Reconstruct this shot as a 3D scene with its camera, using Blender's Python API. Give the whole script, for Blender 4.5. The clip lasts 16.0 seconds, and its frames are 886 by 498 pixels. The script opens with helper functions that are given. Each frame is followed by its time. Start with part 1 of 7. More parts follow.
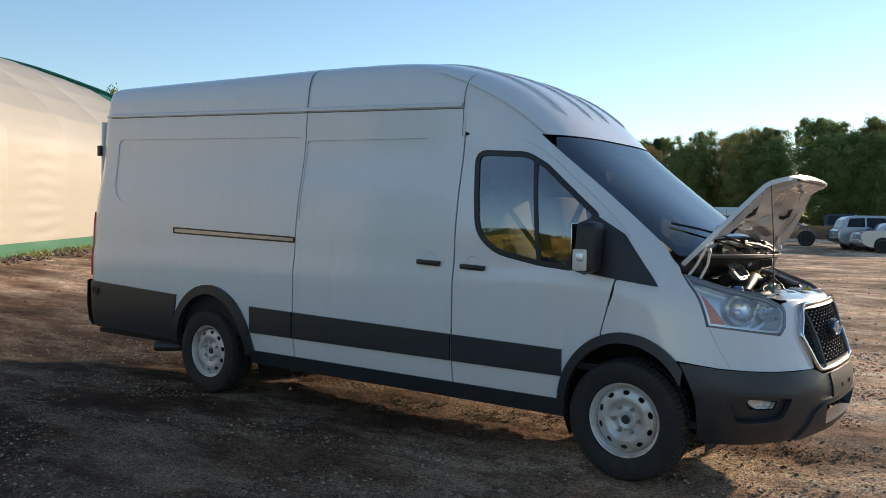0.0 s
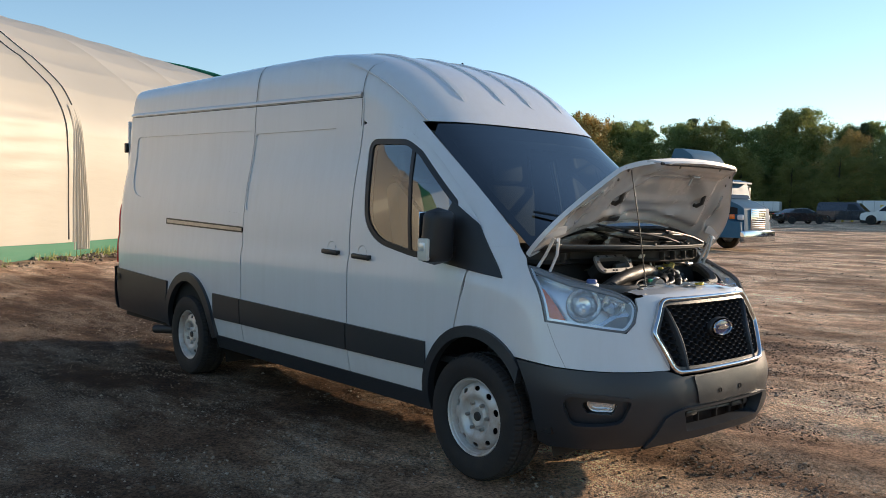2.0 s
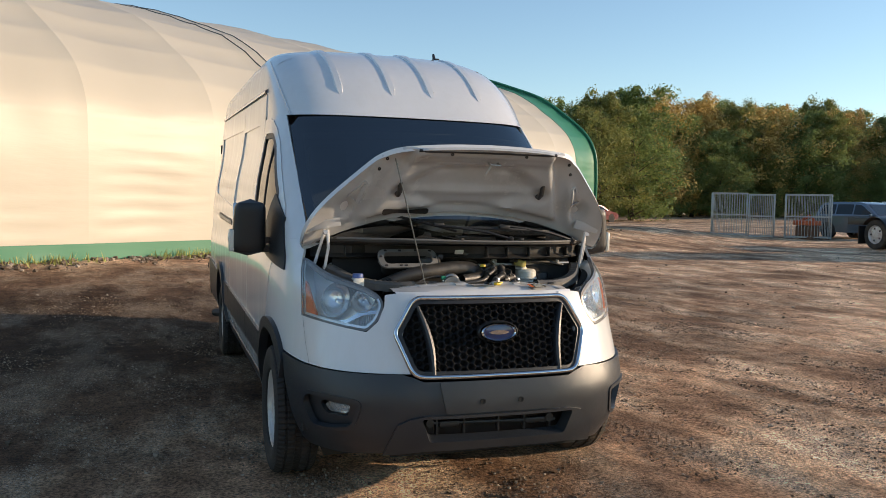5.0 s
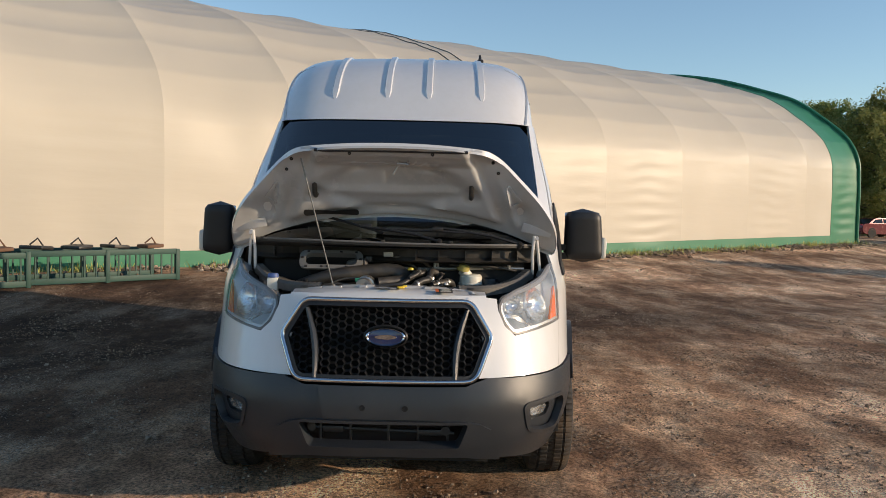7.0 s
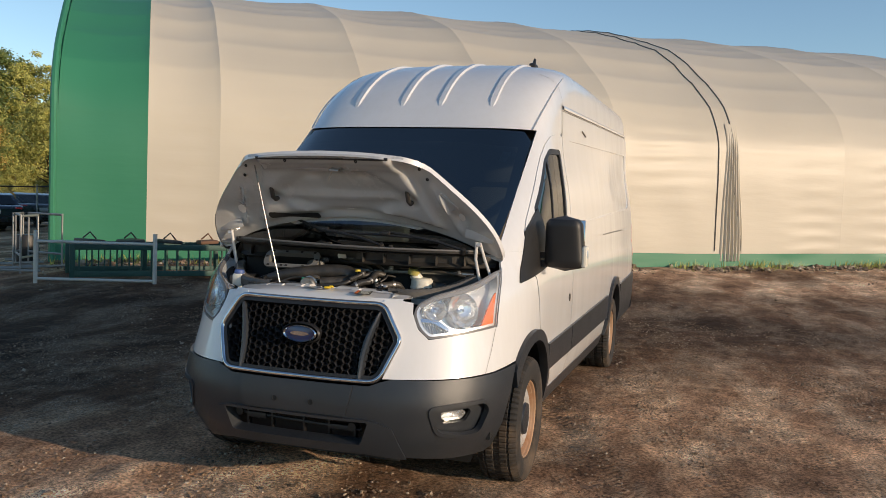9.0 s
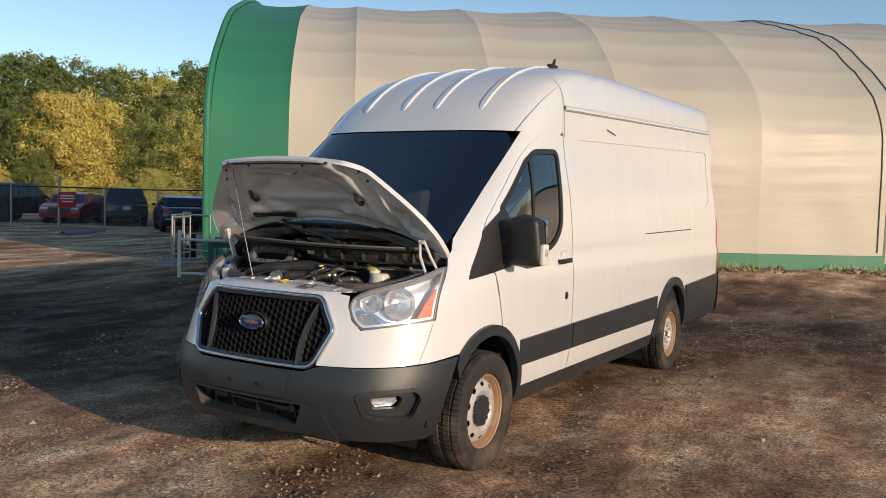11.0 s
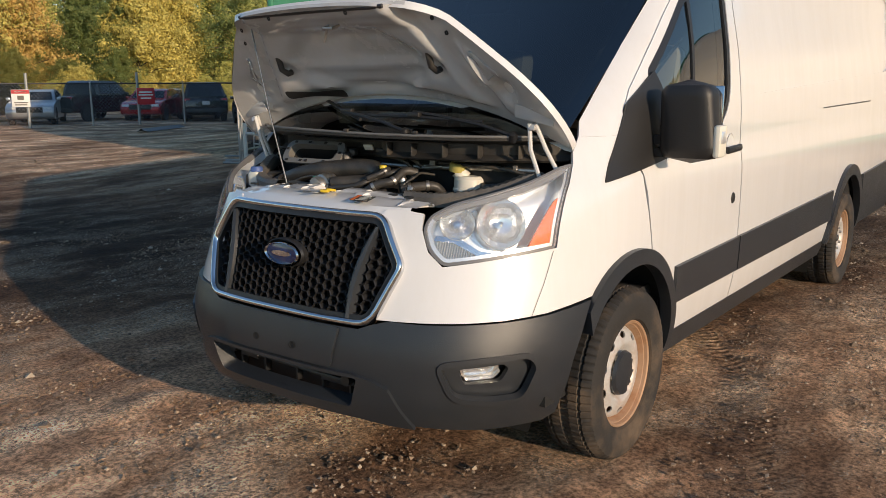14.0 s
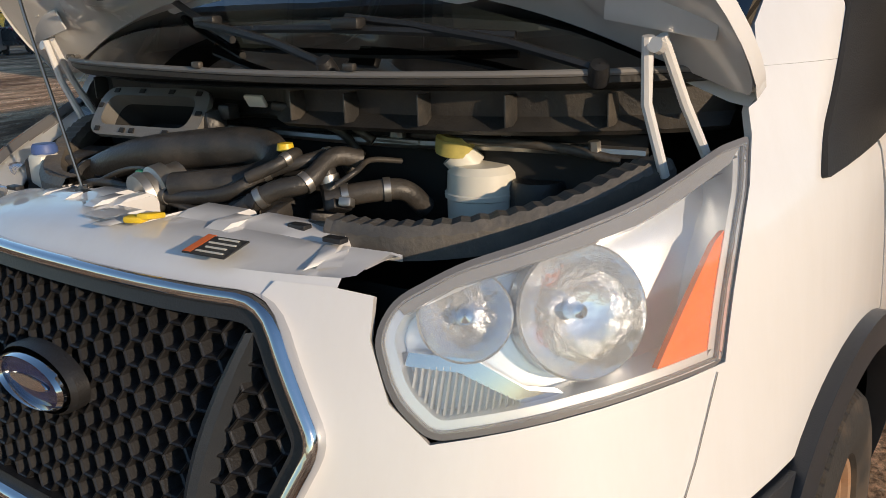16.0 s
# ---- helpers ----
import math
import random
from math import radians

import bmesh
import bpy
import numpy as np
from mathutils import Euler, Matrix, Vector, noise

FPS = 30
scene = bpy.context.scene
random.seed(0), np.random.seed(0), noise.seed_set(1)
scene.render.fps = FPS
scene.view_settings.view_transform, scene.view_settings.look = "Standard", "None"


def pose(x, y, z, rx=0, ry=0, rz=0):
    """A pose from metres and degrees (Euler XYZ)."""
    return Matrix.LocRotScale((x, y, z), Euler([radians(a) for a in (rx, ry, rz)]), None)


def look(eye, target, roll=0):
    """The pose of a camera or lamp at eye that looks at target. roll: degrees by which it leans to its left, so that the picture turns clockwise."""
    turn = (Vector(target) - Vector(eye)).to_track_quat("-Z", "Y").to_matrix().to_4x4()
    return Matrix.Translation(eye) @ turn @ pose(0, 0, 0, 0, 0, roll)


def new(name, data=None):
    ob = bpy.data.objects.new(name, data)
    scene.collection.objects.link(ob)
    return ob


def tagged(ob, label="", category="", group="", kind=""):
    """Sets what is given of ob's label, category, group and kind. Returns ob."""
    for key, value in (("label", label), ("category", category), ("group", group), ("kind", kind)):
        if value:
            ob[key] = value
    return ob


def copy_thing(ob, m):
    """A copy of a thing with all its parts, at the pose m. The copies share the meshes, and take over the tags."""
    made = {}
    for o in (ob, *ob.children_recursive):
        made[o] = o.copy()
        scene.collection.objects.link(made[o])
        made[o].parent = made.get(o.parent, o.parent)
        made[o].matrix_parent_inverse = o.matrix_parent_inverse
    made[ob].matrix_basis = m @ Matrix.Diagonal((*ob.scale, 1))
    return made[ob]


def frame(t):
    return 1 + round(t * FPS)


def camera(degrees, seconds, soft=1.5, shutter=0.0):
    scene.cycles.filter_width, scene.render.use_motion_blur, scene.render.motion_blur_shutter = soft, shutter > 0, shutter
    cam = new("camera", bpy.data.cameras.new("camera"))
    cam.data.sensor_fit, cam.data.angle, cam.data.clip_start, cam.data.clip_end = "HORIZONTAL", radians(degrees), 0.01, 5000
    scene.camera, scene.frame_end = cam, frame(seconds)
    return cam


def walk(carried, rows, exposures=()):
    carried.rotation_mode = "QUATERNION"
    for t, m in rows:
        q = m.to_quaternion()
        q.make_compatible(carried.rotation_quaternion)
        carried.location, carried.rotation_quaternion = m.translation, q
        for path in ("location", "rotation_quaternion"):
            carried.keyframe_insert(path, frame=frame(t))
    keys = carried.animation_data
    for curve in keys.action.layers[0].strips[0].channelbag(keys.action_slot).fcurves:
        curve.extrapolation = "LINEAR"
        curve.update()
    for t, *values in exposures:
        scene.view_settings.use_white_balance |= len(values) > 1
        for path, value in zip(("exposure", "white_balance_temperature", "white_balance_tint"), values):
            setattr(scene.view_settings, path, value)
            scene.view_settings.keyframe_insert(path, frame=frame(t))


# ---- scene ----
cam = camera(55.9, 16.0, 0.85)
PATH = [
    (0, (1.967, -5.48, 1.484), (0.791, -3.864, 1.416), 1.1),
    (0.5, (2.307, -5.142, 1.491), (1.05, -3.589, 1.411), 1.2),
    (1, (2.725, -4.828, 1.473), (1.378, -3.352, 1.391), 1.2),
    (1.5, (3.064, -4.497, 1.482), (1.629, -3.106, 1.395), 1.0),
    (2, (3.365, -4.117, 1.495), (1.854, -2.811, 1.402), 0.9),
    (2.5, (3.701, -3.743, 1.499), (2.117, -2.526, 1.405), 0.7),
    (3, (3.922, -3.331, 1.479), (2.271, -2.207, 1.379), 0.7),
    (3.5, (4.163, -2.902, 1.467), (2.445, -1.885, 1.364), 0.6),
    (4, (4.387, -2.484, 1.494), (2.605, -1.582, 1.389), 0.7),
    (4.5, (4.502, -2.017, 1.495), (2.663, -1.237, 1.39), 0.8),
    (4.7, (4.575, -1.838, 1.495), (2.715, -1.11, 1.389), 0.9),
    (6.8, (4.855, 0.069, 1.47), (2.858, 0.139, 1.387), 1.3),
    (7, (4.815, 0.25, 1.468), (2.817, 0.255, 1.381), 1.2),
    (7.5, (4.813, 0.703, 1.464), (2.821, 0.546, 1.371), 1.1),
    (8, (4.819, 1.117, 1.507), (2.846, 0.804, 1.409), 1.5),
    (10.3, (4.343, 2.95, 1.545), (2.579, 2.013, 1.439), 1.9),
    (10.5, (4.34, 3.075, 1.548), (2.593, 2.108, 1.44), 1.8),
    (11, (4.292, 3.259, 1.577), (2.587, 2.221, 1.461), 1.7),
    (11.5, (4.27, 3.285, 1.574), (2.597, 2.197, 1.443), 1.2),
    (12, (4.219, 3.273, 1.572), (2.572, 2.15, 1.411), 0.8),
    (12.5, (4.031, 3.082, 1.533), (2.403, 1.937, 1.328), 0.2),
    (13, (3.761, 2.862, 1.529), (2.155, 1.7, 1.265), -0.2),
    (13.5, (3.375, 2.644, 1.525), (1.791, 1.468, 1.199), -0.3),
    (14, (3.006, 2.322, 1.489), (1.443, 1.135, 1.106), -0.3),
    (14.5, (2.635, 2.015, 1.442), (1.081, 0.825, 1.027), -0.5),
    (15, (2.251, 1.722, 1.447), (0.696, 0.551, 0.986), -0.7),
    (15.5, (1.899, 1.399, 1.437), (0.331, 0.269, 0.922), -0.8),
    (16, (1.509, 1.189, 1.405), (-0.044, 0.061, 0.842), -2.1),
]
walk(cam, [(t, look(eye, target, roll)) for t, eye, target, roll in PATH], [(0, .48, 6500, 10), (2, .54, 6500, 10), (4.5, .55, 6700, 10), (7, .30, 6600, 10), (10.5, .14, 6500, 10), (13, .28, 6600, 10), (14.5, .28, 6500, 10), (16, .22, 6500, 10)])


# ---- light: low late-afternoon sun over the van's left side ----
SUN_EL, SUN_DIR = radians(12.7), Vector((0.235, 0.972, 0.0)).normalized()
world = bpy.data.worlds.new("world")
scene.world = world
world.use_nodes = True
wn = world.node_tree
sky = wn.nodes.new("ShaderNodeTexSky")
sky.sky_type = "NISHITA"
sky.sun_disc = False
sky.sun_elevation = SUN_EL
sky.sun_rotation = math.atan2(SUN_DIR.x, SUN_DIR.y)
sky.altitude, sky.air_density, sky.dust_density, sky.ozone_density = 100.0, 1.0, 0.06, 2.2
bg = wn.nodes["Background"]
bg.inputs["Strength"].default_value = 0.15
wn.links.new(sky.outputs["Color"], bg.inputs["Color"])
sun = new("sun", bpy.data.lights.new("sun", "SUN"))
sun.data.energy, sun.data.angle, sun.data.color = 3.6, radians(0.6), (1.0, 0.77, 0.54)
sun_way = Vector((SUN_DIR.x * math.cos(SUN_EL), SUN_DIR.y * math.cos(SUN_EL), math.sin(SUN_EL)))
sun.matrix_world = look(sun_way * 60, (0, 0, 0))

# ---- materials ----
def nodes_of(name):
    m = bpy.data.materials.new(name)
    m.use_nodes = True
    return m, m.node_tree, m.node_tree.nodes["Principled BSDF"]


def mat(name, color, rough=0.5, metal=0.0, vary=0.12, scale=6.0, grain=0.0, grain_scale=120.0, coat=0.0, dirt=None, dirt_amount=0.0, dirt_scale=3.0, spec=0.5, stretch=(1, 1, 1)):
    """Surface with a broad variation, a fine grain bump and, where wanted, a shaped layer of dirt."""
    m, nt, b = nodes_of(name)
    N, K = nt.nodes.new, nt.links.new
    tc, mp = N("ShaderNodeTexCoord"), N("ShaderNodeMapping")
    mp.inputs["Scale"].default_value = stretch
    K(tc.outputs["Object"], mp.inputs["Vector"])
    n1 = N("ShaderNodeTexNoise")
    n1.inputs["Scale"].default_value, n1.inputs["Detail"].default_value = scale, 5
    K(mp.outputs["Vector"], n1.inputs["Vector"])
    mix = N("ShaderNodeMix")
    mix.data_type = "RGBA"
    lo = [max(0.0, c * (1 - vary)) for c in color]
    hi = [min(1.0, c * (1 + vary)) for c in color]
    mix.inputs["A"].default_value, mix.inputs["B"].default_value = (*lo, 1), (*hi, 1)
    K(n1.outputs["Fac"], mix.inputs["Factor"])
    out = mix.outputs["Result"]
    if dirt:
        n2, ramp, mx = N("ShaderNodeTexNoise"), N("ShaderNodeValToRGB"), N("ShaderNodeMix")
        n2.inputs["Scale"].default_value, n2.inputs["Detail"].default_value, n2.inputs["Roughness"].default_value = dirt_scale, 8, 0.65
        K(mp.outputs["Vector"], n2.inputs["Vector"])
        ramp.color_ramp.elements[0].position, ramp.color_ramp.elements[1].position = 0.45, 0.75
        ramp.color_ramp.elements[1].color = (dirt_amount,) * 3 + (1,)
        K(n2.outputs["Fac"], ramp.inputs["Fac"])
        mx.data_type = "RGBA"
        mx.inputs["B"].default_value = (*dirt, 1)
        K(ramp.outputs["Color"], mx.inputs["Factor"])
        K(out, mx.inputs["A"])
        out = mx.outputs["Result"]
        add = N("ShaderNodeMath")
        add.operation = "MULTIPLY_ADD"
        add.inputs[1].default_value, add.inputs[2].default_value = 0.5, rough
        K(ramp.outputs["Color"], add.inputs[0])
        K(add.outputs[0], b.inputs["Roughness"])
    else:
        b.inputs["Roughness"].default_value = rough
    K(out, b.inputs["Base Color"])
    b.inputs["Metallic"].default_value, b.inputs["Coat Weight"].default_value = metal, coat
    b.inputs["Coat Roughness"].default_value, b.inputs["Specular IOR Level"].default_value = 0.045, spec
    if grain:
        n3, bp = N("ShaderNodeTexNoise"), N("ShaderNodeBump")
        n3.inputs["Scale"].default_value, n3.inputs["Detail"].default_value = grain_scale, 4
        K(mp.outputs["Vector"], n3.inputs["Vector"])
        bp.inputs["Strength"].default_value, bp.inputs["Distance"].default_value = grain, 0.004
        K(n3.outputs["Fac"], bp.inputs["Height"])
        K(bp.outputs["Normal"], b.inputs["Normal"])
    return m


def glass(name, color, rough=0.0, haze=0.0, mixin=0.35):
    """Thin window glass: clear and mirror-like by Fresnel, tinted, with a share of milky haze."""
    m, nt, b = nodes_of(name)
    N, K = nt.nodes.new, nt.links.new
    nt.nodes.remove(b)
    tr, gl, fr, mx = N("ShaderNodeBsdfTransparent"), N("ShaderNodeBsdfGlossy"), N("ShaderNodeFresnel"), N("ShaderNodeMixShader")
    tr.inputs["Color"].default_value = (*color, 1)
    gl.inputs["Roughness"].default_value = rough
    fr.inputs["IOR"].default_value = 1.0 + mixin + 0.2
    K(fr.outputs[0], mx.inputs[0])
    K(tr.outputs[0], mx.inputs[1])
    K(gl.outputs[0], mx.inputs[2])
    if haze:
        df, hz = N("ShaderNodeBsdfDiffuse"), N("ShaderNodeMixShader")
        df.inputs["Color"].default_value = (.78, .82, .86, 1)
        hz.inputs[0].default_value = haze
        K(mx.outputs[0], hz.inputs[1])
        K(df.outputs[0], hz.inputs[2])
        mx = hz
    K(mx.outputs[0], nt.nodes["Material Output"].inputs["Surface"])
    return m


def leaf_mat(name, a, b2, c2, through_leaf=0.42):
    m, nt, b = nodes_of(name)
    N, K = nt.nodes.new, nt.links.new
    geo, oi, ramp, add = N("ShaderNodeNewGeometry"), N("ShaderNodeObjectInfo"), N("ShaderNodeValToRGB"), N("ShaderNodeMath")
    add.operation = "MULTIPLY_ADD"
    add.inputs[1].default_value = 0.72
    sc = N("ShaderNodeMath")
    sc.operation = "MULTIPLY"
    sc.inputs[1].default_value = 0.28
    K(oi.outputs["Random"], sc.inputs[0])
    K(geo.outputs["Random Per Island"], add.inputs[0])
    K(sc.outputs[0], add.inputs[2])
    e = ramp.color_ramp.elements
    e[0].color, e[1].color = (*a, 1), (*c2, 1)
    mid = e.new(0.5)
    mid.color = (*b2, 1)
    K(add.outputs[0], ramp.inputs["Fac"])
    K(ramp.outputs["Color"], b.inputs["Base Color"])
    b.inputs["Roughness"].default_value = 0.6
    tl, mx = N("ShaderNodeBsdfTranslucent"), N("ShaderNodeMixShader")
    K(ramp.outputs["Color"], tl.inputs["Color"])
    mx.inputs[0].default_value = through_leaf
    K(b.outputs[0], mx.inputs[1])
    K(tl.outputs[0], mx.inputs[2])
    K(mx.outputs[0], nt.nodes["Material Output"].inputs["Surface"])
    return m


def van_paint():
    """White enamel: faint streaks that mix rain runs with painted-in reflections, patchy dust, slightly wavy clear
    coat.
    """
    m, nt, b = nodes_of("white_paint")
    N, K = nt.nodes.new, nt.links.new
    tc = N("ShaderNodeTexCoord")

    def tex(stretch, scale, detail, rough):
        mp, t = N("ShaderNodeMapping"), N("ShaderNodeTexNoise")
        mp.inputs["Scale"].default_value = stretch
        t.inputs["Scale"].default_value, t.inputs["Detail"].default_value, t.inputs["Roughness"].default_value = scale, detail, rough
        K(tc.outputs["Object"], mp.inputs["Vector"])
        K(mp.outputs[0], t.inputs["Vector"])
        return t.outputs["Fac"]

    def ranged(src, lo, hi, a, c):
        r = N("ShaderNodeMapRange")
        for k, v in (("From Min", lo), ("From Max", hi), ("To Min", a), ("To Max", c)):
            r.inputs[k].default_value = v
        K(src, r.inputs["Value"])
        return r.outputs[0]

    def mixed(f, a, c):
        x = N("ShaderNodeMix")
        x.data_type = "RGBA"
        K(f, x.inputs["Factor"])
        for k, v in (("A", a), ("B", c)):
            if isinstance(v, tuple):
                x.inputs[k].default_value = (*v, 1)
            else:
                K(v, x.inputs[k])
        return x.outputs["Result"]
    streak = tex((9, 9, .45), 1.6, 6, .7)
    patch = tex((1, 1, 1), 1.3, 5, .6)
    col = mixed(ranged(streak, .42, .72, 0, .30), (.70, .70, .70), (.62, .61, .585))
    col = mixed(ranged(patch, .52, .78, 0, .22), col, (.58, .545, .49))
    K(col, b.inputs["Base Color"])
    K(ranged(streak, .35, .7, .34, .5), b.inputs["Roughness"])
    b.inputs["Coat Weight"].default_value = 1.0
    K(ranged(streak, .40, .72, .03, .22), b.inputs["Coat Roughness"])
    bp = N("ShaderNodeBump")
    bp.inputs["Strength"].default_value, bp.inputs["Distance"].default_value = .25, .012
    K(tex((2.2, 2.2, .8), 1.5, 1, .4), bp.inputs["Height"])
    K(bp.outputs["Normal"], b.inputs["Coat Normal"])
    return m


WHITE = van_paint()
HOODIN = mat("hood_inner_paint", (0.50, 0.505, 0.51), 0.18, vary=0.05, scale=5, coat=0.8, dirt=(0.30, 0.27, 0.22), dirt_amount=0.35, dirt_scale=5)
TRIM = mat("grey_black_plastic", (0.024, 0.028, 0.034), 0.36, vary=0.12, scale=4, grain=0.22, grain_scale=420, dirt=(0.11, 0.105, 0.10), dirt_amount=0.12, dirt_scale=3.0, spec=0.55)
BLACK = mat("black_plastic", (0.016, 0.016, 0.017), 0.45, vary=0.2, grain=0.2, grain_scale=300)
ENGINE = mat("dusty_black_plastic", (0.030, 0.029, 0.028), 0.42, vary=0.3, scale=9, grain=0.3, grain_scale=160, dirt=(0.20, 0.165, 0.125), dirt_amount=0.42, dirt_scale=7)
# near-black for underbody parts, and painted where gaps, holes and hollows are shaded
DARK = mat("underbody_and_shade_black", (0.012, 0.012, 0.012), 0.8, vary=0.3)
RUBBER = mat("tyre_rubber", (0.022, 0.020, 0.018), 0.8, vary=0.2, scale=12, grain=0.4, grain_scale=200, dirt=(0.20, 0.14, 0.09), dirt_amount=0.62, dirt_scale=5)
# right-side tyres: rubber copy with the van's shade put into its colour
SHADED_RUBBER = mat("shaded_tyre_rubber", (0.014, 0.013, 0.013), 0.75, vary=0.2, scale=12, grain=0.4, grain_scale=200, dirt=(0.12, 0.09, 0.065), dirt_amount=0.2, dirt_scale=6)
STEEL = mat("silver_steel_wheel", (0.60, 0.59, 0.57), 0.38, metal=0.35, vary=0.08, dirt=(0.38, 0.22, 0.12), dirt_amount=0.8, dirt_scale=7)
CHROME = mat("chrome", (0.62, 0.63, 0.65), 0.10, metal=1.0, vary=0.02)
METAL = mat("bare_metal", (0.42, 0.41, 0.39), 0.38, metal=0.9, vary=0.12, dirt=(0.2, 0.15, 0.1), dirt_amount=0.3, dirt_scale=12)
ORANGE = mat("amber_lens", (0.85, 0.17, 0.02), 0.15, vary=0.08, scale=30, coat=0.6)
RED = mat("red_lens", (0.62, 0.03, 0.03), 0.15, vary=0.1, coat=0.6)
YELLOW = mat("yellow_plastic", (0.72, 0.50, 0.03), 0.4, vary=0.08)
CREAM = mat("milky_plastic", (0.68, 0.66, 0.58), 0.35, vary=0.06)
BLUE = mat("blue_cap", (0.06, 0.11, 0.30), 0.5)
LOGO = mat("dark_blue_enamel", (0.012, 0.03, 0.11), 0.18, vary=0.05, coat=0.8)
SEAT = mat("beige_grey_cloth", (0.30, 0.27, 0.23), 0.9, vary=0.1, grain=0.4, grain_scale=300)
DASH = mat("dark_dash_plastic", (0.028, 0.028, 0.03), 0.6, vary=0.1, grain=0.2, grain_scale=300)
LINING = mat("grey_headliner", (0.34, 0.33, 0.31), 0.9, vary=0.05)
GLASS = glass("window_glass", (0.50, 0.57, 0.54), mixin=1.5)
SHIELD = glass("windshield_glass", (0.10, 0.145, 0.17), mixin=1.35)
BOWL = mat("faceted_bowl", (0.84, 0.86, 0.88), 0.16, metal=0.85, vary=0.05, scale=60, grain=0.8, grain_scale=38)
LENS = glass("headlamp_lens", (0.93, 0.95, 0.97), haze=0.10, mixin=0.5)
REFLECTOR = mat("headlamp_reflector", (0.84, 0.87, 0.90), 0.30, metal=0.65, vary=0.05, scale=14)
RUSTED = mat("rust_stained_rim", (0.42, 0.27, 0.17), 0.55, metal=0.3, vary=0.2, scale=9, dirt=(0.30, 0.13, 0.05), dirt_amount=0.8, dirt_scale=9)

# ---- mesh tools ----
from mathutils.geometry import delaunay_2d_cdt


def finish(ob, bm, material, smooth=True, sharp=35):
    me = ob.data
    bm.to_mesh(me)
    bm.free()
    me.materials.append(material)
    if smooth:
        for f in me.polygons:
            f.use_smooth = True
        me.set_sharp_from_angle(angle=radians(sharp))
    return ob


def part(name, bm, material, parent, label="", smooth=True, sharp=35):
    """Links a bmesh as one mesh object under a thing or a part."""
    ob = new(name, bpy.data.meshes.new(name))
    finish(ob, bm, material, smooth, sharp)
    if parent is not None:
        ob.parent = parent
        ob.matrix_parent_inverse = parent.matrix_world.inverted() if parent.type == "MESH" and parent.parent is None else Matrix.Identity(4)
    return tagged(ob, label)


def thing(name, label, category, group="", kind="", at=None):
    ob = new(name)
    ob.empty_display_size = 0.2
    if at is not None:
        ob.matrix_world = at
        bpy.context.view_layer.update()
    return tagged(ob, label, category, group, kind)


def grid_bm(rows, close_u=False, close_v=False):
    """A quad sheet over rows of equal length of points."""
    bm = bmesh.new()
    vs = [[bm.verts.new(p) for p in r] for r in rows]
    n, m = len(vs), len(vs[0])
    for i in range(n if close_u else n - 1):
        for j in range(m if close_v else m - 1):
            q = (vs[i][j], vs[(i + 1) % n][j], vs[(i + 1) % n][(j + 1) % m], vs[i][(j + 1) % m])
            try:
                bm.faces.new(q)
            except ValueError:
                pass
    return bm


def box(bm, c, s, m=None, bevel=0.0):
    """A bevelled box of size s round c, turned by m."""
    r = bmesh.ops.create_cube(bm, size=1.0)
    vs = r["verts"]
    t = Matrix.Translation(c) @ (m or Matrix.Identity(4)) @ Matrix.Diagonal((*s, 1))
    bmesh.ops.transform(bm, matrix=t, verts=vs)
    if bevel:
        es = list({e for v in vs for e in v.link_edges})
        bmesh.ops.bevel(bm, geom=es, offset=bevel, segments=2, profile=0.5, affect="EDGES")
    return bm


def tube(bm, pts, r, n=8, caps=True, r2=None):
    """A round bar along points; r2 is the radius at its far end."""
    pts = [Vector(p) for p in pts]
    rings = []
    up = Vector((0.13, 0.21, 0.97))
    for i, p in enumerate(pts):
        d = (pts[min(i + 1, len(pts) - 1)] - pts[max(i - 1, 0)]).normalized()
        a = d.cross(up)
        if a.length < 0.05:
            a = d.cross(Vector((1, 0, 0)))
        a.normalize()
        b = d.cross(a)
        rr = r if r2 is None else r + (r2 - r) * i / (len(pts) - 1)
        rings.append([bm.verts.new(p + (a * math.cos(k * math.tau / n) + b * math.sin(k * math.tau / n)) * rr) for k in range(n)])
    for i in range(len(rings) - 1):
        for k in range(n):
            bm.faces.new((rings[i][k], rings[i][(k + 1) % n], rings[i + 1][(k + 1) % n], rings[i + 1][k]))
    if caps:
        bm.faces.new(rings[0][::-1])
        bm.faces.new(rings[-1])
    return bm


def spline(pts, k=6, closed=False):
    """Catmull-Rom through points of any size."""
    P = [np.array(p, float) for p in pts]
    n, out = len(P), []
    for i in range(n if closed else n - 1):
        p1, p2 = P[i], P[(i + 1) % n]
        p0 = P[i - 1] if closed or i else p1 * 2 - p2
        p3 = P[(i + 2) % n] if closed or i + 2 < n else p2 * 2 - p1
        for j in range(k):
            t = j / k
            out.append(0.5 * (2 * p1 + (p2 - p0) * t + (2 * p0 - 5 * p1 + 4 * p2 - p3) * t * t + (3 * p1 - p0 - 3 * p2 + p3) * t ** 3))
    if not closed:
        out.append(P[-1])
    return [tuple(o) for o in out]


def round_poly(pts, r, n=4):
    """The outline with its corners rounded by r (one number, or one a corner)."""
    out, m = [], len(pts)
    for i in range(m):
        p, a, b = (np.array(pts[j % m], float) for j in (i, i - 1, i + 1))
        rr = r[i] if isinstance(r, (list, tuple)) else r
        da, db = a - p, b - p
        la, lb = np.linalg.norm(da), np.linalg.norm(db)
        k = min(rr, la * 0.48, lb * 0.48)
        if k < 1e-4:
            out.append(tuple(p))
            continue
        s, e = p + da / la * k, p + db / lb * k
        for j in range(n + 1):
            t = j / n
            out.append(tuple(s * (1 - t) ** 2 + 2 * p * t * (1 - t) + e * t * t))
    return out


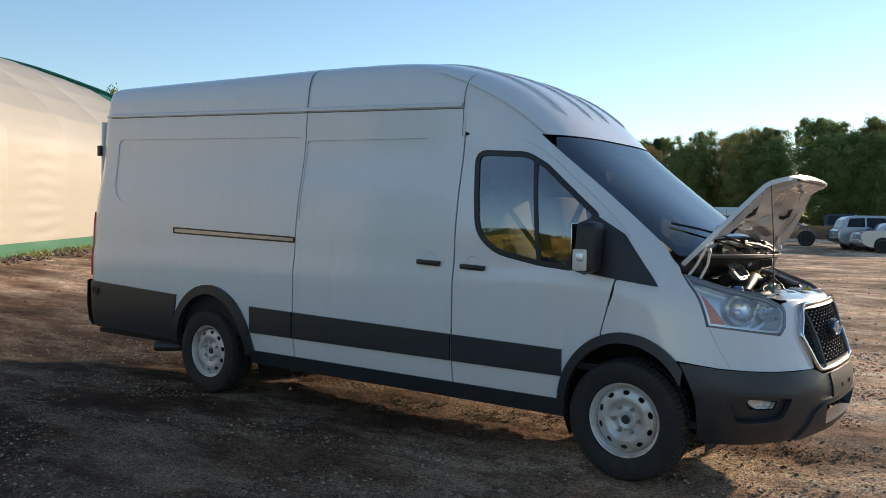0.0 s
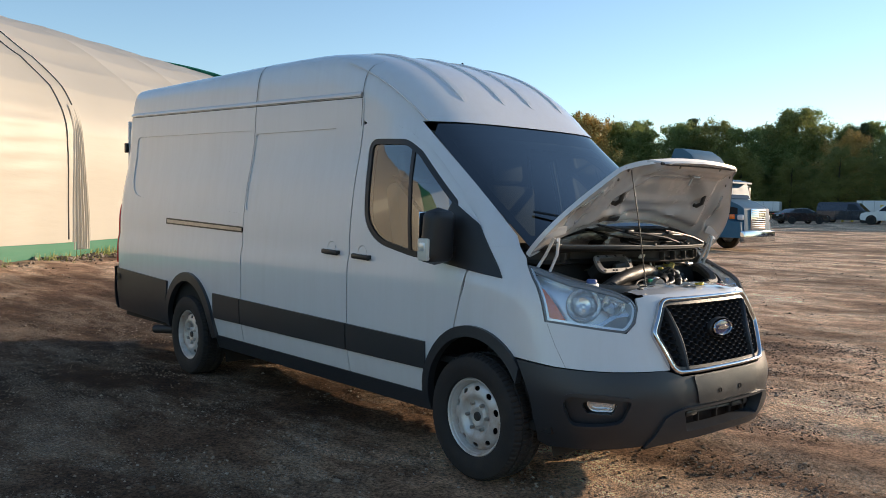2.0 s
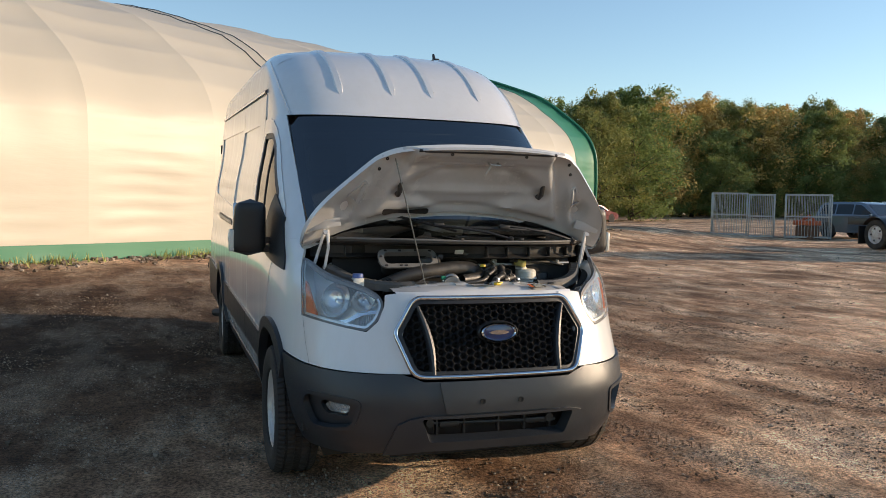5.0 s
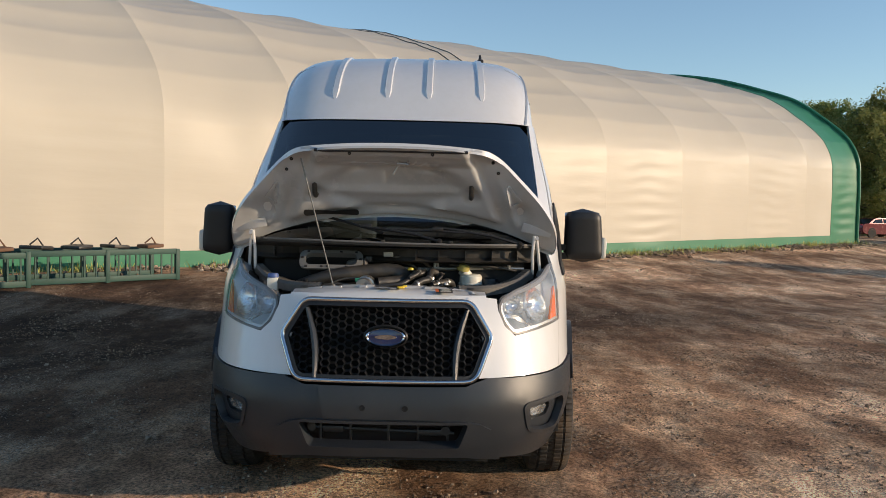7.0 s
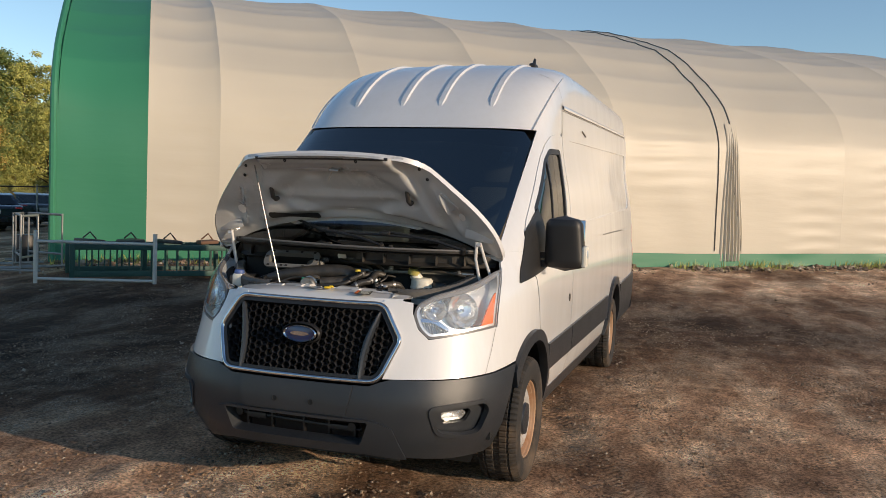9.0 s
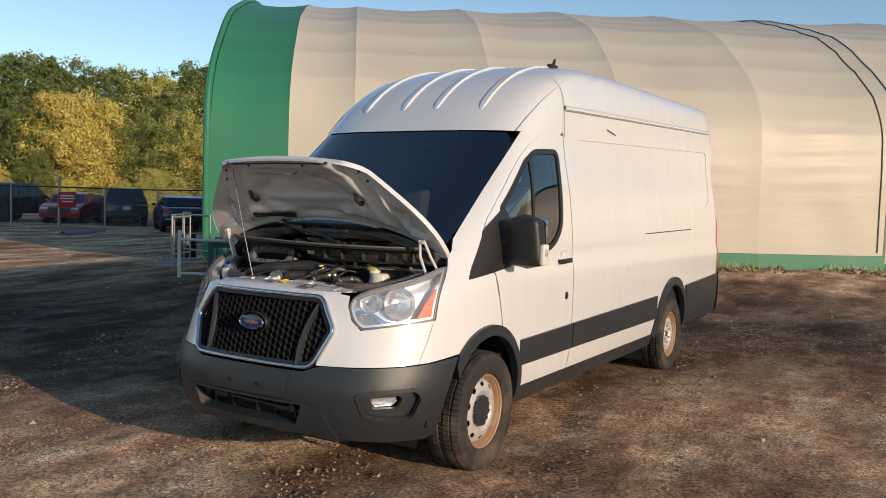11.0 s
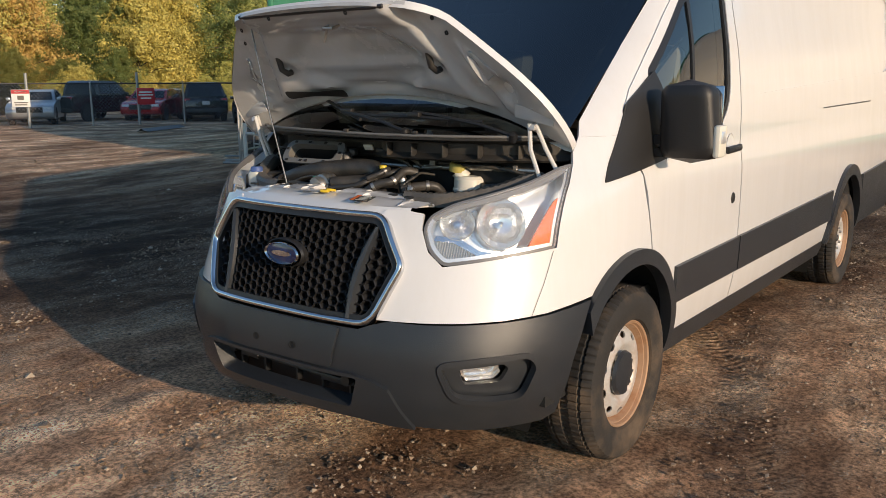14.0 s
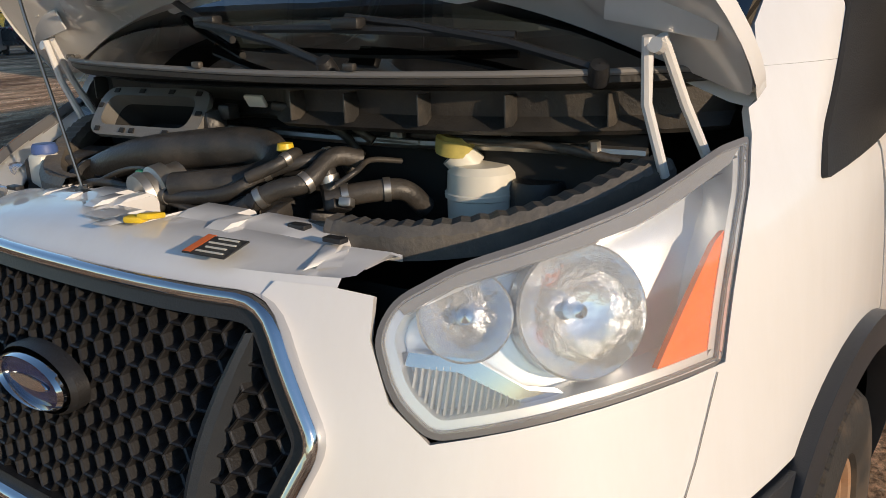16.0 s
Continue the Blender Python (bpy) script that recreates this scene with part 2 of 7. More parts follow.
def lathe(bm, profile, n=40, m=None):
    """Turns (radius, y) points about the y axis."""
    m = m or Matrix.Identity(4)
    rings = [[bm.verts.new(m @ Vector((r * math.cos(k * math.tau / n), y, r * math.sin(k * math.tau / n)))) for k in range(n)] for r, y in profile]
    for a, b in zip(rings, rings[1:]):
        for k in range(n):
            bm.faces.new((a[k], b[k], b[(k + 1) % n], a[(k + 1) % n]))
    return bm


def inside(p, poly):
    x, y, hit = p[0], p[1], False
    for (x1, y1), (x2, y2) in zip(poly, poly[1:] + poly[:1]):
        if (y1 > y) != (y2 > y) and x < (x2 - x1) * (y - y1) / (y2 - y1) + x1:
            hit = not hit
    return hit


def near_edge(p, poly, d):
    px, py = p
    for (x1, y1), (x2, y2) in zip(poly, poly[1:] + poly[:1]):
        dx, dy = x2 - x1, y2 - y1
        t = max(0, min(1, ((px - x1) * dx + (py - y1) * dy) / (dx * dx + dy * dy + 1e-12)))
        if (px - x1 - t * dx) ** 2 + (py - y1 - t * dy) ** 2 < d * d:
            return True
    return False


def dense(poly, step):
    out = []
    for a, b in zip(poly, poly[1:] + poly[:1]):
        n = max(1, int(math.hypot(b[0] - a[0], b[1] - a[1]) / step))
        out += [(a[0] + (b[0] - a[0]) * i / n, a[1] + (b[1] - a[1]) * i / n) for i in range(n)]
    return out


def panel_bm(outline, surf, holes=(), step=0.06, off=0.0, rim=0.015, flip=False):
    """A sheet with a turned-in rim: an outline (with holes) in a plane of two coordinates, laid on surf(a, b) -> (place, normal)."""
    loops = [dense([tuple(p) for p in outline], step)] + [dense([tuple(p) for p in h], step) for h in holes]
    pts, edges = [], []
    for lp in loops:
        k = len(pts)
        pts += lp
        edges += [(k + i, k + (i + 1) % len(lp)) for i in range(len(lp))]
    nb = len(pts)
    xs, ys = [p[0] for p in loops[0]], [p[1] for p in loops[0]]
    y = min(ys) + step * 0.5
    while y < max(ys):
        x = min(xs) + step * 0.5
        while x < max(xs):
            p = (x, y)
            if inside(p, loops[0]) and not any(inside(p, h) for h in loops[1:]) and not any(near_edge(p, h, step * 0.45) for h in loops):
                pts.append(p)
            x += step
        y += step
    vs, es, fs, *_ = delaunay_2d_cdt([Vector(p) for p in pts], edges, [], 1, 1e-6)
    bm = bmesh.new()
    place = []
    for v in vs:
        q, nrm = surf(v.x, v.y)
        place.append((Vector(q) + Vector(nrm) * off, Vector(nrm)))
    bv = [bm.verts.new(q) for q, _ in place]
    for f in fs:
        c = sum((vs[i] for i in f), Vector((0, 0))) / len(f)
        if not inside((c.x, c.y), loops[0]) or any(inside((c.x, c.y), h) for h in loops[1:]):
            continue
        t = [bv[i] for i in f]
        n3 = (t[1].co - t[0].co).cross(t[2].co - t[0].co)
        if n3.dot(place[f[0]][1]) < 0:
            t.reverse()
        try:
            bm.faces.new(t)
        except ValueError:
            pass
    for v in [v for v in bm.verts if not v.link_faces]:
        bm.verts.remove(v)
    if rim:
        nrm = {bv[i]: place[i][1] for i in range(len(bv)) if bv[i].is_valid}
        made = {}
        for e in [e for e in bm.edges if len(e.link_faces) == 1]:
            a, b = e.verts
            f = e.link_faces[0]
            q = []
            for v in (a, b):
                if v not in made:
                    top = bm.verts.new(v.co)
                    made[v] = (top, bm.verts.new(v.co - nrm[v] * rim))
            ids = [l.vert for l in f.loops]
            i = ids.index(a)
            fwd = ids[(i + 1) % len(ids)] == b
            (a1, a2), (b1, b2) = made[a], made[b]
            bm.faces.new((b1, a1, a2, b2) if fwd else (a1, b1, b2, a2))
    return bm


def smoothstep(a, b, x):
    t = max(0.0, min(1.0, (x - a) / (b - a)))
    return t * t * (3 - 2 * t)

# ---- ground: a worn dirt and gravel lot ----
WALL_A, WALL_D = Vector((-13.8, -1.75, 0)), Vector((-0.61, 0.793, 0)).normalized()
WALL_N = Vector((-WALL_D.y, WALL_D.x, 0))


def wall_base(s):
    return 0.26 + 0.017 * max(0.0, s - 4)


def ground_z(x, y):
    d = (WALL_A - Vector((x, y, 0))).dot(WALL_N)
    s = (Vector((x, y, 0)) - WALL_A).dot(WALL_D)
    ramp = (wall_base(s) + 0.03) * smoothstep(7.5, 0.0, d) * smoothstep(-15, -8, s) * smoothstep(45, 26, s)
    return max(ramp, 0.011 * max(0.0, y - 4) * smoothstep(4, 12, y))


TRACK = Vector((0.95, 0.31, 0))


def ground_sheet():
    def axis(lo, hi, mid0, mid1, fine):
        a = list(np.arange(mid0, mid1, fine))
        x, st = mid1, fine
        while x < hi:
            a.append(x)
            st *= 1.22
            x += st
        a.append(hi)
        x, st = mid0, fine
        while x > lo:
            st *= 1.22
            x -= st
            a.insert(0, max(x, lo))
        return a
    xs, ys = axis(-1500, 1500, -8.0, 5.2, 0.05), axis(-1500, 1500, -6.5, 6.2, 0.05)
    verts = []
    for x in xs:
        for y in ys:
            z = ground_z(x, y)
            r = math.hypot(x, y)
            if r < 40:
                k = 1.0 if r < 12 else max(0, 1 - (r - 12) / 28)
                z += k * (0.030 * noise.noise((x * 0.45, y * 0.45, 0)) + 0.014 * noise.noise((x * 2.3, y * 2.3, 3)) + 0.010 * noise.noise((x * 7, y * 7, 5)) + 0.006 * noise.noise((x * 15, y * 15, 7)))
                # broken clods in patches
                rough = max(0.0, noise.noise((x * .55, y * .55, 31)) + .25)
                z += k * rough * (.030 * max(0.0, .35 - abs(noise.noise((x * 6, y * 6, 33)))) + .016 * noise.noise((x * 12, y * 12, 35)))
                # wheel ruts along the drive
                u, v = x * TRACK.y - y * TRACK.x, x * TRACK.x + y * TRACK.y
                z += k * 0.024 * math.sin(u * 6.5 + 1.6 * noise.noise((x * 0.3, y * 0.3, 9))) * max(0, noise.noise((u * 0.5, v * 0.12, 20)) + .15)
            if abs(abs(y) - 0.87) < 0.2 and (abs(x) < 0.3 or abs(x + 3.75) < 0.3):
                z = min(z, 0.012)
            verts.append((x, y, z))
    n = len(ys)
    faces = [(i * n + j, (i + 1) * n + j, (i + 1) * n + j + 1, i * n + j + 1) for i in range(len(xs) - 1) for j in range(n - 1)]
    me = bpy.data.meshes.new("ground")
    me.from_pydata(verts, [], faces)
    me.polygons.foreach_set("use_smooth", [True] * len(faces))
    return new("ground", me)


def dirt_mat():
    m, nt, b = nodes_of("dirt_and_gravel")
    N, K = nt.nodes.new, nt.links.new
    tc = N("ShaderNodeTexCoord")

    def tex(scale, detail, rough=0.6):
        t = N("ShaderNodeTexNoise")
        t.inputs["Scale"].default_value, t.inputs["Detail"].default_value, t.inputs["Roughness"].default_value = scale, detail, rough
        K(tc.outputs["Object"], t.inputs["Vector"])
        return t.outputs["Fac"]

    def ramp(src, stops):
        r = N("ShaderNodeValToRGB")
        e = r.color_ramp.elements
        e[0].position, e[0].color = stops[0][0], (*stops[0][1], 1)
        e[1].position, e[1].color = stops[-1][0], (*stops[-1][1], 1)
        for p, c in stops[1:-1]:
            q = e.new(p)
            q.color = (*c, 1)
        K(src, r.inputs["Fac"])
        return r.outputs["Color"]

    def mixc(f, a, b2, mode="MIX"):
        x = N("ShaderNodeMix")
        x.data_type, x.blend_type = "RGBA", mode
        for k, v in (("Factor", f), ("A", a), ("B", b2)):
            if isinstance(v, (int, float)):
                x.inputs[k].default_value = v
            elif isinstance(v, tuple):
                x.inputs[k].default_value = (*v, 1)
            else:
                K(v, x.inputs[k])
        return x.outputs["Result"]
    mp = N("ShaderNodeMapping")
    mp.inputs["Rotation"].default_value = (0, 0, -math.atan2(TRACK.y, TRACK.x))
    mp.inputs["Scale"].default_value = (0.40, 1.0, 1.0)
    K(tc.outputs["Object"], mp.inputs["Vector"])
    streak = N("ShaderNodeTexNoise")
    streak.inputs["Scale"].default_value, streak.inputs["Detail"].default_value, streak.inputs["Roughness"].default_value = 1.5, 7, 0.65
    K(mp.outputs["Vector"], streak.inputs["Vector"])
    broad = ramp(streak.outputs["Fac"], [(0.34, (0.105, 0.065, 0.042)), (0.46, (0.160, 0.105, 0.070)), (0.54, (0.245, 0.178, 0.124)), (0.64, (0.40, 0.315, 0.235))])
    blot = ramp(tex(0.35, 4), [(0.40, (0.50, 0.47, 0.44)), (0.56, (1.25, 1.25, 1.22))])
    col = mixc(1.0, broad, blot, "MULTIPLY")
    col = mixc(1.0, col, ramp(tex(5.0, 8, 0.75), [(0.32, (0.50, 0.49, 0.48)), (0.68, (1.4, 1.4, 1.4))]), "MULTIPLY")
    col = mixc(1.0, col, ramp(tex(45, 6, 0.7), [(0.40, (0.45, 0.44, 0.43)), (0.60, (1.5, 1.5, 1.5))]), "MULTIPLY")
    # pale gravel ahead, dark soil behind; sunlit side painted paler, shaded right side darker
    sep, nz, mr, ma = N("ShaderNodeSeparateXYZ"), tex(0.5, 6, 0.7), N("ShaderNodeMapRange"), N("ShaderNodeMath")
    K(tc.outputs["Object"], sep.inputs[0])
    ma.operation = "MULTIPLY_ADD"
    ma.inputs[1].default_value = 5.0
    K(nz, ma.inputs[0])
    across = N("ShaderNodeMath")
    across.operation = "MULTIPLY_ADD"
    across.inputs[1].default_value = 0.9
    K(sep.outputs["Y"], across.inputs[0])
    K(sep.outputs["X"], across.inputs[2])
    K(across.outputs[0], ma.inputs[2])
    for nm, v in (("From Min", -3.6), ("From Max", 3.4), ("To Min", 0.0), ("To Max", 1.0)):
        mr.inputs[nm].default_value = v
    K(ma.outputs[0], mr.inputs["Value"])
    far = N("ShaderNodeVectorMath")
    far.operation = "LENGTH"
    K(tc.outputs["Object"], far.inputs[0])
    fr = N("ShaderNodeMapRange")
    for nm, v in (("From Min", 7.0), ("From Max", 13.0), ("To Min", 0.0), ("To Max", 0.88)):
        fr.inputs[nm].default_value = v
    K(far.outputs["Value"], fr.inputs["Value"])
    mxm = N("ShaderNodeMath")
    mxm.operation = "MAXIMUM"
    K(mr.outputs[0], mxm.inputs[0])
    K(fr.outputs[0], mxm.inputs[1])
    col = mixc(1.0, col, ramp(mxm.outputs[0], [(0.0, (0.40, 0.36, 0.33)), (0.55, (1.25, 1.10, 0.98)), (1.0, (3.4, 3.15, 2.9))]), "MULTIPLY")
    # tyre prints
    tread = None
    for ang, off, half in ((8, 2.05, .11), (14, 2.75, .12), (5, -2.35, .11), (24, 1.35, .10), (-12, 3.1, .11)):
        tm = N("ShaderNodeMapping")
        tm.inputs["Rotation"].default_value = (0, 0, -radians(ang))
        K(tc.outputs["Object"], tm.inputs["Vector"])
        wob = N("ShaderNodeTexNoise")
        wob.inputs["Scale"].default_value, wob.inputs["Detail"].default_value = 0.35, 1
        K(tm.outputs[0], wob.inputs["Vector"])
        ts = N("ShaderNodeSeparateXYZ")
        K(tm.outputs[0], ts.inputs[0])
        chain = [("MULTIPLY_ADD", wob.outputs["Fac"], 1.1, ts.outputs["Y"]), ("SUBTRACT", None, off + .55, None), ("ABSOLUTE", None, None, None)]
        v = None
        for op, a0, c0, d0 in chain:
            mm0 = N("ShaderNodeMath")
            mm0.operation = op
            K(v if a0 is None else a0, mm0.inputs[0])
            if c0 is not None:
                mm0.inputs[1].default_value = c0
            if d0 is not None:
                K(d0, mm0.inputs[2])
            v = mm0.outputs[0]
        band = N("ShaderNodeMapRange")
        for nm, q in (("From Min", half), ("From Max", half - .02), ("To Min", 0.0), ("To Max", 1.0)):
            band.inputs[nm].default_value = q
        K(v, band.inputs["Value"])
        lug = N("ShaderNodeMath")
        lug.operation = "MULTIPLY_ADD"
        lug.inputs[1].default_value = .55
        K(v, lug.inputs[0])
        K(ts.outputs["X"], lug.inputs[2])
        frq, sn = N("ShaderNodeMath"), N("ShaderNodeMath")
        frq.operation, sn.operation = "MULTIPLY", "SINE"
        frq.inputs[1].default_value = 105.0
        K(lug.outputs[0], frq.inputs[0])
        K(frq.outputs[0], sn.inputs[0])
        cut = N("ShaderNodeMapRange")
        for nm, q in (("From Min", -.3), ("From Max", .5), ("To Min", -1.0), ("To Max", .25)):
            cut.inputs[nm].default_value = q
        K(sn.outputs[0], cut.inputs["Value"])
        mu = N("ShaderNodeMath")
        mu.operation = "MULTIPLY"
        K(band.outputs[0], mu.inputs[0])
        K(cut.outputs[0], mu.inputs[1])
        patchy = ramp(tex(0.6 + ang * .013, 3), [(0.44, (0, 0, 0)), (0.58, (1, 1, 1))])
        mp2 = N("ShaderNodeMath")
        mp2.operation = "MULTIPLY"
        K(mu.outputs[0], mp2.inputs[0])
        K(patchy, mp2.inputs[1])
        if tread is None:
            tread = mp2.outputs[0]
        else:
            sm = N("ShaderNodeMath")
            sm.operation = "ADD"
            K(tread, sm.inputs[0])
            K(mp2.outputs[0], sm.inputs[1])
            tread = sm.outputs[0]
    masks = []
    for sc, lo, hi, seed in ((48, 0.22, 0.38, 0.9), (105, 0.26, 0.44, 1.7)):
        vor = N("ShaderNodeTexVoronoi")
        vor.inputs["Scale"].default_value = sc
        K(tc.outputs["Object"], vor.inputs["Vector"])
        stone = ramp(vor.outputs["Distance"], [(lo, (1, 1, 1)), (hi, (0, 0, 0))])
        strip = N("ShaderNodeMath")
        strip.operation = "MULTIPLY_ADD"
        strip.inputs[1].default_value = .55
        K(tex(seed * 2.6, 6, 0.7), strip.inputs[0])
        K(streak.outputs["Fac"], strip.inputs[2])
        patch = ramp(strip.outputs[0], [(0.76, (0.03, 0.03, 0.03)), (0.86, (1, 1, 1))])
        f = mixc(1.0, stone, patch, "MULTIPLY")
        hue = ramp(vor.outputs["Color"], [(0.2, (0.15, 0.115, 0.085)), (0.6, (0.42, 0.335, 0.25)), (0.95, (0.70, 0.61, 0.50))])
        col = mixc(f, col, hue)
        masks.append(f)
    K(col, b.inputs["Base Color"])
    b.inputs["Roughness"].default_value, b.inputs["Specular IOR Level"].default_value = 0.95, 0.2
    h = N("ShaderNodeMath")
    h.operation = "MULTIPLY_ADD"
    h.inputs[1].default_value = 0.35
    K(masks[0], h.inputs[0])
    K(tex(14, 12, 0.82), h.inputs[2])
    h2 = N("ShaderNodeMath")
    h2.operation = "MULTIPLY_ADD"
    h2.inputs[1].default_value = 0.2
    K(masks[1], h2.inputs[0])
    K(h.outputs[0], h2.inputs[2])
    bp = N("ShaderNodeBump")
    bp.inputs["Strength"].default_value, bp.inputs["Distance"].default_value = 1.0, 0.030
    h3 = N("ShaderNodeMath")
    h3.operation = "MULTIPLY_ADD"
    h3.inputs[1].default_value = 1.1
    K(tread, h3.inputs[0])
    K(h2.outputs[0], h3.inputs[2])
    K(h3.outputs[0], bp.inputs["Height"])
    K(bp.outputs["Normal"], b.inputs["Normal"])
    return m


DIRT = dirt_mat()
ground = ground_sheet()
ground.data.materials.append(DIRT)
tagged(ground, "brown packed dirt lot strewn with gravel and tyre marks", "ground", kind="structure")

# ---- fabric-covered arch shelter ----
def fabric_mat(name, col, trans):
    m, nt, b = nodes_of(name)
    N, K = nt.nodes.new, nt.links.new
    tc = N("ShaderNodeTexCoord")
    n1, n2 = N("ShaderNodeTexNoise"), N("ShaderNodeTexNoise")
    n1.inputs["Scale"].default_value, n1.inputs["Detail"].default_value = 0.35, 5
    mp = N("ShaderNodeMapping")
    mp.inputs["Scale"].default_value = (0.5, 0.5, 3.0)
    K(tc.outputs["Object"], mp.inputs["Vector"])
    K(tc.outputs["Object"], n1.inputs["Vector"])
    n2.inputs["Scale"].default_value, n2.inputs["Detail"].default_value = 2.2, 6
    K(mp.outputs["Vector"], n2.inputs["Vector"])
    mx = N("ShaderNodeMix")
    mx.data_type = "RGBA"
    mx.inputs["A"].default_value = (*[c * 0.88 for c in col], 1)
    mx.inputs["B"].default_value = (*[min(1, c * 1.06) for c in col], 1)
    K(n1.outputs["Fac"], mx.inputs["Factor"])
    K(mx.outputs["Result"], b.inputs["Base Color"])
    b.inputs["Roughness"].default_value = 0.45
    bp = N("ShaderNodeBump")
    bp.inputs["Strength"].default_value, bp.inputs["Distance"].default_value = 0.05, 0.10
    K(n2.outputs["Fac"], bp.inputs["Height"])
    K(bp.outputs["Normal"], b.inputs["Normal"])
    tl, ms = N("ShaderNodeBsdfTranslucent"), N("ShaderNodeMixShader")
    tl.inputs["Color"].default_value = (*col, 1)
    ms.inputs[0].default_value = trans
    K(b.outputs[0], ms.inputs[1])
    K(tl.outputs[0], ms.inputs[2])
    K(ms.outputs[0], nt.nodes["Material Output"].inputs["Surface"])
    return m


FABRIC = fabric_mat("cream_white_fabric", (0.66, 0.60, 0.49), 0.15)
GREEN = fabric_mat("green_fabric", (0.045, 0.235, 0.13), 0.1)
STRAP = mat("dark_strap", (0.13, 0.12, 0.105), 0.7)

S0, S1 = -10.05, 23.0
ARCH = [(0, 0), (0, 0.18)] + spline([(0, 0.36), (0, 1.2), (0, 2.4), (0.10, 3.3), (0.55, 4.05), (1.4, 4.75), (2.7, 5.6), (4.3, 6.19), (6.2, 6.77), (8.2, 7.20), (10.0, 7.43)], 12)


def shell_point(s, o, z, push=0.0):
    p = WALL_A + WALL_D * s + WALL_N * (o - push)
    z += max(0.0, z - 2.4) * (s + 1) * (.0058 if s < -1 else .0018)
    return (p.x, p.y, wall_base(s) + z)


def arch_normal(i):
    a, b = ARCH[max(i - 1, 0)], ARCH[min(i + 1, len(ARCH) - 1)]
    d = Vector((b[0] - a[0], b[1] - a[1])).normalized()
    return -d.y, d.x


def fabric_dip(s, u, o, z, sag, seed):
    """How far the cover hangs in between two ribs and between the purlins."""
    high = smoothstep(2.0, 4.5, z)
    dip = -sag * (0.35 + 0.65 * high) * math.sin(math.pi * u) ** 0.8
    dip -= 0.055 * high * abs(math.sin(math.pi * (o + z) / 1.45)) ** 0.45 * (.35 + .65 * math.sin(math.pi * u) ** .5)
    # slack creases low on the wall, in patches
    slack = max(0.0, noise.noise((s * .22, z * .35, seed + 9)) + .1) * (1 - high)
    dip += .024 * slack * math.sin(z * 17 + 2.5 * noise.noise((s * .8, z * .8, seed))) * math.sin(math.pi * u)
    return dip + 0.03 * noise.noise((s * 0.9, z * 0.7, seed + 5)) * math.sin(math.pi * u)


def cover(s0, s1, i0, i1, sag, seed, n=22, lift=0.0):
    rows = []
    for i in range(i0, i1 + 1):
        o, z = ARCH[i]
        no, nz = arch_normal(i)
        row = []
        for j in range(n + 1):
            s = s0 + (s1 - s0) * j / n
            dip = fabric_dip(s, j / n, o, z, sag, seed)
            row.append(shell_point(s, o + no * (dip + lift), z + nz * (dip + lift)))
        rows.append(row)
    return grid_bm(rows)


shelter = thing("fabric_shelter", "long arched shelter of cream fabric with green ends and skirt", "building")
RIBS = [-8.4, -7.07, -4.2, -1.4, 1.75, 5.0, 8.4, 11.9, 15.5, 19.2, 21.0]
for k, (a, b) in enumerate(zip(RIBS, RIBS[1:])):
    part("cover_panel", cover(a, b, 2, len(ARCH) - 1, 0.06, k * 7.3), FABRIC, shelter)
    part("green_skirt", cover(a, b, 0, 2, 0.03, k * 3.1, lift=0.02), GREEN, shelter, "green fabric skirt strip")
for a, b in ((S0, -8.4), (21.0, S1)):
    part("end_band", cover(a, b, 0, len(ARCH) - 1, 0.07, a, lift=0.01), GREEN, shelter, "green fabric end band")
# far slope and end walls close the shelter
rows = [[shell_point(s, 20.0 - o, z) for s in (S0, 7, S1)] for o, z in ARCH]
part("far_cover", grid_bm(rows), FABRIC, shelter)
for s in (S0 + 0.1, S1 - 0.1):
    bm = bmesh.new()
    vs = [bm.verts.new(shell_point(s, o, z)) for o, z in ARCH] + [bm.verts.new(shell_point(s, 20.0 - o, z)) for o, z in ARCH[-2::-1]]
    bm.faces.new(vs)
    part("end_wall", bm, GREEN, shelter, smooth=False)
for s in (S0 + 0.02, S1 - 0.02):
    bm = bmesh.new()
    tube(bm, [shell_point(s, o + arch_normal(i)[0] * 0.05, z + arch_normal(i)[1] * 0.05) for i, (o, z) in enumerate(ARCH)], 0.06)
    part("end_hoop", bm, GREEN, shelter)

# lapped joint: two dark straps over the arch and gathered folds down to the skirt
for s_top in (4.55, 4.95):
    bm = bmesh.new()
    pts = []
    for i, (o, z) in enumerate(ARCH):
        if z <= .36:
            continue
        s = s_top + (.35 * smoothstep(2.5, 0.4, z) if s_top > 4.7 else 0)
        k = 4 if s < 5 else 5
        off = .010 + fabric_dip(s, (s - RIBS[k]) / (RIBS[k + 1] - RIBS[k]), o, z, .06, k * 7.3)
        pts.append(shell_point(s, o + arch_normal(i)[0] * off, z + arch_normal(i)[1] * off))
    tube(bm, pts, .014, 6)
    part("arch_strap", bm, STRAP, shelter, "dark strap over the fabric")
rows = []
for o, z in [p for p in ARCH if .05 < p[1] < 3.5]:
    low = smoothstep(3.4, .3, z)
    fade = smoothstep(3.5, 2.6, z)
    row = []
    for j in range(43):
        u = j / 42
        wide = .34 + .34 * low
        wave = abs(math.sin(u * math.pi * 6.5 + .5 * math.sin(z * 1.3))) ** 1.5
        row.append(shell_point(4.95 + (u - .5) * wide + .06 * low + .015 * math.sin(z * 2.2), o, z, -.01 + (.012 + .075 * wave * fade * (.5 + .5 * low)) * math.sin(math.pi * u) ** .5))
    rows.append(row)
part("fold", grid_bm(rows), FABRIC, shelter, "gathered cream fabric folds")

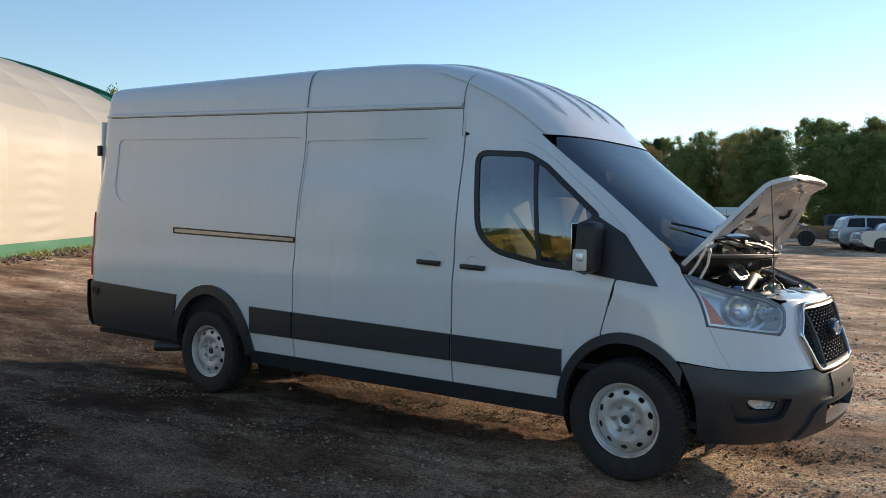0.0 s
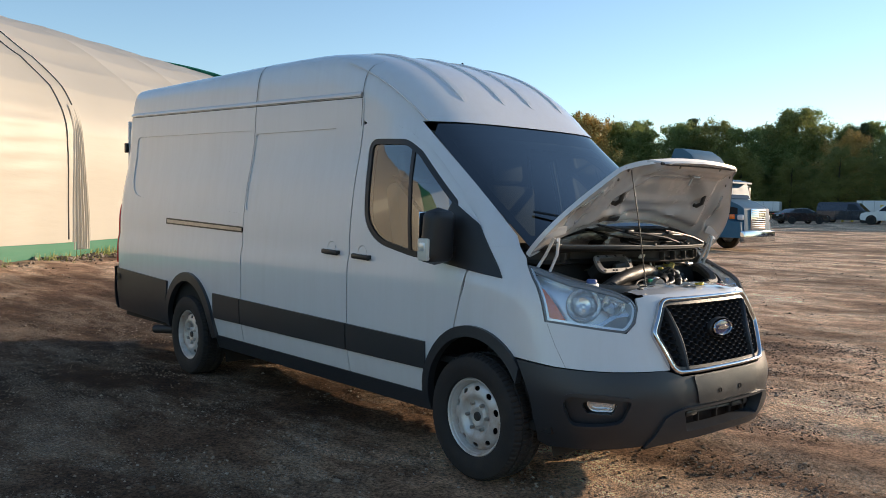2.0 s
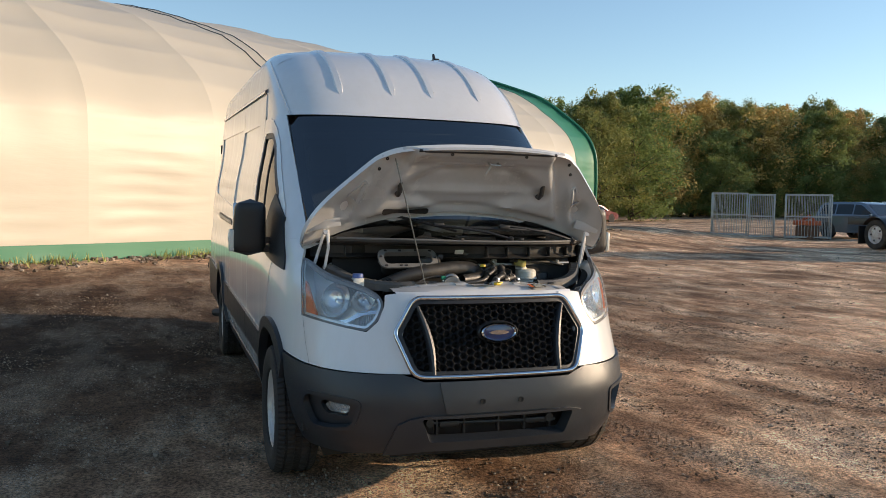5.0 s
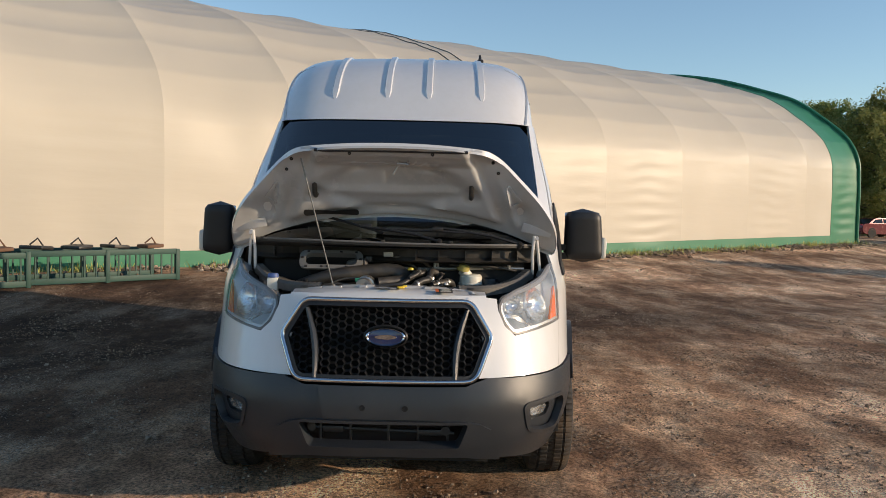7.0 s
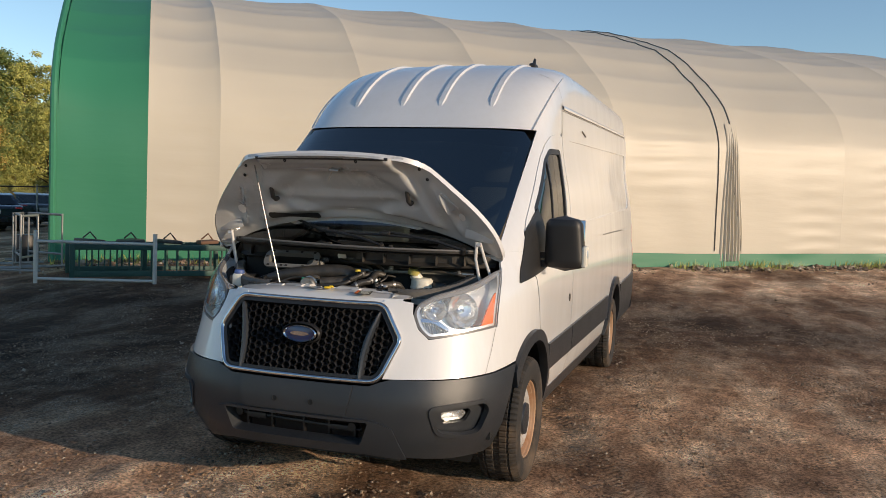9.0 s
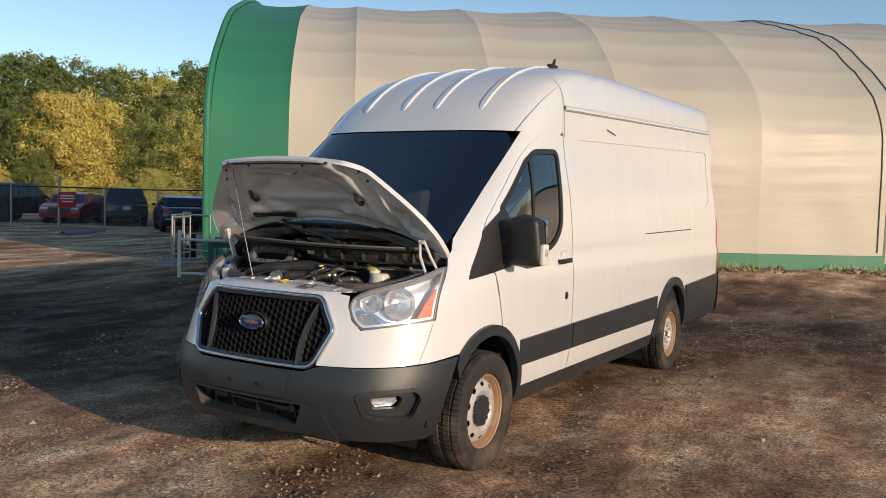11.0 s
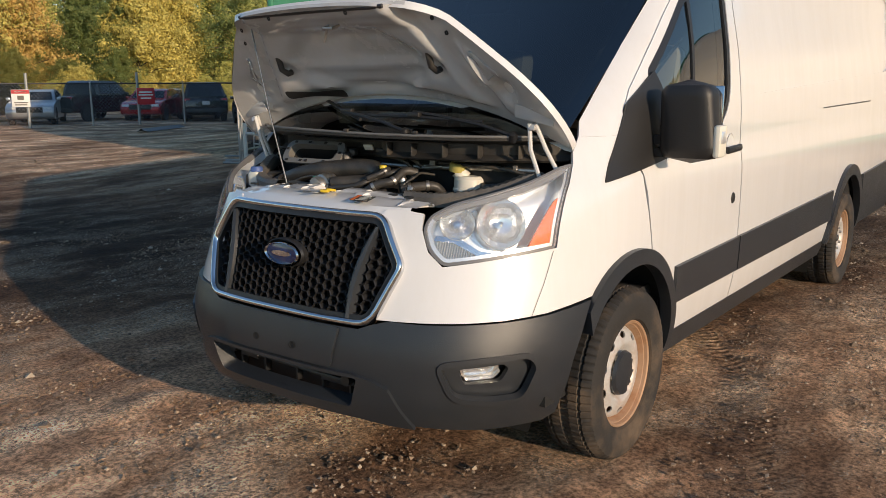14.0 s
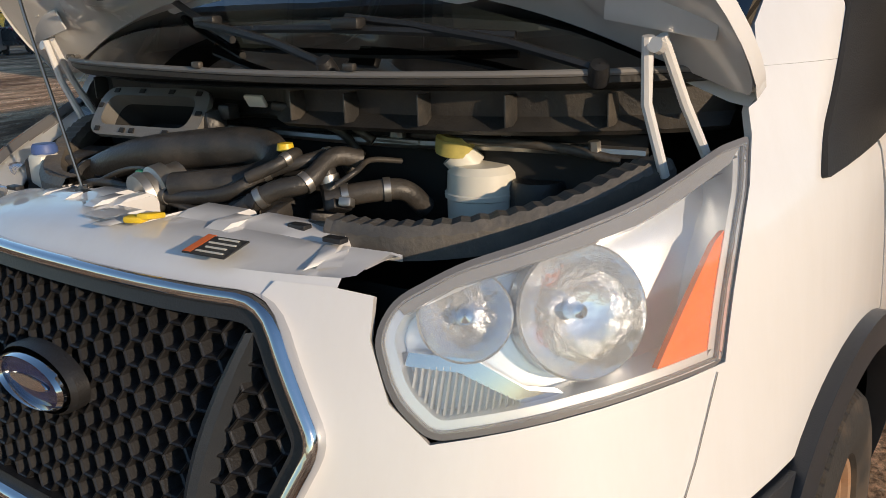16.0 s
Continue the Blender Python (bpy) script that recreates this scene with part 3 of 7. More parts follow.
# ---- the van: plan curves stacked over height give its skin ----
def pchip(tab, zs):
    a, v = np.array([p[0] for p in tab], float), np.array([p[1] for p in tab], float)
    h, d = np.diff(a), np.diff(v) / np.diff(a)
    m = np.zeros(len(a))
    m[0], m[-1] = d[0], d[-1]
    for i in range(1, len(a) - 1):
        if d[i - 1] * d[i] > 0:
            w1, w2 = 2 * h[i] + h[i - 1], h[i] + 2 * h[i - 1]
            m[i] = (w1 + w2) / (w1 / d[i - 1] + w2 / d[i])
    i = np.clip(np.searchsorted(a, zs, side="right") - 1, 0, len(h) - 1)
    t = np.clip((zs - a[i]) / h[i], 0, 1)
    return (2 * t ** 3 - 3 * t * t + 1) * v[i] + (t ** 3 - 2 * t * t + t) * h[i] * m[i] + (3 * t * t - 2 * t ** 3) * v[i + 1] + (t ** 3 - t * t) * h[i] * m[i + 1]


ZT = np.arange(0.15, 2.672, 0.001)
NOSE = pchip([(.2, .83), (.3, .92), (.42, .965), (.56, .975), (.68, .95), (.9, .89), (1.1, .80), (1.2, .66), (1.3, .50), (2.03, -.47), (2.18, -.62), (2.33, -.80), (2.45, -1.0), (2.55, -1.25), (2.62, -1.55), (2.668, -2.3)], ZT)
WIDE = pchip([(.2, .88), (.45, .965), (.6, .985), (.95, .992), (1.06, .992), (1.13, .987), (1.205, .973), (1.3, .972), (1.6, .945), (1.93, .885), (2.06, .870), (2.23, .862), (2.45, .836), (2.53, .812), (2.58, .775), (2.62, .69), (2.65, .49), (2.668, .02)], ZT)
PWR = pchip([(.2, 3), (.56, 3.4), (.9, 3), (1.1, 3), (1.3, 4), (2.0, 7), (2.67, 5)], ZT)
QWR = pchip([(.2, 2.77), (.56, 3), (.9, 2.77), (2.67, 2.77)], ZT)
LEN = pchip([(.2, 1.29), (1.1, 1.29), (2.0, .9), (2.67, .9)], ZT)
REAR = -5.56


def level(z):
    f = min(max((z - 0.15) * 1000, 0), len(ZT) - 2)
    i = int(f)
    k = f - i
    return [a[i] * (1 - k) + a[i + 1] * k for a in (NOSE, WIDE, PWR, QWR, LEN)]


def side_y(x, z):
    n, w, p, q, l = level(z)
    a = min(max((x - n + l) / l, 0.0), 0.9999)
    y = w * (1 - a ** p) ** (1 / q)
    if x < REAR + 0.16:
        y -= 0.16 - math.sqrt(max(0, 0.16 ** 2 - (REAR + 0.16 - x) ** 2))
    return y


def front_x(y, z):
    n, w, p, q, l = level(z)
    return n - l + l * (max(1 - (abs(y) / w) ** q, 1e-6)) ** (1 / p)


_ph = np.linspace(0, math.pi / 2, 2000)
_n, _w, _p, _q, _l = level(0.7)
_px, _py = _n - _l + _l * np.sin(_ph) ** (2 / _p), _w * np.cos(_ph) ** (2 / _q)
_arc = np.concatenate([[0], np.cumsum(np.hypot(np.diff(_px), np.diff(_py)))])
ARC = _arc[-1]


def arc_of(deg):
    """Run along the skin from the nose's middle to the plan angle (90 at the middle, 0 on the side)."""
    return ARC - float(np.interp(radians(deg), _ph, _arc))


def wrap_p(s, z):
    n, w, p, q, l = level(z)
    a = ARC - abs(s)
    if a < 0:
        return (n - l + a, math.copysign(side_y(n - l + a, z), s), z)
    f = float(np.interp(a, _arc, _ph))
    return (n - l + l * math.sin(f) ** (2 / p), math.copysign(w * max(math.cos(f), 0) ** (2 / q), s), z)


def with_normal(fn, out):
    """fn(a, b) -> place; the normal by differences, turned towards out(place)."""
    def surf(a, b):
        e = 0.004
        p = Vector(fn(a, b))
        u = Vector(fn(a + e, b)) - Vector(fn(a - e, b))
        v = Vector(fn(a, b + e)) - Vector(fn(a, b - e))
        n = u.cross(v)
        n.normalize()
        if n.dot(Vector(out(p))) < 0:
            n = -n
        return p, n
    return surf


SIDE = {k: with_normal(lambda x, z, k=k: (x, k * side_y(x, z), z), lambda p, k=k: (0.2, k, 0)) for k in (-1, 1)}
WRAP = with_normal(wrap_p, lambda p: (p.x + 1.0, p.y * 1.5, 0.05))
FRONT = with_normal(lambda y, z: (front_x(y, z), y, z), lambda p: (1, 0, 0.2))

van = thing("cargo_van", "white high-roof cargo van, grey plastic trim, hood propped open", "van")


def gutter(x):
    return 2.235 + (-1.24 - x) * 0.040


def mould_top(x):
    return 0.722 + (-0.43 - x) * 0.0165


def arch_pts(cx, hw, h, z0, n=22, cz=0.345):
    """Arch from front foot to rear foot."""
    a0 = math.asin(max(-1, min(1, (z0 - cz) / h)))
    return [(cx + hw * math.cos(a), cz + h * math.sin(a)) for a in np.linspace(a0, math.pi - a0, n)]


FA_IN, RA_IN = (0.0, 0.395, 0.465), (-3.71, 0.455, 0.50)
FA_OUT, RA_OUT = (0.0, 0.435, 0.515), (-3.70, 0.525, 0.565)
SILL = 0.40


def bar_panel(name, outline, k, material, parent, off=0.0, step=0.06, rim=0.015, holes=(), label="", surf=None, sharp=35):
    return part(name, panel_bm(outline, surf or SIDE[k], holes, step, off, rim), material, parent, label, sharp=sharp)


def inset(x0, x1, z0a, z0b, z1a, z1b, r):
    return round_poly([(x0, z0a), (x1, z0b), (x1, z1b), (x0, z1a)], r)


DOOR_TOP = [(-1.215, 2.055), (-1.0, 2.052), (-.84, 2.025), (-.70, 1.965), (-.56, 1.875), (-.42, 1.765), (-.25, 1.62), (-.09, 1.475), (-.03, 1.40), (-.02, 1.30)]
GLASS_OUT = round_poly([(-1.10, 1.925), (-.74, 1.905), (-.60, 1.83), (-.235, 1.525), (-.36, 1.225), (-.58, 1.245), (-.90, 1.305), (-1.04, 1.42)], [.06, .05, .02, .02, .02, .05, .12, .12])


def grow(poly, d):
    """The outline moved outwards by d."""
    out, m = [], len(poly)
    area = sum(a[0] * b[1] - b[0] * a[1] for a, b in zip(poly, poly[1:] + poly[:1]))
    s = 1 if area > 0 else -1
    for i in range(m):
        a, p, b = (np.array(poly[j % m], float) for j in (i - 1, i, i + 1))
        t = b - a
        t = t / (np.linalg.norm(t) + 1e-9)
        out.append(tuple(p + s * d * np.array([t[1], -t[0]])))
    return out


for k in (-1, 1):
    # cargo sides
    rear_arch = arch_pts(*RA_IN, SILL)
    cuts = [(-5.50, -2.725), (-2.713, -1.227)] if k < 0 else [(-5.50, -1.227)]
    for a, b in cuts:
        bottom = [(a, 0.80 if a < -5 else SILL), (b, SILL)]
        if a < -5:
            bottom = [(a, 0.52), (-4.6, 0.46)] + rear_arch[::-1] + [(b, SILL)]
        top = [(b, gutter(b)), (a, gutter(a))]
        if b > -1.3:
            top = [(b, 2.235)] + ([(-1.24, 2.235)]) + [(a, gutter(a))]
        name = "side_panel" if a < -5 else "sliding_door"
        press = inset(a + .28 if a < -5 else a + .010, b - .010 if b < -2 else b - .25, 1.60 if a < -5 else 1.47, 1.44, gutter(a) - .215, gutter(b) - .185, [.3, .06, .06, .08] if a < -5 else [.04, .12, .08, .04])
        body = bar_panel(name, bottom + top, k, WHITE, van, holes=[press])
        if b < -2 or k < 0 and a > -3 or k > 0:
            bar_panel("pressed_field", grow(press, 0.012), k, WHITE, body, off=-0.009, rim=0.0)
    # sill strip under the doors
    sill = [(-3.235, .30), (-.41, .30), (-.41, SILL + .012), (-3.235, SILL + .012)]
    bar_panel("sill", sill, k, TRIM, van, off=0.004, rim=0.05, label="grey plastic rocker strip")
    # grey rubbing mouldings
    bounds = [(-3.20, -2.727), (-2.711, -1.228), (-1.212, -0.40)] if k < 0 else [(-3.20, -1.228), (-1.212, -0.40)]
    for a, b in bounds:
        o = [(a, .56), (b, .56), (b, mould_top(b)), (a, mould_top(a))]
        bar_panel("side_moulding", o, k, TRIM, van, off=0.016, rim=0.03, label="grey plastic rubbing strip")
    rear_o = [(-5.50, .42), (-4.22, .40), (-4.15, mould_top(-4.2) + .015), (-5.50, mould_top(-5.5) + .045)]
    bar_panel("rear_corner_moulding", rear_o, k, TRIM, van, off=0.018, rim=0.05)
    # arch lips
    for (cx, hw, h), (ix, iw, ih) in ((FA_OUT, FA_IN), (RA_OUT, RA_IN)):
        if cx > -1:
            outer = [p for p in arch_pts(cx, hw, h, 0.38, 30) if p[0] < 0.36]
            inner = [p for p in arch_pts(ix, iw - .012, ih - .012, 0.36, 30) if p[0] < 0.33]
        else:
            outer, inner = arch_pts(cx, hw, h, 0.40, 30), arch_pts(ix, iw - .012, ih - .012, 0.38, 30)
        bar_panel("wheel_arch_trim", outer + inner[::-1], k, TRIM, van, off=0.026, rim=0.05, label="grey plastic wheel arch lip")
    # front door with its window opening
    fa = [p for p in arch_pts(*FA_IN, SILL) if p[0] < -0.10]
    outline = [(-1.215, SILL), (-.40, SILL)] + fa[::-1] + [(-.155, .84), (-.115, 1.0), (-.085, 1.14), (-.02, 1.30)] + DOOR_TOP[::-1][1:]
    door = bar_panel("front_door", outline, k, WHITE, van, holes=[grow(GLASS_OUT, .03)], step=0.05)
    frame_o = grow(GLASS_OUT, .036)
    bar_panel("window_seal", frame_o, k, BLACK, door, holes=[grow(GLASS_OUT, -.004)], off=-0.004, rim=0.02, step=0.05, label="black rubber window seal")
    pane = bar_panel("window_glass", GLASS_OUT, k, GLASS, door, off=-0.012, rim=0.0, step=0.08, label="tinted window glass")
    pane.visible_shadow = False
    bar_panel("window_divider", [(-.685, 1.895), (-.655, 1.875), (-.575, 1.25), (-.60, 1.245)], k, BLACK, door, off=-0.006, rim=0.01)
    # black sail at the mirror foot
    sail = round_poly([(-.245, 1.545), (-.045, 1.42), (.175, 1.13), (-.02, 1.155), (-.385, 1.205), (-.39, 1.24)], .012)
    bar_panel("mirror_sail", sail, k, BLACK, door, off=0.010, rim=0.03, step=0.05, label="black plastic mirror sail")

    # door handles
    def handle(x, z, owner):
        bm = bmesh.new()
        y = k * (side_y(x, z) + 0.024)
        box(bm, (x, y, z), (0.19, 0.024, 0.034), pose(0, 0, 0, 0, 2, 0), 0.010)
        box(bm, (x + 0.075, y - k * 0.02, z), (0.03, 0.03, 0.026), None, 0.004)
        box(bm, (x - 0.075, y - k * 0.02, z), (0.03, 0.03, 0.026), None, 0.004)
        h = part("door_handle", bm, BLACK, owner, "black door handle")
        bm = bmesh.new()
        lathe(bm, [(0.001, 0.001), (0.03, 0.003), (0.048, 0.012), (0.052, 0.016)], 20, Matrix.Translation((x - 0.01, k * (side_y(x, z + .02) - .012), z + .022)) @ pose(0, 0, 0, 0, 0, 0 if k > 0 else 180))
        part("handle_cup", bm, WHITE, h)
    handle(-1.06, 1.185, door)
    if k < 0:
        handle(-1.42, 1.20, body)

    # fender and front wing round the headlamp
    A = arc_of
    fa2 = [p for p in arch_pts(*FA_IN, .70) if p[0] > -0.10]

    def s_at(x, z):
        n, w, p, q, l = level(z)
        a = max((x - n + l) / l, 0)
        if a <= 0:
            return ARC + (n - l - x)
        t = a ** (p / 2)
        return arc_of(math.degrees(math.asin(min(t, 1))))
    pts = [(s_at(.30, .725), .725)] + [(A(f), z) for f, z in ((31, .700), (42, .692), (51.5, .690), (62, .690), (72.5, .690))]
    pts += [(A(72.0), .74), (A(69.6), .86), (A(71.5), .96), (A(75.5), 1.030), (A(74), 1.062), (A(69), 1.060), (A(65.4), 1.052)]
    pts += [(A(64.9), 1.0), (A(62.5), .925), (A(58.6), .876), (A(51.8), .888), (A(40.5), .908), (A(32.0), .922), (A(33.0), 1.147), (A(33.8), 1.21)]
    pts += [(A(35.3), 1.245), (A(36.0), 1.300), (s_at(.012, 1.300), 1.300), (s_at(-.012, 1.25), 1.25), (s_at(-.045, 1.19), 1.19), (s_at(-.075, 1.14), 1.14), (s_at(-.105, 1.0), 1.0), (s_at(-.145, .84), .84)]
    pts += [(s_at(x, z), z) for x, z in fa2[::-1] if z > 0.73 and x > -0.14]
    bar_panel("front_wing", [(k * s, z) for s, z in pts], k, WHITE, van, step=0.045, surf=WRAP)
    # windscreen pillar
    pil = [(s_at(.010, 1.3005), 1.3005), (A(36.0), 1.3005)]
    edge = []
    for z in np.linspace(1.36, 2.045, 8):
        n, w, p, q, l = level(z)
        yy = 0.815 - .012 * (z - 1.3)
        edge.append((arc_of(math.degrees(math.acos(min(1, (yy / w) ** (q / 2))))), float(z)))
    pil += edge + [(s_at(-.80, 2.047), 2.047)]
    pil += [(s_at(x + .012, z + .008), z + .008) for x, z in DOOR_TOP if x > -.9 and z > 1.29]
    bar_panel("pillar", [(k * s, z) for s, z in pil], k, WHITE, van, step=0.04, surf=WRAP, label="white windscreen pillar")
    # white backing strip, added to fill the gap between door and pillar
    up = [(s_at(x + .035, min(z + .03, 2.075)), min(z + .03, 2.075)) for x, z in DOOR_TOP]
    dn = [(s_at(x - .02, z - .03), z - .03) for x, z in DOOR_TOP]
    bar_panel("door_flange", [(k * s, z) for s, z in up + dn[::-1]], k, WHITE, van, off=-0.007, rim=0.0, step=0.05, surf=WRAP)

# roof: lofted rings from the gutter to the crown
def ring(z, xs):
    n, w, p, q, l = level(z)
    half = []
    for f in np.linspace(90, 4, 26):
        r = radians(f)
        half.append((n - l + l * math.sin(r) ** (2 / p), w * max(math.cos(r), 0) ** (2 / q)))
    x0 = half[-1][0]
    for x in np.linspace(x0, REAR + 0.16, 26)[1:]:
        half.append((x, side_y(x, z)))
    for a in np.linspace(0, 90, 7)[1:]:
        half.append((REAR + 0.16 - 0.16 * math.sin(radians(a)), side_y(-3, z) - 0.16 + 0.16 * math.cos(radians(a)) if side_y(-3, z) > .2 else side_y(-3, z) * math.cos(radians(a))))
    half[-1] = (REAR, max(half[-1][1], 0))
    half.append((REAR, 0.0))
    return half


def roof_lift(x, z):
    """The roof rises gently towards the rear doors, above the gutter."""
    return float(np.interp(x, [-5.6, -2.7, -1.7], [.092, .034, 0.0])) * smoothstep(gutter(x), gutter(x) + .20, z)


def roof_piece(keep, z0, off=0.0):
    """Ring strips of the upper skin where keep(x) holds, from z0(x) up."""
    zs = [0.0, .05, .12, .2, .3, .4, .5, .58, .66, .74, .81, .87, .91, .94, .965, .985, 1.0]
    bm = bmesh.new()
    for k in (-1, 1):
        cols = []
        for i in range(60):
            col = []
            for t in zs:
                zz = None
                base = z0[i] if isinstance(z0, list) else z0
                zz = base + (2.6675 - base) * t
                h = ring_cache(round(zz, 4))
                col.append((h[min(i, len(h) - 1)][0], k * (h[min(i, len(h) - 1)][1] + off * (1 - t)), zz + roof_lift(h[min(i, len(h) - 1)][0], zz)))
            cols.append(col)
        use = [i for i in range(len(cols)) if keep(cols[i][0][0])]
        vs = {i: [bm.verts.new(p) for p in cols[i]] for i in use}
        for i, j in zip(use, use[1:]):
            for a in range(len(zs) - 1):
                q = [vs[i][a], vs[j][a], vs[j][a + 1], vs[i][a + 1]]
                bm.faces.new(q if k < 0 else q[::-1])
    bmesh.ops.remove_doubles(bm, verts=bm.verts, dist=0.0008)
    bmesh.ops.recalc_face_normals(bm, faces=bm.faces)
    return bm


_rings = {}


def ring_cache(z):
    if z not in _rings:
        h = ring(min(z, 2.6675), None)
        _rings[z] = h + [h[-1]] * (60 - len(h))
    return _rings[z]


low_ring = ring_cache(2.06)
z_low = []
for x, y in low_ring:
    z_low.append(2.046 if x > -1.18 else gutter(x) - 0.03)
# the cab cap starts at the windscreen's head; the cargo roof starts above the gutter
roof = part("roof", roof_piece(lambda x: True, z_low, -0.007), WHITE, van, "white raised roof", sharp=50)

# windscreen with its black border
ws_out = [(-.80, 1.31), (-.55, 1.295), (-.25, 1.288), (0, 1.286), (.25, 1.288), (.55, 1.295), (.80, 1.31), (.812, 1.6), (.797, 1.97), (.745, 2.035), (.45, 2.044), (0, 2.050), (-.45, 2.044), (-.745, 2.035), (-.797, 1.97), (-.812, 1.6)]
ws_in = [(-.76, 1.37), (-.4, 1.335), (0, 1.325), (.4, 1.335), (.76, 1.37), (.765, 1.6), (.74, 1.93), (.4, 1.952), (0, 1.957), (-.4, 1.952), (-.74, 1.93), (-.765, 1.6)]
screen = part("windscreen", panel_bm(ws_out, FRONT, (), 0.06, -0.006, 0.0), SHIELD, van, "clear windscreen with a black border")
part("black_border", panel_bm(ws_out, FRONT, [ws_in], 0.06, -0.011, 0.0), BLACK, screen)

A = arc_of


def both(pts):
    """Left half of an outline from the middle outwards, closed by its mirror."""
    return pts + [(-s, z) for s, z in pts[::-1] if abs(s) > 1e-6]


# bumper
top = [(0, .652), (A(76), .652), (A(73), .672), (A(69.5), .688), (A(62), .684), (A(51.5), .684), (A(42), .686), (A(31), .694), (s_at(.315, .715), .715)]
low = [(s_at(.375, .60), .60), (s_at(.405, .50), .50), (s_at(.405, .42), .42), (s_at(.385, .29), .29), (A(30), .265), (A(45), .275), (A(60), .30), (A(75), .33), (0, .335)]
INTAKE = [(-A(75.2), .487), (A(75.2), .487), (A(76.6), .378), (-A(76.6), .378)]
FOG = [(A(57.5), .560), (A(46), .574), (A(34), .576), (A(31), .525), (A(34.6), .396), (A(44), .400), (A(53.2), .424)]
half = top + low
outline = both(half[:-1] + [(A(89.9), .335)])
fogs = [round_poly([(k * s, z) for s, z in FOG], .045, 6) for k in (-1, 1)]
bumper = part("front_bumper", panel_bm(outline, WRAP, [round_poly(INTAKE, .015)] + fogs, 0.04, 0.014, 0.05), TRIM, van, "scuffed grey plastic front bumper")
part("plate_mount", panel_bm(round_poly([(-.30, .648), (.30, .648), (.27, .508), (-.27, .508)], .012), WRAP, (), 0.05, 0.024, 0.012), TRIM, bumper)
# dark discs set on the mount stand in for the shade in bolt holes
for y in (-.099, .099):
    bm = bmesh.new()
    x = front_x(y, .56) + .0245
    lathe(bm, [(0.001, 0), (0.011, 0), (0.011, .0025), (0.014, .0025), (0.014, 0)], 14, Matrix.Translation((x, y, .56)) @ pose(0, 0, 0, 0, 0, -90))
    part("plate_bolt_hole", bm, DARK, bumper)
lip = both([(0, .500), (A(76.5), .500), (A(72), .486), (A(68.2), .458), (A(62), .305), (A(75), .332), (A(89.9), .337)])
part("lower_lip", panel_bm(lip, WRAP, [round_poly(INTAKE, .015)], 0.04, 0.030, 0.03), TRIM, bumper)
bm = bmesh.new()
box(bm, (.80, 0, .415), (.02, 1.0, .30))
part("intake_back", bm, DARK, bumper)
bm = bmesh.new()
tube(bm, [(.90, -.33, .445), (.90, .33, .425)], .010)
for y in (-.30, -.16, .02, .16, .30):
    box(bm, (.895, y, .43), (.03, .012, .10), None, .003)
box(bm, (.90, -.24, .44), (.04, .10, .03), None, .006)
box(bm, (.90, .22, .43), (.04, .12, .028), None, .006)
tube(bm, [(.88, .29, .44), (.925, .29, .44)], .022, 14)
tube(bm, [(.88, -.34, .45), (.925, -.34, .45)], .02, 14)
part("intake_bracket", bm, BLACK, bumper)
for k, fg in ((-1, fogs[0]), (1, fogs[1])):
    bezel = part("fog_lamp_bezel", panel_bm(grow(fg, .012), WRAP, [round_poly([(k * A(f), z) for f, z in ((51.5, .524), (39.5, .533), (38, .512), (40, .464), (49.8, .462))], .015)], 0.04, -0.02, 0.02), TRIM, bumper)
    part("bezel_ridge", panel_bm(grow(fg, .004), WRAP, [grow(fg, -.014)], 0.04, 0.021, 0.03), TRIM, bezel)
    lamp = round_poly([(k * A(f), z) for f, z in ((50.5, .515), (41, .522), (40, .503), (42, .476), (49.5, .476))], .012)
    part("fog_reflector", panel_bm(grow(lamp, .008), WRAP, (), 0.02, -0.055, 0.0), BOWL, bezel)
    part("fog_back", panel_bm(grow(fg, .006), WRAP, (), 0.05, -0.07, 0.0), BLACK, bezel)
    pane = part("fog_lens", panel_bm(lamp, WRAP, (), 0.03, -0.026, 0.02), LENS, bezel, "clear fog lamp lens")
    pane.visible_shadow = False

# grille
G_OUT = round_poly([(-.405, 1.047), (.405, 1.047), (.508, .872), (.430, .662), (-.430, .662), (-.508, .872)], [.05, .05, .03, .06, .06, .03])
G_IN = grow(G_OUT, -.022)
loop = []
for y, z in dense(grow(G_OUT, -.011), .02):
    p, n = FRONT(y, z)
    loop.append((p, n))
rows = []
for i, (p, n) in enumerate(loop):
    d = (loop[(i + 1) % len(loop)][0] - loop[i - 1][0]).normalized()
    across = n.cross(d).normalized()
    rows.append([p + across * a + n * h for a, h in ((-.013, -.02), (-.013, .018), (-.010, .026), (-.004, .031), (.003, .031), (.009, .026), (.012, .018), (.012, -.02))])
grille = part("grille_frame", grid_bm(rows, close_u=True), CHROME, van, "bright chrome grille surround", sharp=60)
part("grille_back", panel_bm(grow(G_OUT, -.005), FRONT, (), 0.06, -0.055, 0.0), DARK, grille)
part("inner_lip", panel_bm(grow(G_IN, .004), FRONT, [grow(G_IN, -.016)], 0.04, 0.016, 0.05), BLACK, grille)


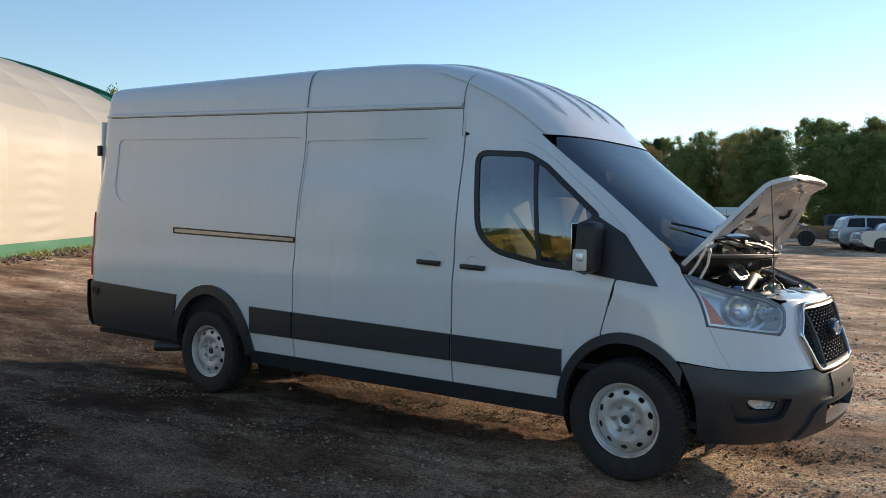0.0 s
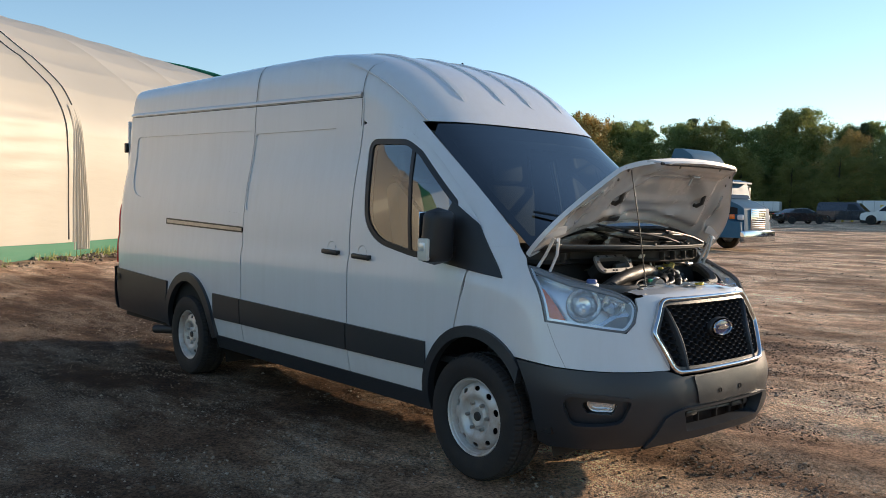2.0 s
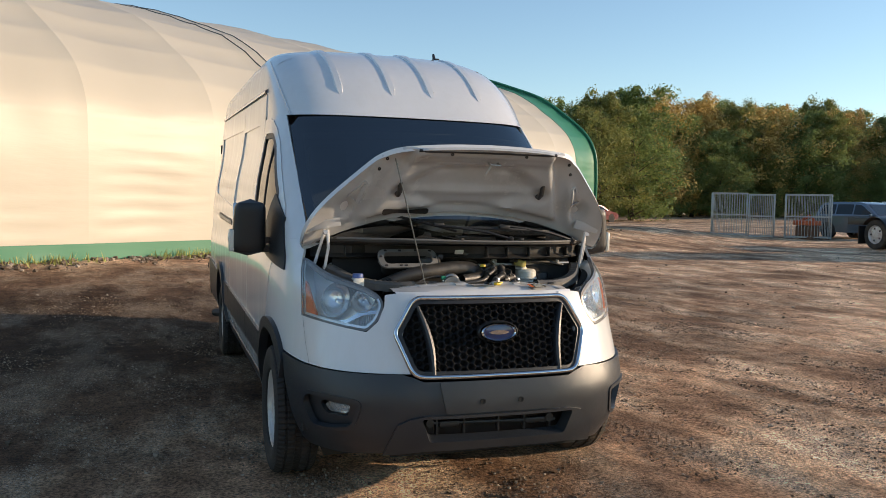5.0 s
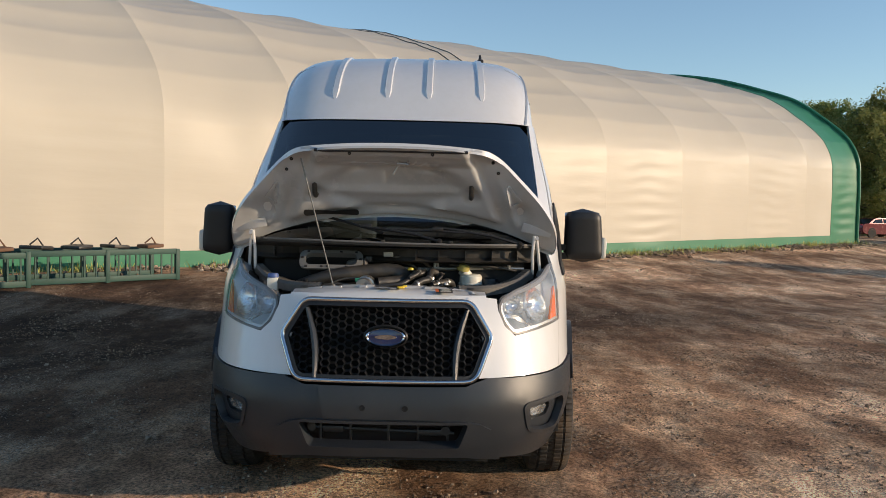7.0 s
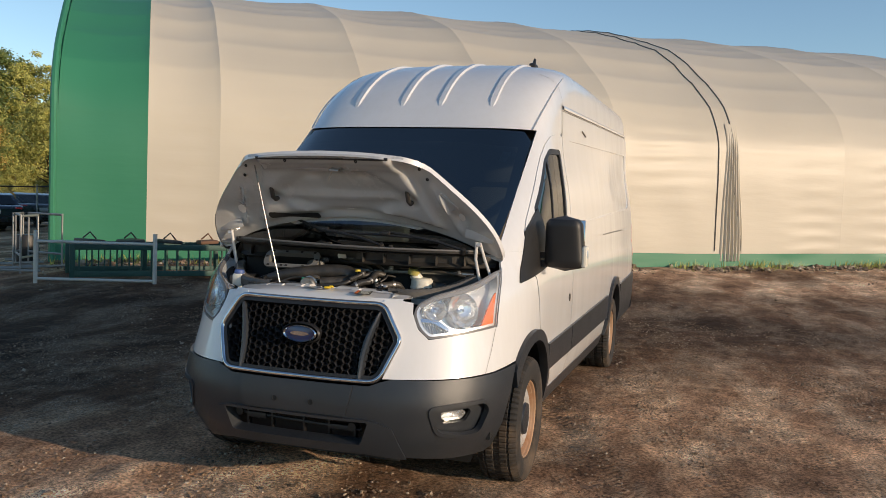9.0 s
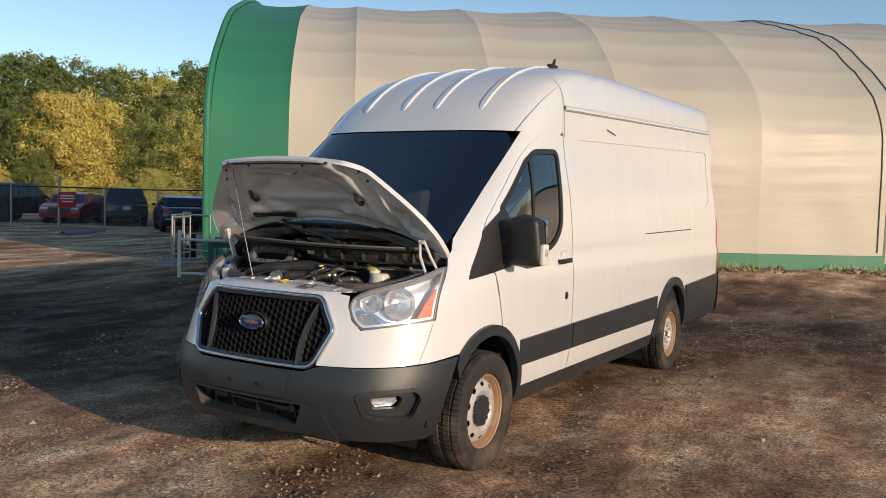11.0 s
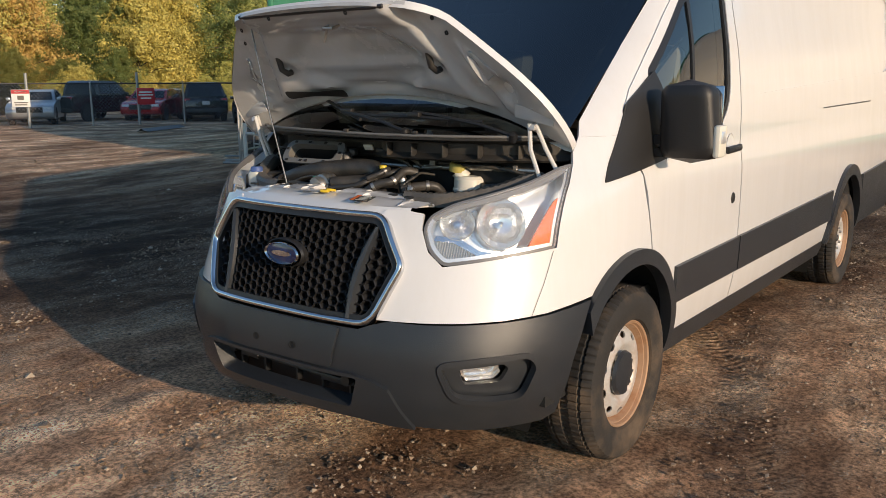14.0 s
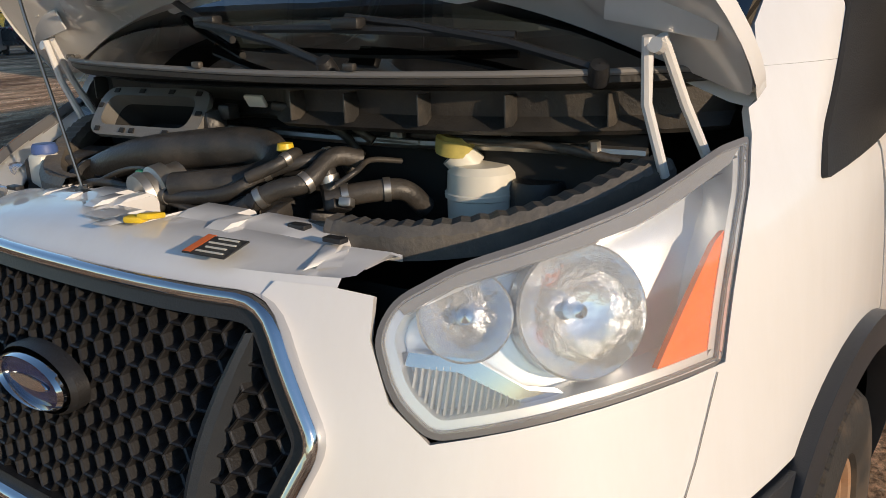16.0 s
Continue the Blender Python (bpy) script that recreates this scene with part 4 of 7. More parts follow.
def honeycomb():
    bm = bmesh.new()
    px, pz = 0.0355, 0.0345
    zone = grow(G_IN, -.004)
    for i in range(-16, 17):
        for j in range(-14, 15):
            y, z = i * px, .855 + (j + (0.5 if i % 2 else 0)) * pz
            if not inside((y, z), zone):
                continue
            hexa = [(-.0236, 0), (-.0118, .01725), (.0118, .01725), (.0236, 0), (.0118, -.01725), (-.0118, -.01725)]
            rings = []
            for sc, dx in ((.995, -.03), (.995, .0), (.96, .004), (.87, .002), (.80, -.03)):
                rings.append([bm.verts.new((front_x(y + a * sc, z + b * sc) + dx, y + a * sc, z + b * sc)) for a, b in hexa])
            for r0, r1 in zip(rings, rings[1:]):
                for q in range(6):
                    bm.faces.new((r0[q], r0[(q + 1) % 6], r1[(q + 1) % 6], r1[q]))
    bmesh.ops.recalc_face_normals(bm, faces=bm.faces)
    return bm


part("grille_mesh", honeycomb(), BLACK, grille, "black honeycomb grille mesh", sharp=25)
for k in (-1, 1):
    bm = bmesh.new()
    rows = []
    for t in np.linspace(0, 1, 9):
        y, z = k * (.385 - .055 * t - .02 * math.sin(math.pi * t)), 1.005 - .32 * t
        x = front_x(y, z) + .012
        w = .013 + .008 * math.sin(math.pi * t)
        rows.append([(x - .03, y - w, z), (x + .006, y - w * .6, z), (x + .012, y, z), (x + .006, y + w * .6, z), (x - .03, y + w, z)])
    part("grille_fin", grid_bm(rows), TRIM, grille)
bm = bmesh.new()
E0 = Matrix.Translation((front_x(0, .882) + .012, 0, .882))
lathe(bm, [(0.3, .0), (1.0, 0), (1.0, .02), (.93, .028)], 40, E0 @ pose(0, 0, 0, 0, 0, -90) @ Matrix.Diagonal((.105, 1, .055, 1)))
badge = part("badge_boss", bm, BLACK, grille)
bm = bmesh.new()
lathe(bm, [(1.0, .022), (1.0, .036), (.93, .042), (.86, .036), (.86, .03)], 48, E0 @ pose(0, 0, 0, 0, 0, -90) @ Matrix.Diagonal((.093, 1, .043, 1)))
part("badge_ring", bm, CHROME, badge, "chrome oval badge ring")
bm = bmesh.new()
lathe(bm, [(.001, .036), (.5, .035), (.87, .031)], 48, E0 @ pose(0, 0, 0, 0, 0, -90) @ Matrix.Diagonal((.093, 1, .043, 1)))
part("badge_field", bm, LOGO, badge, "dark blue oval badge field")
bm = bmesh.new()
lathe(bm, [(.001, .0385), (.40, .0385), (.42, .0365)], 30, E0 @ pose(0, 0, 0, 0, 0, -90) @ Matrix.Diagonal((.125, 1, .026, 1)))
part("badge_mark", bm, CHROME, badge, "plain silver mark")

# white cross panel behind the grille's head
def cross_row(y):
    x, t = front_x(y, 1.047), abs(y) / .48
    notch = 0.0
    for c in (-.36, -.13, .02, .19, .40):
        notch += .030 * (abs(y - c) < .018)
    back = .60 + .03 * math.cos(y * 5) + notch - .05 * (abs(y) > .44)
    back += .070 * (-.075 < y < .070) + .022 * (-.33 < y < -.24) + .10 * smoothstep(.37, .44, y)
    lift = .006 * (abs(y) > .08) * (1 - smoothstep(.40, .45, abs(y)))
    d = -.02 * t * t
    prof = [(x + .004, 1.035), (x - .006, 1.050), (x - .022, 1.068), (x - .05, 1.083 + d), (x - .09, 1.091 + d), (x - .13, 1.094 + d)]
    prof += [(back + .075, 1.095 + d * 1.5), (back + .055, 1.096 + lift + d * 1.5), (back + .012, 1.098 + lift + d * 1.5), (back, 1.092 + lift + d * 1.5), (back - .004, 1.085 + d), (back - .004, 1.055)]
    return [(px, y, pz) for px, pz in prof]


ys = sorted(set([round(v, 3) for v in np.linspace(-.475, .475, 40)] + [round(c + e, 3) for c in (-.36, -.13, .02, .19, .40) for e in (-.019, -.017, .017, .019)] + [-.331, -.329, -.241, -.239, -.081, -.079, -.076, -.074, .069, .071, .079, .081]))
cross = part("front_cross_panel", grid_bm([cross_row(y) for y in ys]), WHITE, van, "white plastic cross panel with clip notches")
for y, x in ((-.42, .70), (-.25, .66), (.10, .66), (.30, .65), (.40, .68)):
    bm = bmesh.new()
    box(bm, (x, y, 1.092), (.018, .035, .008), None, .002)
    part("panel_clip", bm, BLACK, cross)
bm = bmesh.new()
box(bm, (.785, .27, 1.0900), (.052, .082, .002), pose(0, 0, 0, 0, 12, 4))
sticker = part("warning_sticker", bm, mat("sticker_black", (.03, .03, .03), .4), cross, "small orange and black sticker")
bm = bmesh.new()
box(bm, (.785, .236, 1.0908), (.052, .016, .002), pose(0, 0, 0, 0, 12, 4))
part("sticker_band", bm, mat("sticker_orange", (.75, .16, .04), .4), sticker)
bm = bmesh.new()
for i in range(4):
    box(bm, (.803 - i * .012, .278, 1.0884 + i * .0026), (.003, .052 - .012 * (i % 2), .0015), pose(0, 0, 0, 0, 12, 4))
part("sticker_bar", bm, CREAM, sticker)
bm = bmesh.new()
box(bm, (.745, .072, 1.103), (.050, .022, .010), pose(0, 0, 0, 0, -10, 20), .004)
box(bm, (.765, .060, 1.101), (.022, .034, .011), pose(0, 0, 0, 0, 0, 20), .004)
part("hood_latch_lever", bm, YELLOW, cross, "yellow latch lever")

# headlamps
LAMP_RIM = mat("lamp_rim_grey", (.13, .13, .135), .4, coat=.3)
HL = [(64.4, 1.003), (63.6, 1.046), (59, 1.086), (52.5, 1.112), (44.5, 1.146), (37, 1.196), (34.2, 1.204), (33.5, 1.147), (32.6, .926), (40.5, .914), (51.8, .894), (58.5, .884), (62.2, .930)]
for k in (-1, 1):
    out = round_poly([(k * A(f), z) for f, z in HL], [.02, .02, .03, .04, .04, .006, .006, .03, .008, .05, .05, .02, .03])
    if k < 0:
        out = out[::-1]
    inn = grow(out, -.006)
    lamp = part("headlamp_housing", panel_bm(grow(out, .005), WRAP, [inn], 0.035, -0.002, 0.02), LAMP_RIM, van, "headlamp with a clear lens and amber marker")
    part("lamp_wall", panel_bm(grow(out, -.006), WRAP, [grow(out, -.018)], 0.035, -0.008, 0.075), REFLECTOR, lamp)
    part("silver_tray", panel_bm(inn, WRAP, (), 0.03, -0.075, 0.0), REFLECTOR, lamp)
    # bowls
    for f, z, r, d in ((46.5, 1.022, .088, .05), (57.5, 1.030, .060, .045)):
        p, n = WRAP(k * A(f), z)
        m = Matrix.Translation(p) @ n.to_track_quat("Y", "Z").to_matrix().to_4x4()
        bm = bmesh.new()
        lathe(bm, [(.012, -.075), (r * .35, -.072), (r * .65, -.062), (r * .88, -.047), (r, -.030), (r + .003, -.034), (r + .004, -.07)], 36, m)
        bowl = part("reflector_bowl", bm, BOWL, lamp)
        bm = bmesh.new()
        lathe(bm, [(.001, -.04), (.010, -.042), (.013, -.055), (.013, -.078)], 16, m)
        part("bulb", bm, CHROME, bowl)
    mk = [(k * A(f), z) for f, z in ((34.2, 1.100), (35.2, 1.085), (39.0, .930), (37.5, .932), (33.6, .942))]
    part("amber_marker", panel_bm(mk if k > 0 else mk[::-1], WRAP, (), 0.03, -0.010, 0.012), ORANGE, lamp, "amber side marker")
    # brow strip and ridged indicator
    brow = [(k * A(f), z) for f, z in ((63.3, 1.040), (59, 1.079), (52.5, 1.105), (44.5, 1.139), (37, 1.19), (34.6, 1.198), (35.5, 1.178), (44, 1.121), (52.5, 1.089), (59, 1.064), (62.6, 1.031))]
    part("lamp_brow", panel_bm(brow if k > 0 else brow[::-1], WRAP, (), 0.03, -0.006, 0.02), mat("lamp_brow_grey", (.22, .22, .225), .35, coat=.4), lamp)
    bm = bmesh.new()
    for i in range(17):
        f = 61.0 - i * .62
        z0, z1 = .895 + .0002 * i, .966 - .0042 * max(0, i - 5)
        rows = [[WRAP(k * A(f), z)[0] + WRAP(k * A(f), z)[1] * dd for dd in (-.040, -.028)] for z in (z0, z1)]
        v = [bm.verts.new(c) for c in (rows[0][0], rows[0][1], rows[1][1], rows[1][0])]
        bm.faces.new(v)
        rows = [[WRAP(k * A(f - .31), z)[0] + WRAP(k * A(f - .31), z)[1] * dd for dd in (-.040,)] for z in (z0, z1)]
        u = [bm.verts.new(c) for c in (rows[0][0], rows[1][0])]
        bm.faces.new((v[1], u[0], u[1], v[2]))
    part("ridged_reflector", bm, REFLECTOR, lamp, smooth=False)
    div = [(k * A(f), z) for f, z in ((61.8, .985), (56, .975), (50.5, .93), (46, .918), (46, .908), (51, .915), (57, .958), (62, .968))]
    part("lamp_divider", panel_bm(div if k > 0 else div[::-1], WRAP, (), 0.03, -0.03, 0.03), CHROME, lamp)
    lens = part("headlamp_lens", panel_bm(grow(out, -.004), WRAP, (), 0.03, 0.004, 0.006), LENS, lamp, "clear slightly hazy lens")
    lens.visible_shadow = False

# hood, hinged at the cowl and propped open
HX, HZ, HA = .25, 1.275, radians(72)
HOOD = [(.25, .855), (.33, .872), (.45, .84), (.57, .765), (.70, .65), (.80, .555), (.865, .47), (.885, .38), (.90, .2), (.905, 0)]
HOOD_REAR = [(.44, 0), (.43, .2), (.40, .4), (.345, .6), (.29, .74)]


def hood_closed(x, y):
    return 1.5 - .5 * x - .17 * y * y - .10 * smoothstep(.80, .93, x)


def hood_press(x, y):
    """Pressed relief of the inner sheet, in metres towards the engine."""
    a = abs(y)
    rear = x - (.44 - .27 * a * a)
    side = .40 + .42 * (.86 - x) - a
    # raised centre inside a flange along the rear and the sides
    h = .017 * smoothstep(.055, .085, rear) * smoothstep(0.0, .05, side)
    # wide shallow dish with a rounded bar across it
    r = math.hypot((x - .63) / .17, y / .40)
    h -= .016 * smoothstep(1.0, .72, r)
    h += .007 * math.exp(-((x - .60 - .10 * y * y) / .022) ** 2) * smoothstep(.40, .30, a)
    # front beam behind the seal
    h += .012 * smoothstep(.775, .80, x) * smoothstep(.875, .85, x) * smoothstep(.42, .36, a)
    # wells round the buffers, pockets in the flanks, diagonal swages
    h -= .014 * math.exp(-((x - .60) / .040) ** 2 - ((a - .40) / .045) ** 2)
    h -= .016 * math.exp(-((x - .50) / .05) ** 2 - ((a - .66) / .04) ** 2)
    h += .010 * math.exp(-((a - .60 - .35 * (.55 - x)) / .018) ** 2) * smoothstep(.72, .60, x) * smoothstep(.36, .44, x)
    h -= .008 * math.exp(-((x - .755) / .025) ** 2 - ((a - .19) / .06) ** 2)
    h += .003 * noise.noise((x * 6, y * 5, 2))
    return h


def hood_open(d):
    def fn(x, y):
        z = hood_closed(x, y)
        if d:
            z -= d + hood_press(x, y) * 2.5
        dx, dz = x - HX, z - HZ
        return (HX + math.cos(HA) * dx - math.sin(HA) * dz, y, HZ + math.sin(HA) * dx + math.cos(HA) * dz)
    return fn


HOOD_UP = Vector((-math.sin(HA), 0, math.cos(HA)))
outer = with_normal(hood_open(0), lambda p: HOOD_UP)
inner = with_normal(hood_open(.028), lambda p: -HOOD_UP)
h_out = HOOD_REAR + HOOD
h_out = spline([(x, y) for x, y in h_out], 3)
h_out = h_out + [(x, -y) for x, y in h_out[::-1] if y > 1e-4][:-1] if h_out[0][1] > 1e-4 else h_out + [(x, -y) for x, y in h_out[::-1][1:-1]]
hood = part("hood", panel_bm(h_out, outer, (), 0.04, 0.0, 0.026), WHITE, van, "white hood propped open")
part("hood_inner", panel_bm(grow(h_out, -.012), inner, (), 0.018, 0.0, 0.012), HOODIN, hood, "bare grey-white pressed inner hood sheet", sharp=60)


def on_hood(x, y, d=.034):
    return Vector(hood_open(d)(x, y))


bm = bmesh.new()
tube(bm, [on_hood(.872, y, .030 + .006 * (abs(y) > .36)) for y in np.linspace(-.37, .37, 15)], .008, 8)
part("hood_seal", bm, BLACK, hood, "black rubber seal")
for y in (-.40, .40):
    bm = bmesh.new()
    a = on_hood(.585, y)
    tube(bm, [a, a - HOOD_UP * .02, a - HOOD_UP * .035 + Vector((.02, 0, .02)), a - HOOD_UP * .03 + Vector((.05, 0, .085))], .013, 10)
    part("hood_buffer", bm, ENGINE, hood, "dusty rubber buffer")
bm = bmesh.new()
a = on_hood(.80, .03)
tube(bm, [a, a - HOOD_UP * .03, a - HOOD_UP * .035 + Vector((0, .05, 0)), a + Vector((0, .05, 0))], .006, 8)
tube(bm, [a - HOOD_UP * .02 + Vector((0, .01, 0)), a - HOOD_UP * .03 + Vector((-.02, -.02, -.05))], .005, 8)
part("hood_striker", bm, METAL, hood)
slot = with_normal(hood_open(.040), lambda p: -HOOD_UP)
# flat dark patch stands in for the slot's shade
for y0, x0, w, h in ((-.33, .465, .14, .020),):
    part("hood_slot", panel_bm(round_poly([(x0 - h + .02, y0 - w), (x0 + h + .02, y0 - w), (x0 + h, y0 + w), (x0 - h, y0 + w)], .018), slot, (), .02, .004, 0.0), DARK, hood)
for k in (-1, 1):
    tri = round_poly([(.66, k * .585), (.53, k * .615), (.56, k * .66)], .012)
    rim2 = panel_bm(grow(tri, .008), slot, [grow(tri, -.008)], .02, -.004, .006)
    part("pocket_rim", rim2, HOODIN, hood)
    # flat dark discs paint the shade of small holes
    for x, y in ((.80, .50), (.74, .53), (.86, .2)):
        bm = bmesh.new()
        c = on_hood(x, k * y, .036)
        lathe(bm, [(.001, .003), (.009, .003)], 12, Matrix.Translation(c) @ (-HOOD_UP).to_track_quat("Y", "Z").to_matrix().to_4x4())
        part("hood_hole", bm, DARK, hood)
    # hinge plate on the hood and two arms down to the body
    bm = bmesh.new()
    c = on_hood(.40, k * .755, .034)
    q = HOOD_UP.to_track_quat("Z", "Y").to_matrix().to_4x4()
    box(bm, c, (.05, .16, .006), q @ pose(0, 0, 0, 0, 0, 90 + k * 12), .003)
    for dx in (-.045, .03):
        tube(bm, [c + Vector((0, 0, dx)), c + Vector((.016, 0, dx + .004))], .011, 10)
    plate = part("hinge_plate", bm, HOODIN, hood)
    bm = bmesh.new()
    a, b = c + Vector((.01, -k * .012, -.03)), Vector((.335, k * .745, 1.150))
    tube(bm, [a, (a + b) / 2 + Vector((.018, -k * .008, .01)), b], .0085, 8)
    a2, b2 = a + Vector((-.02, k * .012, .0)), Vector((.275, k * .79, 1.165))
    tube(bm, [a2, (a2 + b2) / 2 + Vector((.008, 0, .0)), b2], .0085, 8)
    part("hinge_arm", bm, WHITE, hood, "white hinge arms")
bm = bmesh.new()
pa, pb = Vector((.640, -.285, 1.085)), on_hood(.80, -.455, .032)
tube(bm, [pa, pa + (pb - pa) * .5 + Vector((.006, 0, 0)), pb], .0036, 8)
tube(bm, [pa - Vector((0, 0, .03)), pa + Vector((0, 0, .012))], .009, 8)
part("prop_rod", bm, mat("dark_steel_rod", (.20, .20, .20), .3, metal=1.0), hood, "thin steel prop rod")

# inner skin: door linings, bulkhead, floor, headliner, engine bay tub
for k in (-1, 1):
    lin = [(-1.30, .45), (-.42, .45), (-.30, .80), (-.12, .95), (-.06, 1.18)] + [(x - .03, z - .02) for x, z in DOOR_TOP[::-1][1:]] + [(-1.30, 2.03)]
    part("door_lining", panel_bm(lin, SIDE[k], [grow(GLASS_OUT, .012)], .08, -.055, .004), DASH, van)
    # near-black inner shell, so the gaps between panels read as shaded
    part("cargo_lining", panel_bm([(-5.45, .5), (-1.32, .5), (-1.32, 2.2), (-5.45, 2.3)], SIDE[k], (), .3, -.05, 0.0), DARK, van)
    # near-black sheets paint in the shade behind the wheel openings
    for cx, r, hgt in ((0.0, .43, .49), (-3.71, .50, .54)):
        rows = []
        for a in np.linspace(-20, 200, 26):
            x, z = cx + r * math.cos(radians(a)), .345 + hgt * math.sin(radians(a))
            rows.append([(x, k * y, z) for y in (.52, side_y(x, z) - .022)])
        house = part("wheel_house", grid_bm(rows), DARK, van)
        bm = bmesh.new()
        box(bm, (cx, k * .53, .50), (r * 1.9, .02, .55))
        part("wheel_house_wall", bm, DARK, house)
bm = bmesh.new()
box(bm, (-2.5, 0, .36), (6.0, 1.76, .04))
box(bm, (-2.4, 0, .30), (4.6, .9, .10))
part("underbody", bm, DARK, van)
bm = bmesh.new()
box(bm, (-1.36, 0, 1.35), (.03, 1.72, 1.75))
part("bulkhead", bm, LINING, van)
bm = bmesh.new()
rows = [[(x, y, min(2.0 + .03 * (1 - (y / .8) ** 2), 2.03) - .12 * smoothstep(-.75, -.5, x)) for y in np.linspace(-.80, .80, 9)] for x in np.linspace(-1.35, -.52, 7)]
part("headliner", grid_bm(rows), LINING, van)
bm = bmesh.new()
box(bm, (-.75, 0, .62), (1.25, 1.80, .04))
part("cab_floor", bm, DASH, van)

# rear doors, lamps, bumper
bm = bmesh.new()
for k in (-1, 1):
    box(bm, (REAR + .012, k * .425, 1.45), (.03, .83, 1.86), None, .008)
part("rear_door", bm, WHITE, van)
for k in (-1, 1):
    o = [(-5.545, .905), (-5.475, .90), (-5.475, 1.40), (-5.50, 1.50), (-5.545, 1.52)]
    part("tail_lamp", panel_bm(o, SIDE[k], (), .05, .014, .03), RED, van, "tall red tail lamp")
    part("rear_quarter", panel_bm([(-5.555, 1.52), (-5.49, 1.50), (-5.49, gutter(-5.5)), (-5.555, gutter(-5.5))], SIDE[k], (), .06, 0, .02), WHITE, van)
    if k < 0:
        bm = bmesh.new()
        box(bm, (REAR + .01, k * .86, 2.10), (.05, .03, .10), None, .006)
        part("rear_hinge", bm, BLACK, van)
bm = bmesh.new()
rows = []
for y in np.linspace(-.99, .99, 25):
    back = -5.70 + .16 * smoothstep(.70, .99, abs(y))
    rows.append([(-5.44, y, .86), (back + .03, y, .86), (back, y, .84), (back - .005, y, .62), (back + .03, y, .47), (back + .09, y, .42), (-5.44, y, .42)])
part("rear_bumper", grid_bm(rows), TRIM, van, "grey plastic rear bumper")
bm = bmesh.new()
lathe(bm, [(.001, 0), (.035, 0), (.04, .006)], 18, Matrix.Translation((-5.36, -1.02, .755)) @ pose(0, 0, 0, 0, 0, 180))
part("parking_sensor", bm, BLACK, van)
# exhaust tail pipe
bm = bmesh.new()
tube(bm, [(-3.95, -.55, .33), (-4.15, -.72, .325), (-4.28, -.88, .322), (-4.42, -1.00, .32)], .042, 14, False)
tube(bm, [(-4.30, -.90, .322), (-4.43, -1.01, .32)], .036, 14, False)
part("exhaust_pipe", bm, mat("sooty_pipe", (.07, .06, .055), .55, metal=.6, vary=.3), van, "sooty exhaust tail pipe")

# sliding door rail on the right side; groove on the left
part("rail_channel", panel_bm(round_poly([(-4.235, 1.328), (-2.725, 1.290), (-2.725, 1.338), (-4.235, 1.384)], .008), SIDE[-1], (), .06, .003, .012), BLACK, van)
rail = part("door_rail", panel_bm([(-4.20, 1.340), (-2.735, 1.303), (-2.735, 1.326), (-4.20, 1.369)], SIDE[-1], (), .06, .010, .012), METAL, van, "bright metal sliding door rail")
part("side_groove", panel_bm(round_poly([(-4.35, 1.352), (-2.87, 1.334), (-2.87, 1.342), (-4.35, 1.362)], .004), SIDE[1], (), .08, .002, .004), TRIM, van)
bm = bmesh.new()
lathe(bm, [(.001, .004), (.024, .004), (.028, 0)], 18, Matrix.Translation((-1.105, side_y(-1.1, .94), .942)))
part("door_lock", bm, BLACK, van, "round black lock cap")
bm = bmesh.new()
tube(bm, [(-2.10, side_y(-2.1, 2.17) + .004, 2.175), (-2.28, side_y(-2.28, 2.15) + .004, 2.150)], .006, 6)
part("scrape_mark", bm, STRAP, van, "dark scrape on the paint")
# wing bulge crease: faint shoulder lines on the sides
for k in (-1, 1):
    part("gutter_seam", panel_bm([(-5.48, gutter(-5.48) - .002), (-1.25, gutter(-1.25) - .002), (-1.25, gutter(-1.25) + .008), (-5.48, gutter(-5.48) + .008)], SIDE[k], (), .1, -.004, 0.0), STRAP, van)
    for x in (-2.72,):
        if k < 0:
            rows = []
            for z in np.linspace(gutter(x), 2.64, 14):
                y = side_y(x, z)
                zz = z + roof_lift(x, z)
                rows.append([(x - .005, k * (y + .0015), zz + .002), (x + .005, k * (y + .0015), zz + .002)])
            part("roof_seam", grid_bm(rows), STRAP, van)
    rows = []
    for z in np.linspace(2.05, 2.50, 14):
        xs = -1.243
        rows.append([(xs - .003, k * (side_y(xs, z) + .0015), z), (xs + .003, k * (side_y(xs, z) + .0015), z)])
    part("cap_seam", grid_bm(rows), STRAP, van)

# drip rails along the gutters, and the joint of wing and front fascia
for k in (-1, 1):
    rows = []
    for x in np.linspace(-5.46, -1.255, 40):
        g = gutter(x)
        rows.append([(x, k * (side_y(x, g + dz) + dy), g + dz) for dz, dy in ((.012, -.004), (.014, .010), (.026, .013), (.038, .008), (.046, -.002))])
    part("drip_rail", grid_bm(rows), WHITE, van)
    seam = [(k * A(f + d), z) for d, fz in ((.06, ((32.8, .912), (33.6, .80), (35.0, .697))), (-.06, ((35.0, .697), (33.6, .80), (32.8, .912)))) for f, z in fz]
    part("wing_seam", panel_bm(seam if k > 0 else seam[::-1], WRAP, (), .05, .0016, 0.0), STRAP, van)

# roof ribs and aerial
def roof_z(x, y):
    lo, hi = 2.0, 2.667
    for _ in range(26):
        m = (lo + hi) / 2
        n, w, p, q, l = level(m)
        a = max((x - n + l) / l, 0)
        if a < 1 and a ** p + (abs(y) / max(w, 1e-4)) ** q < 1:
            lo = m
        else:
            hi = m
    return lo + roof_lift(x, lo)


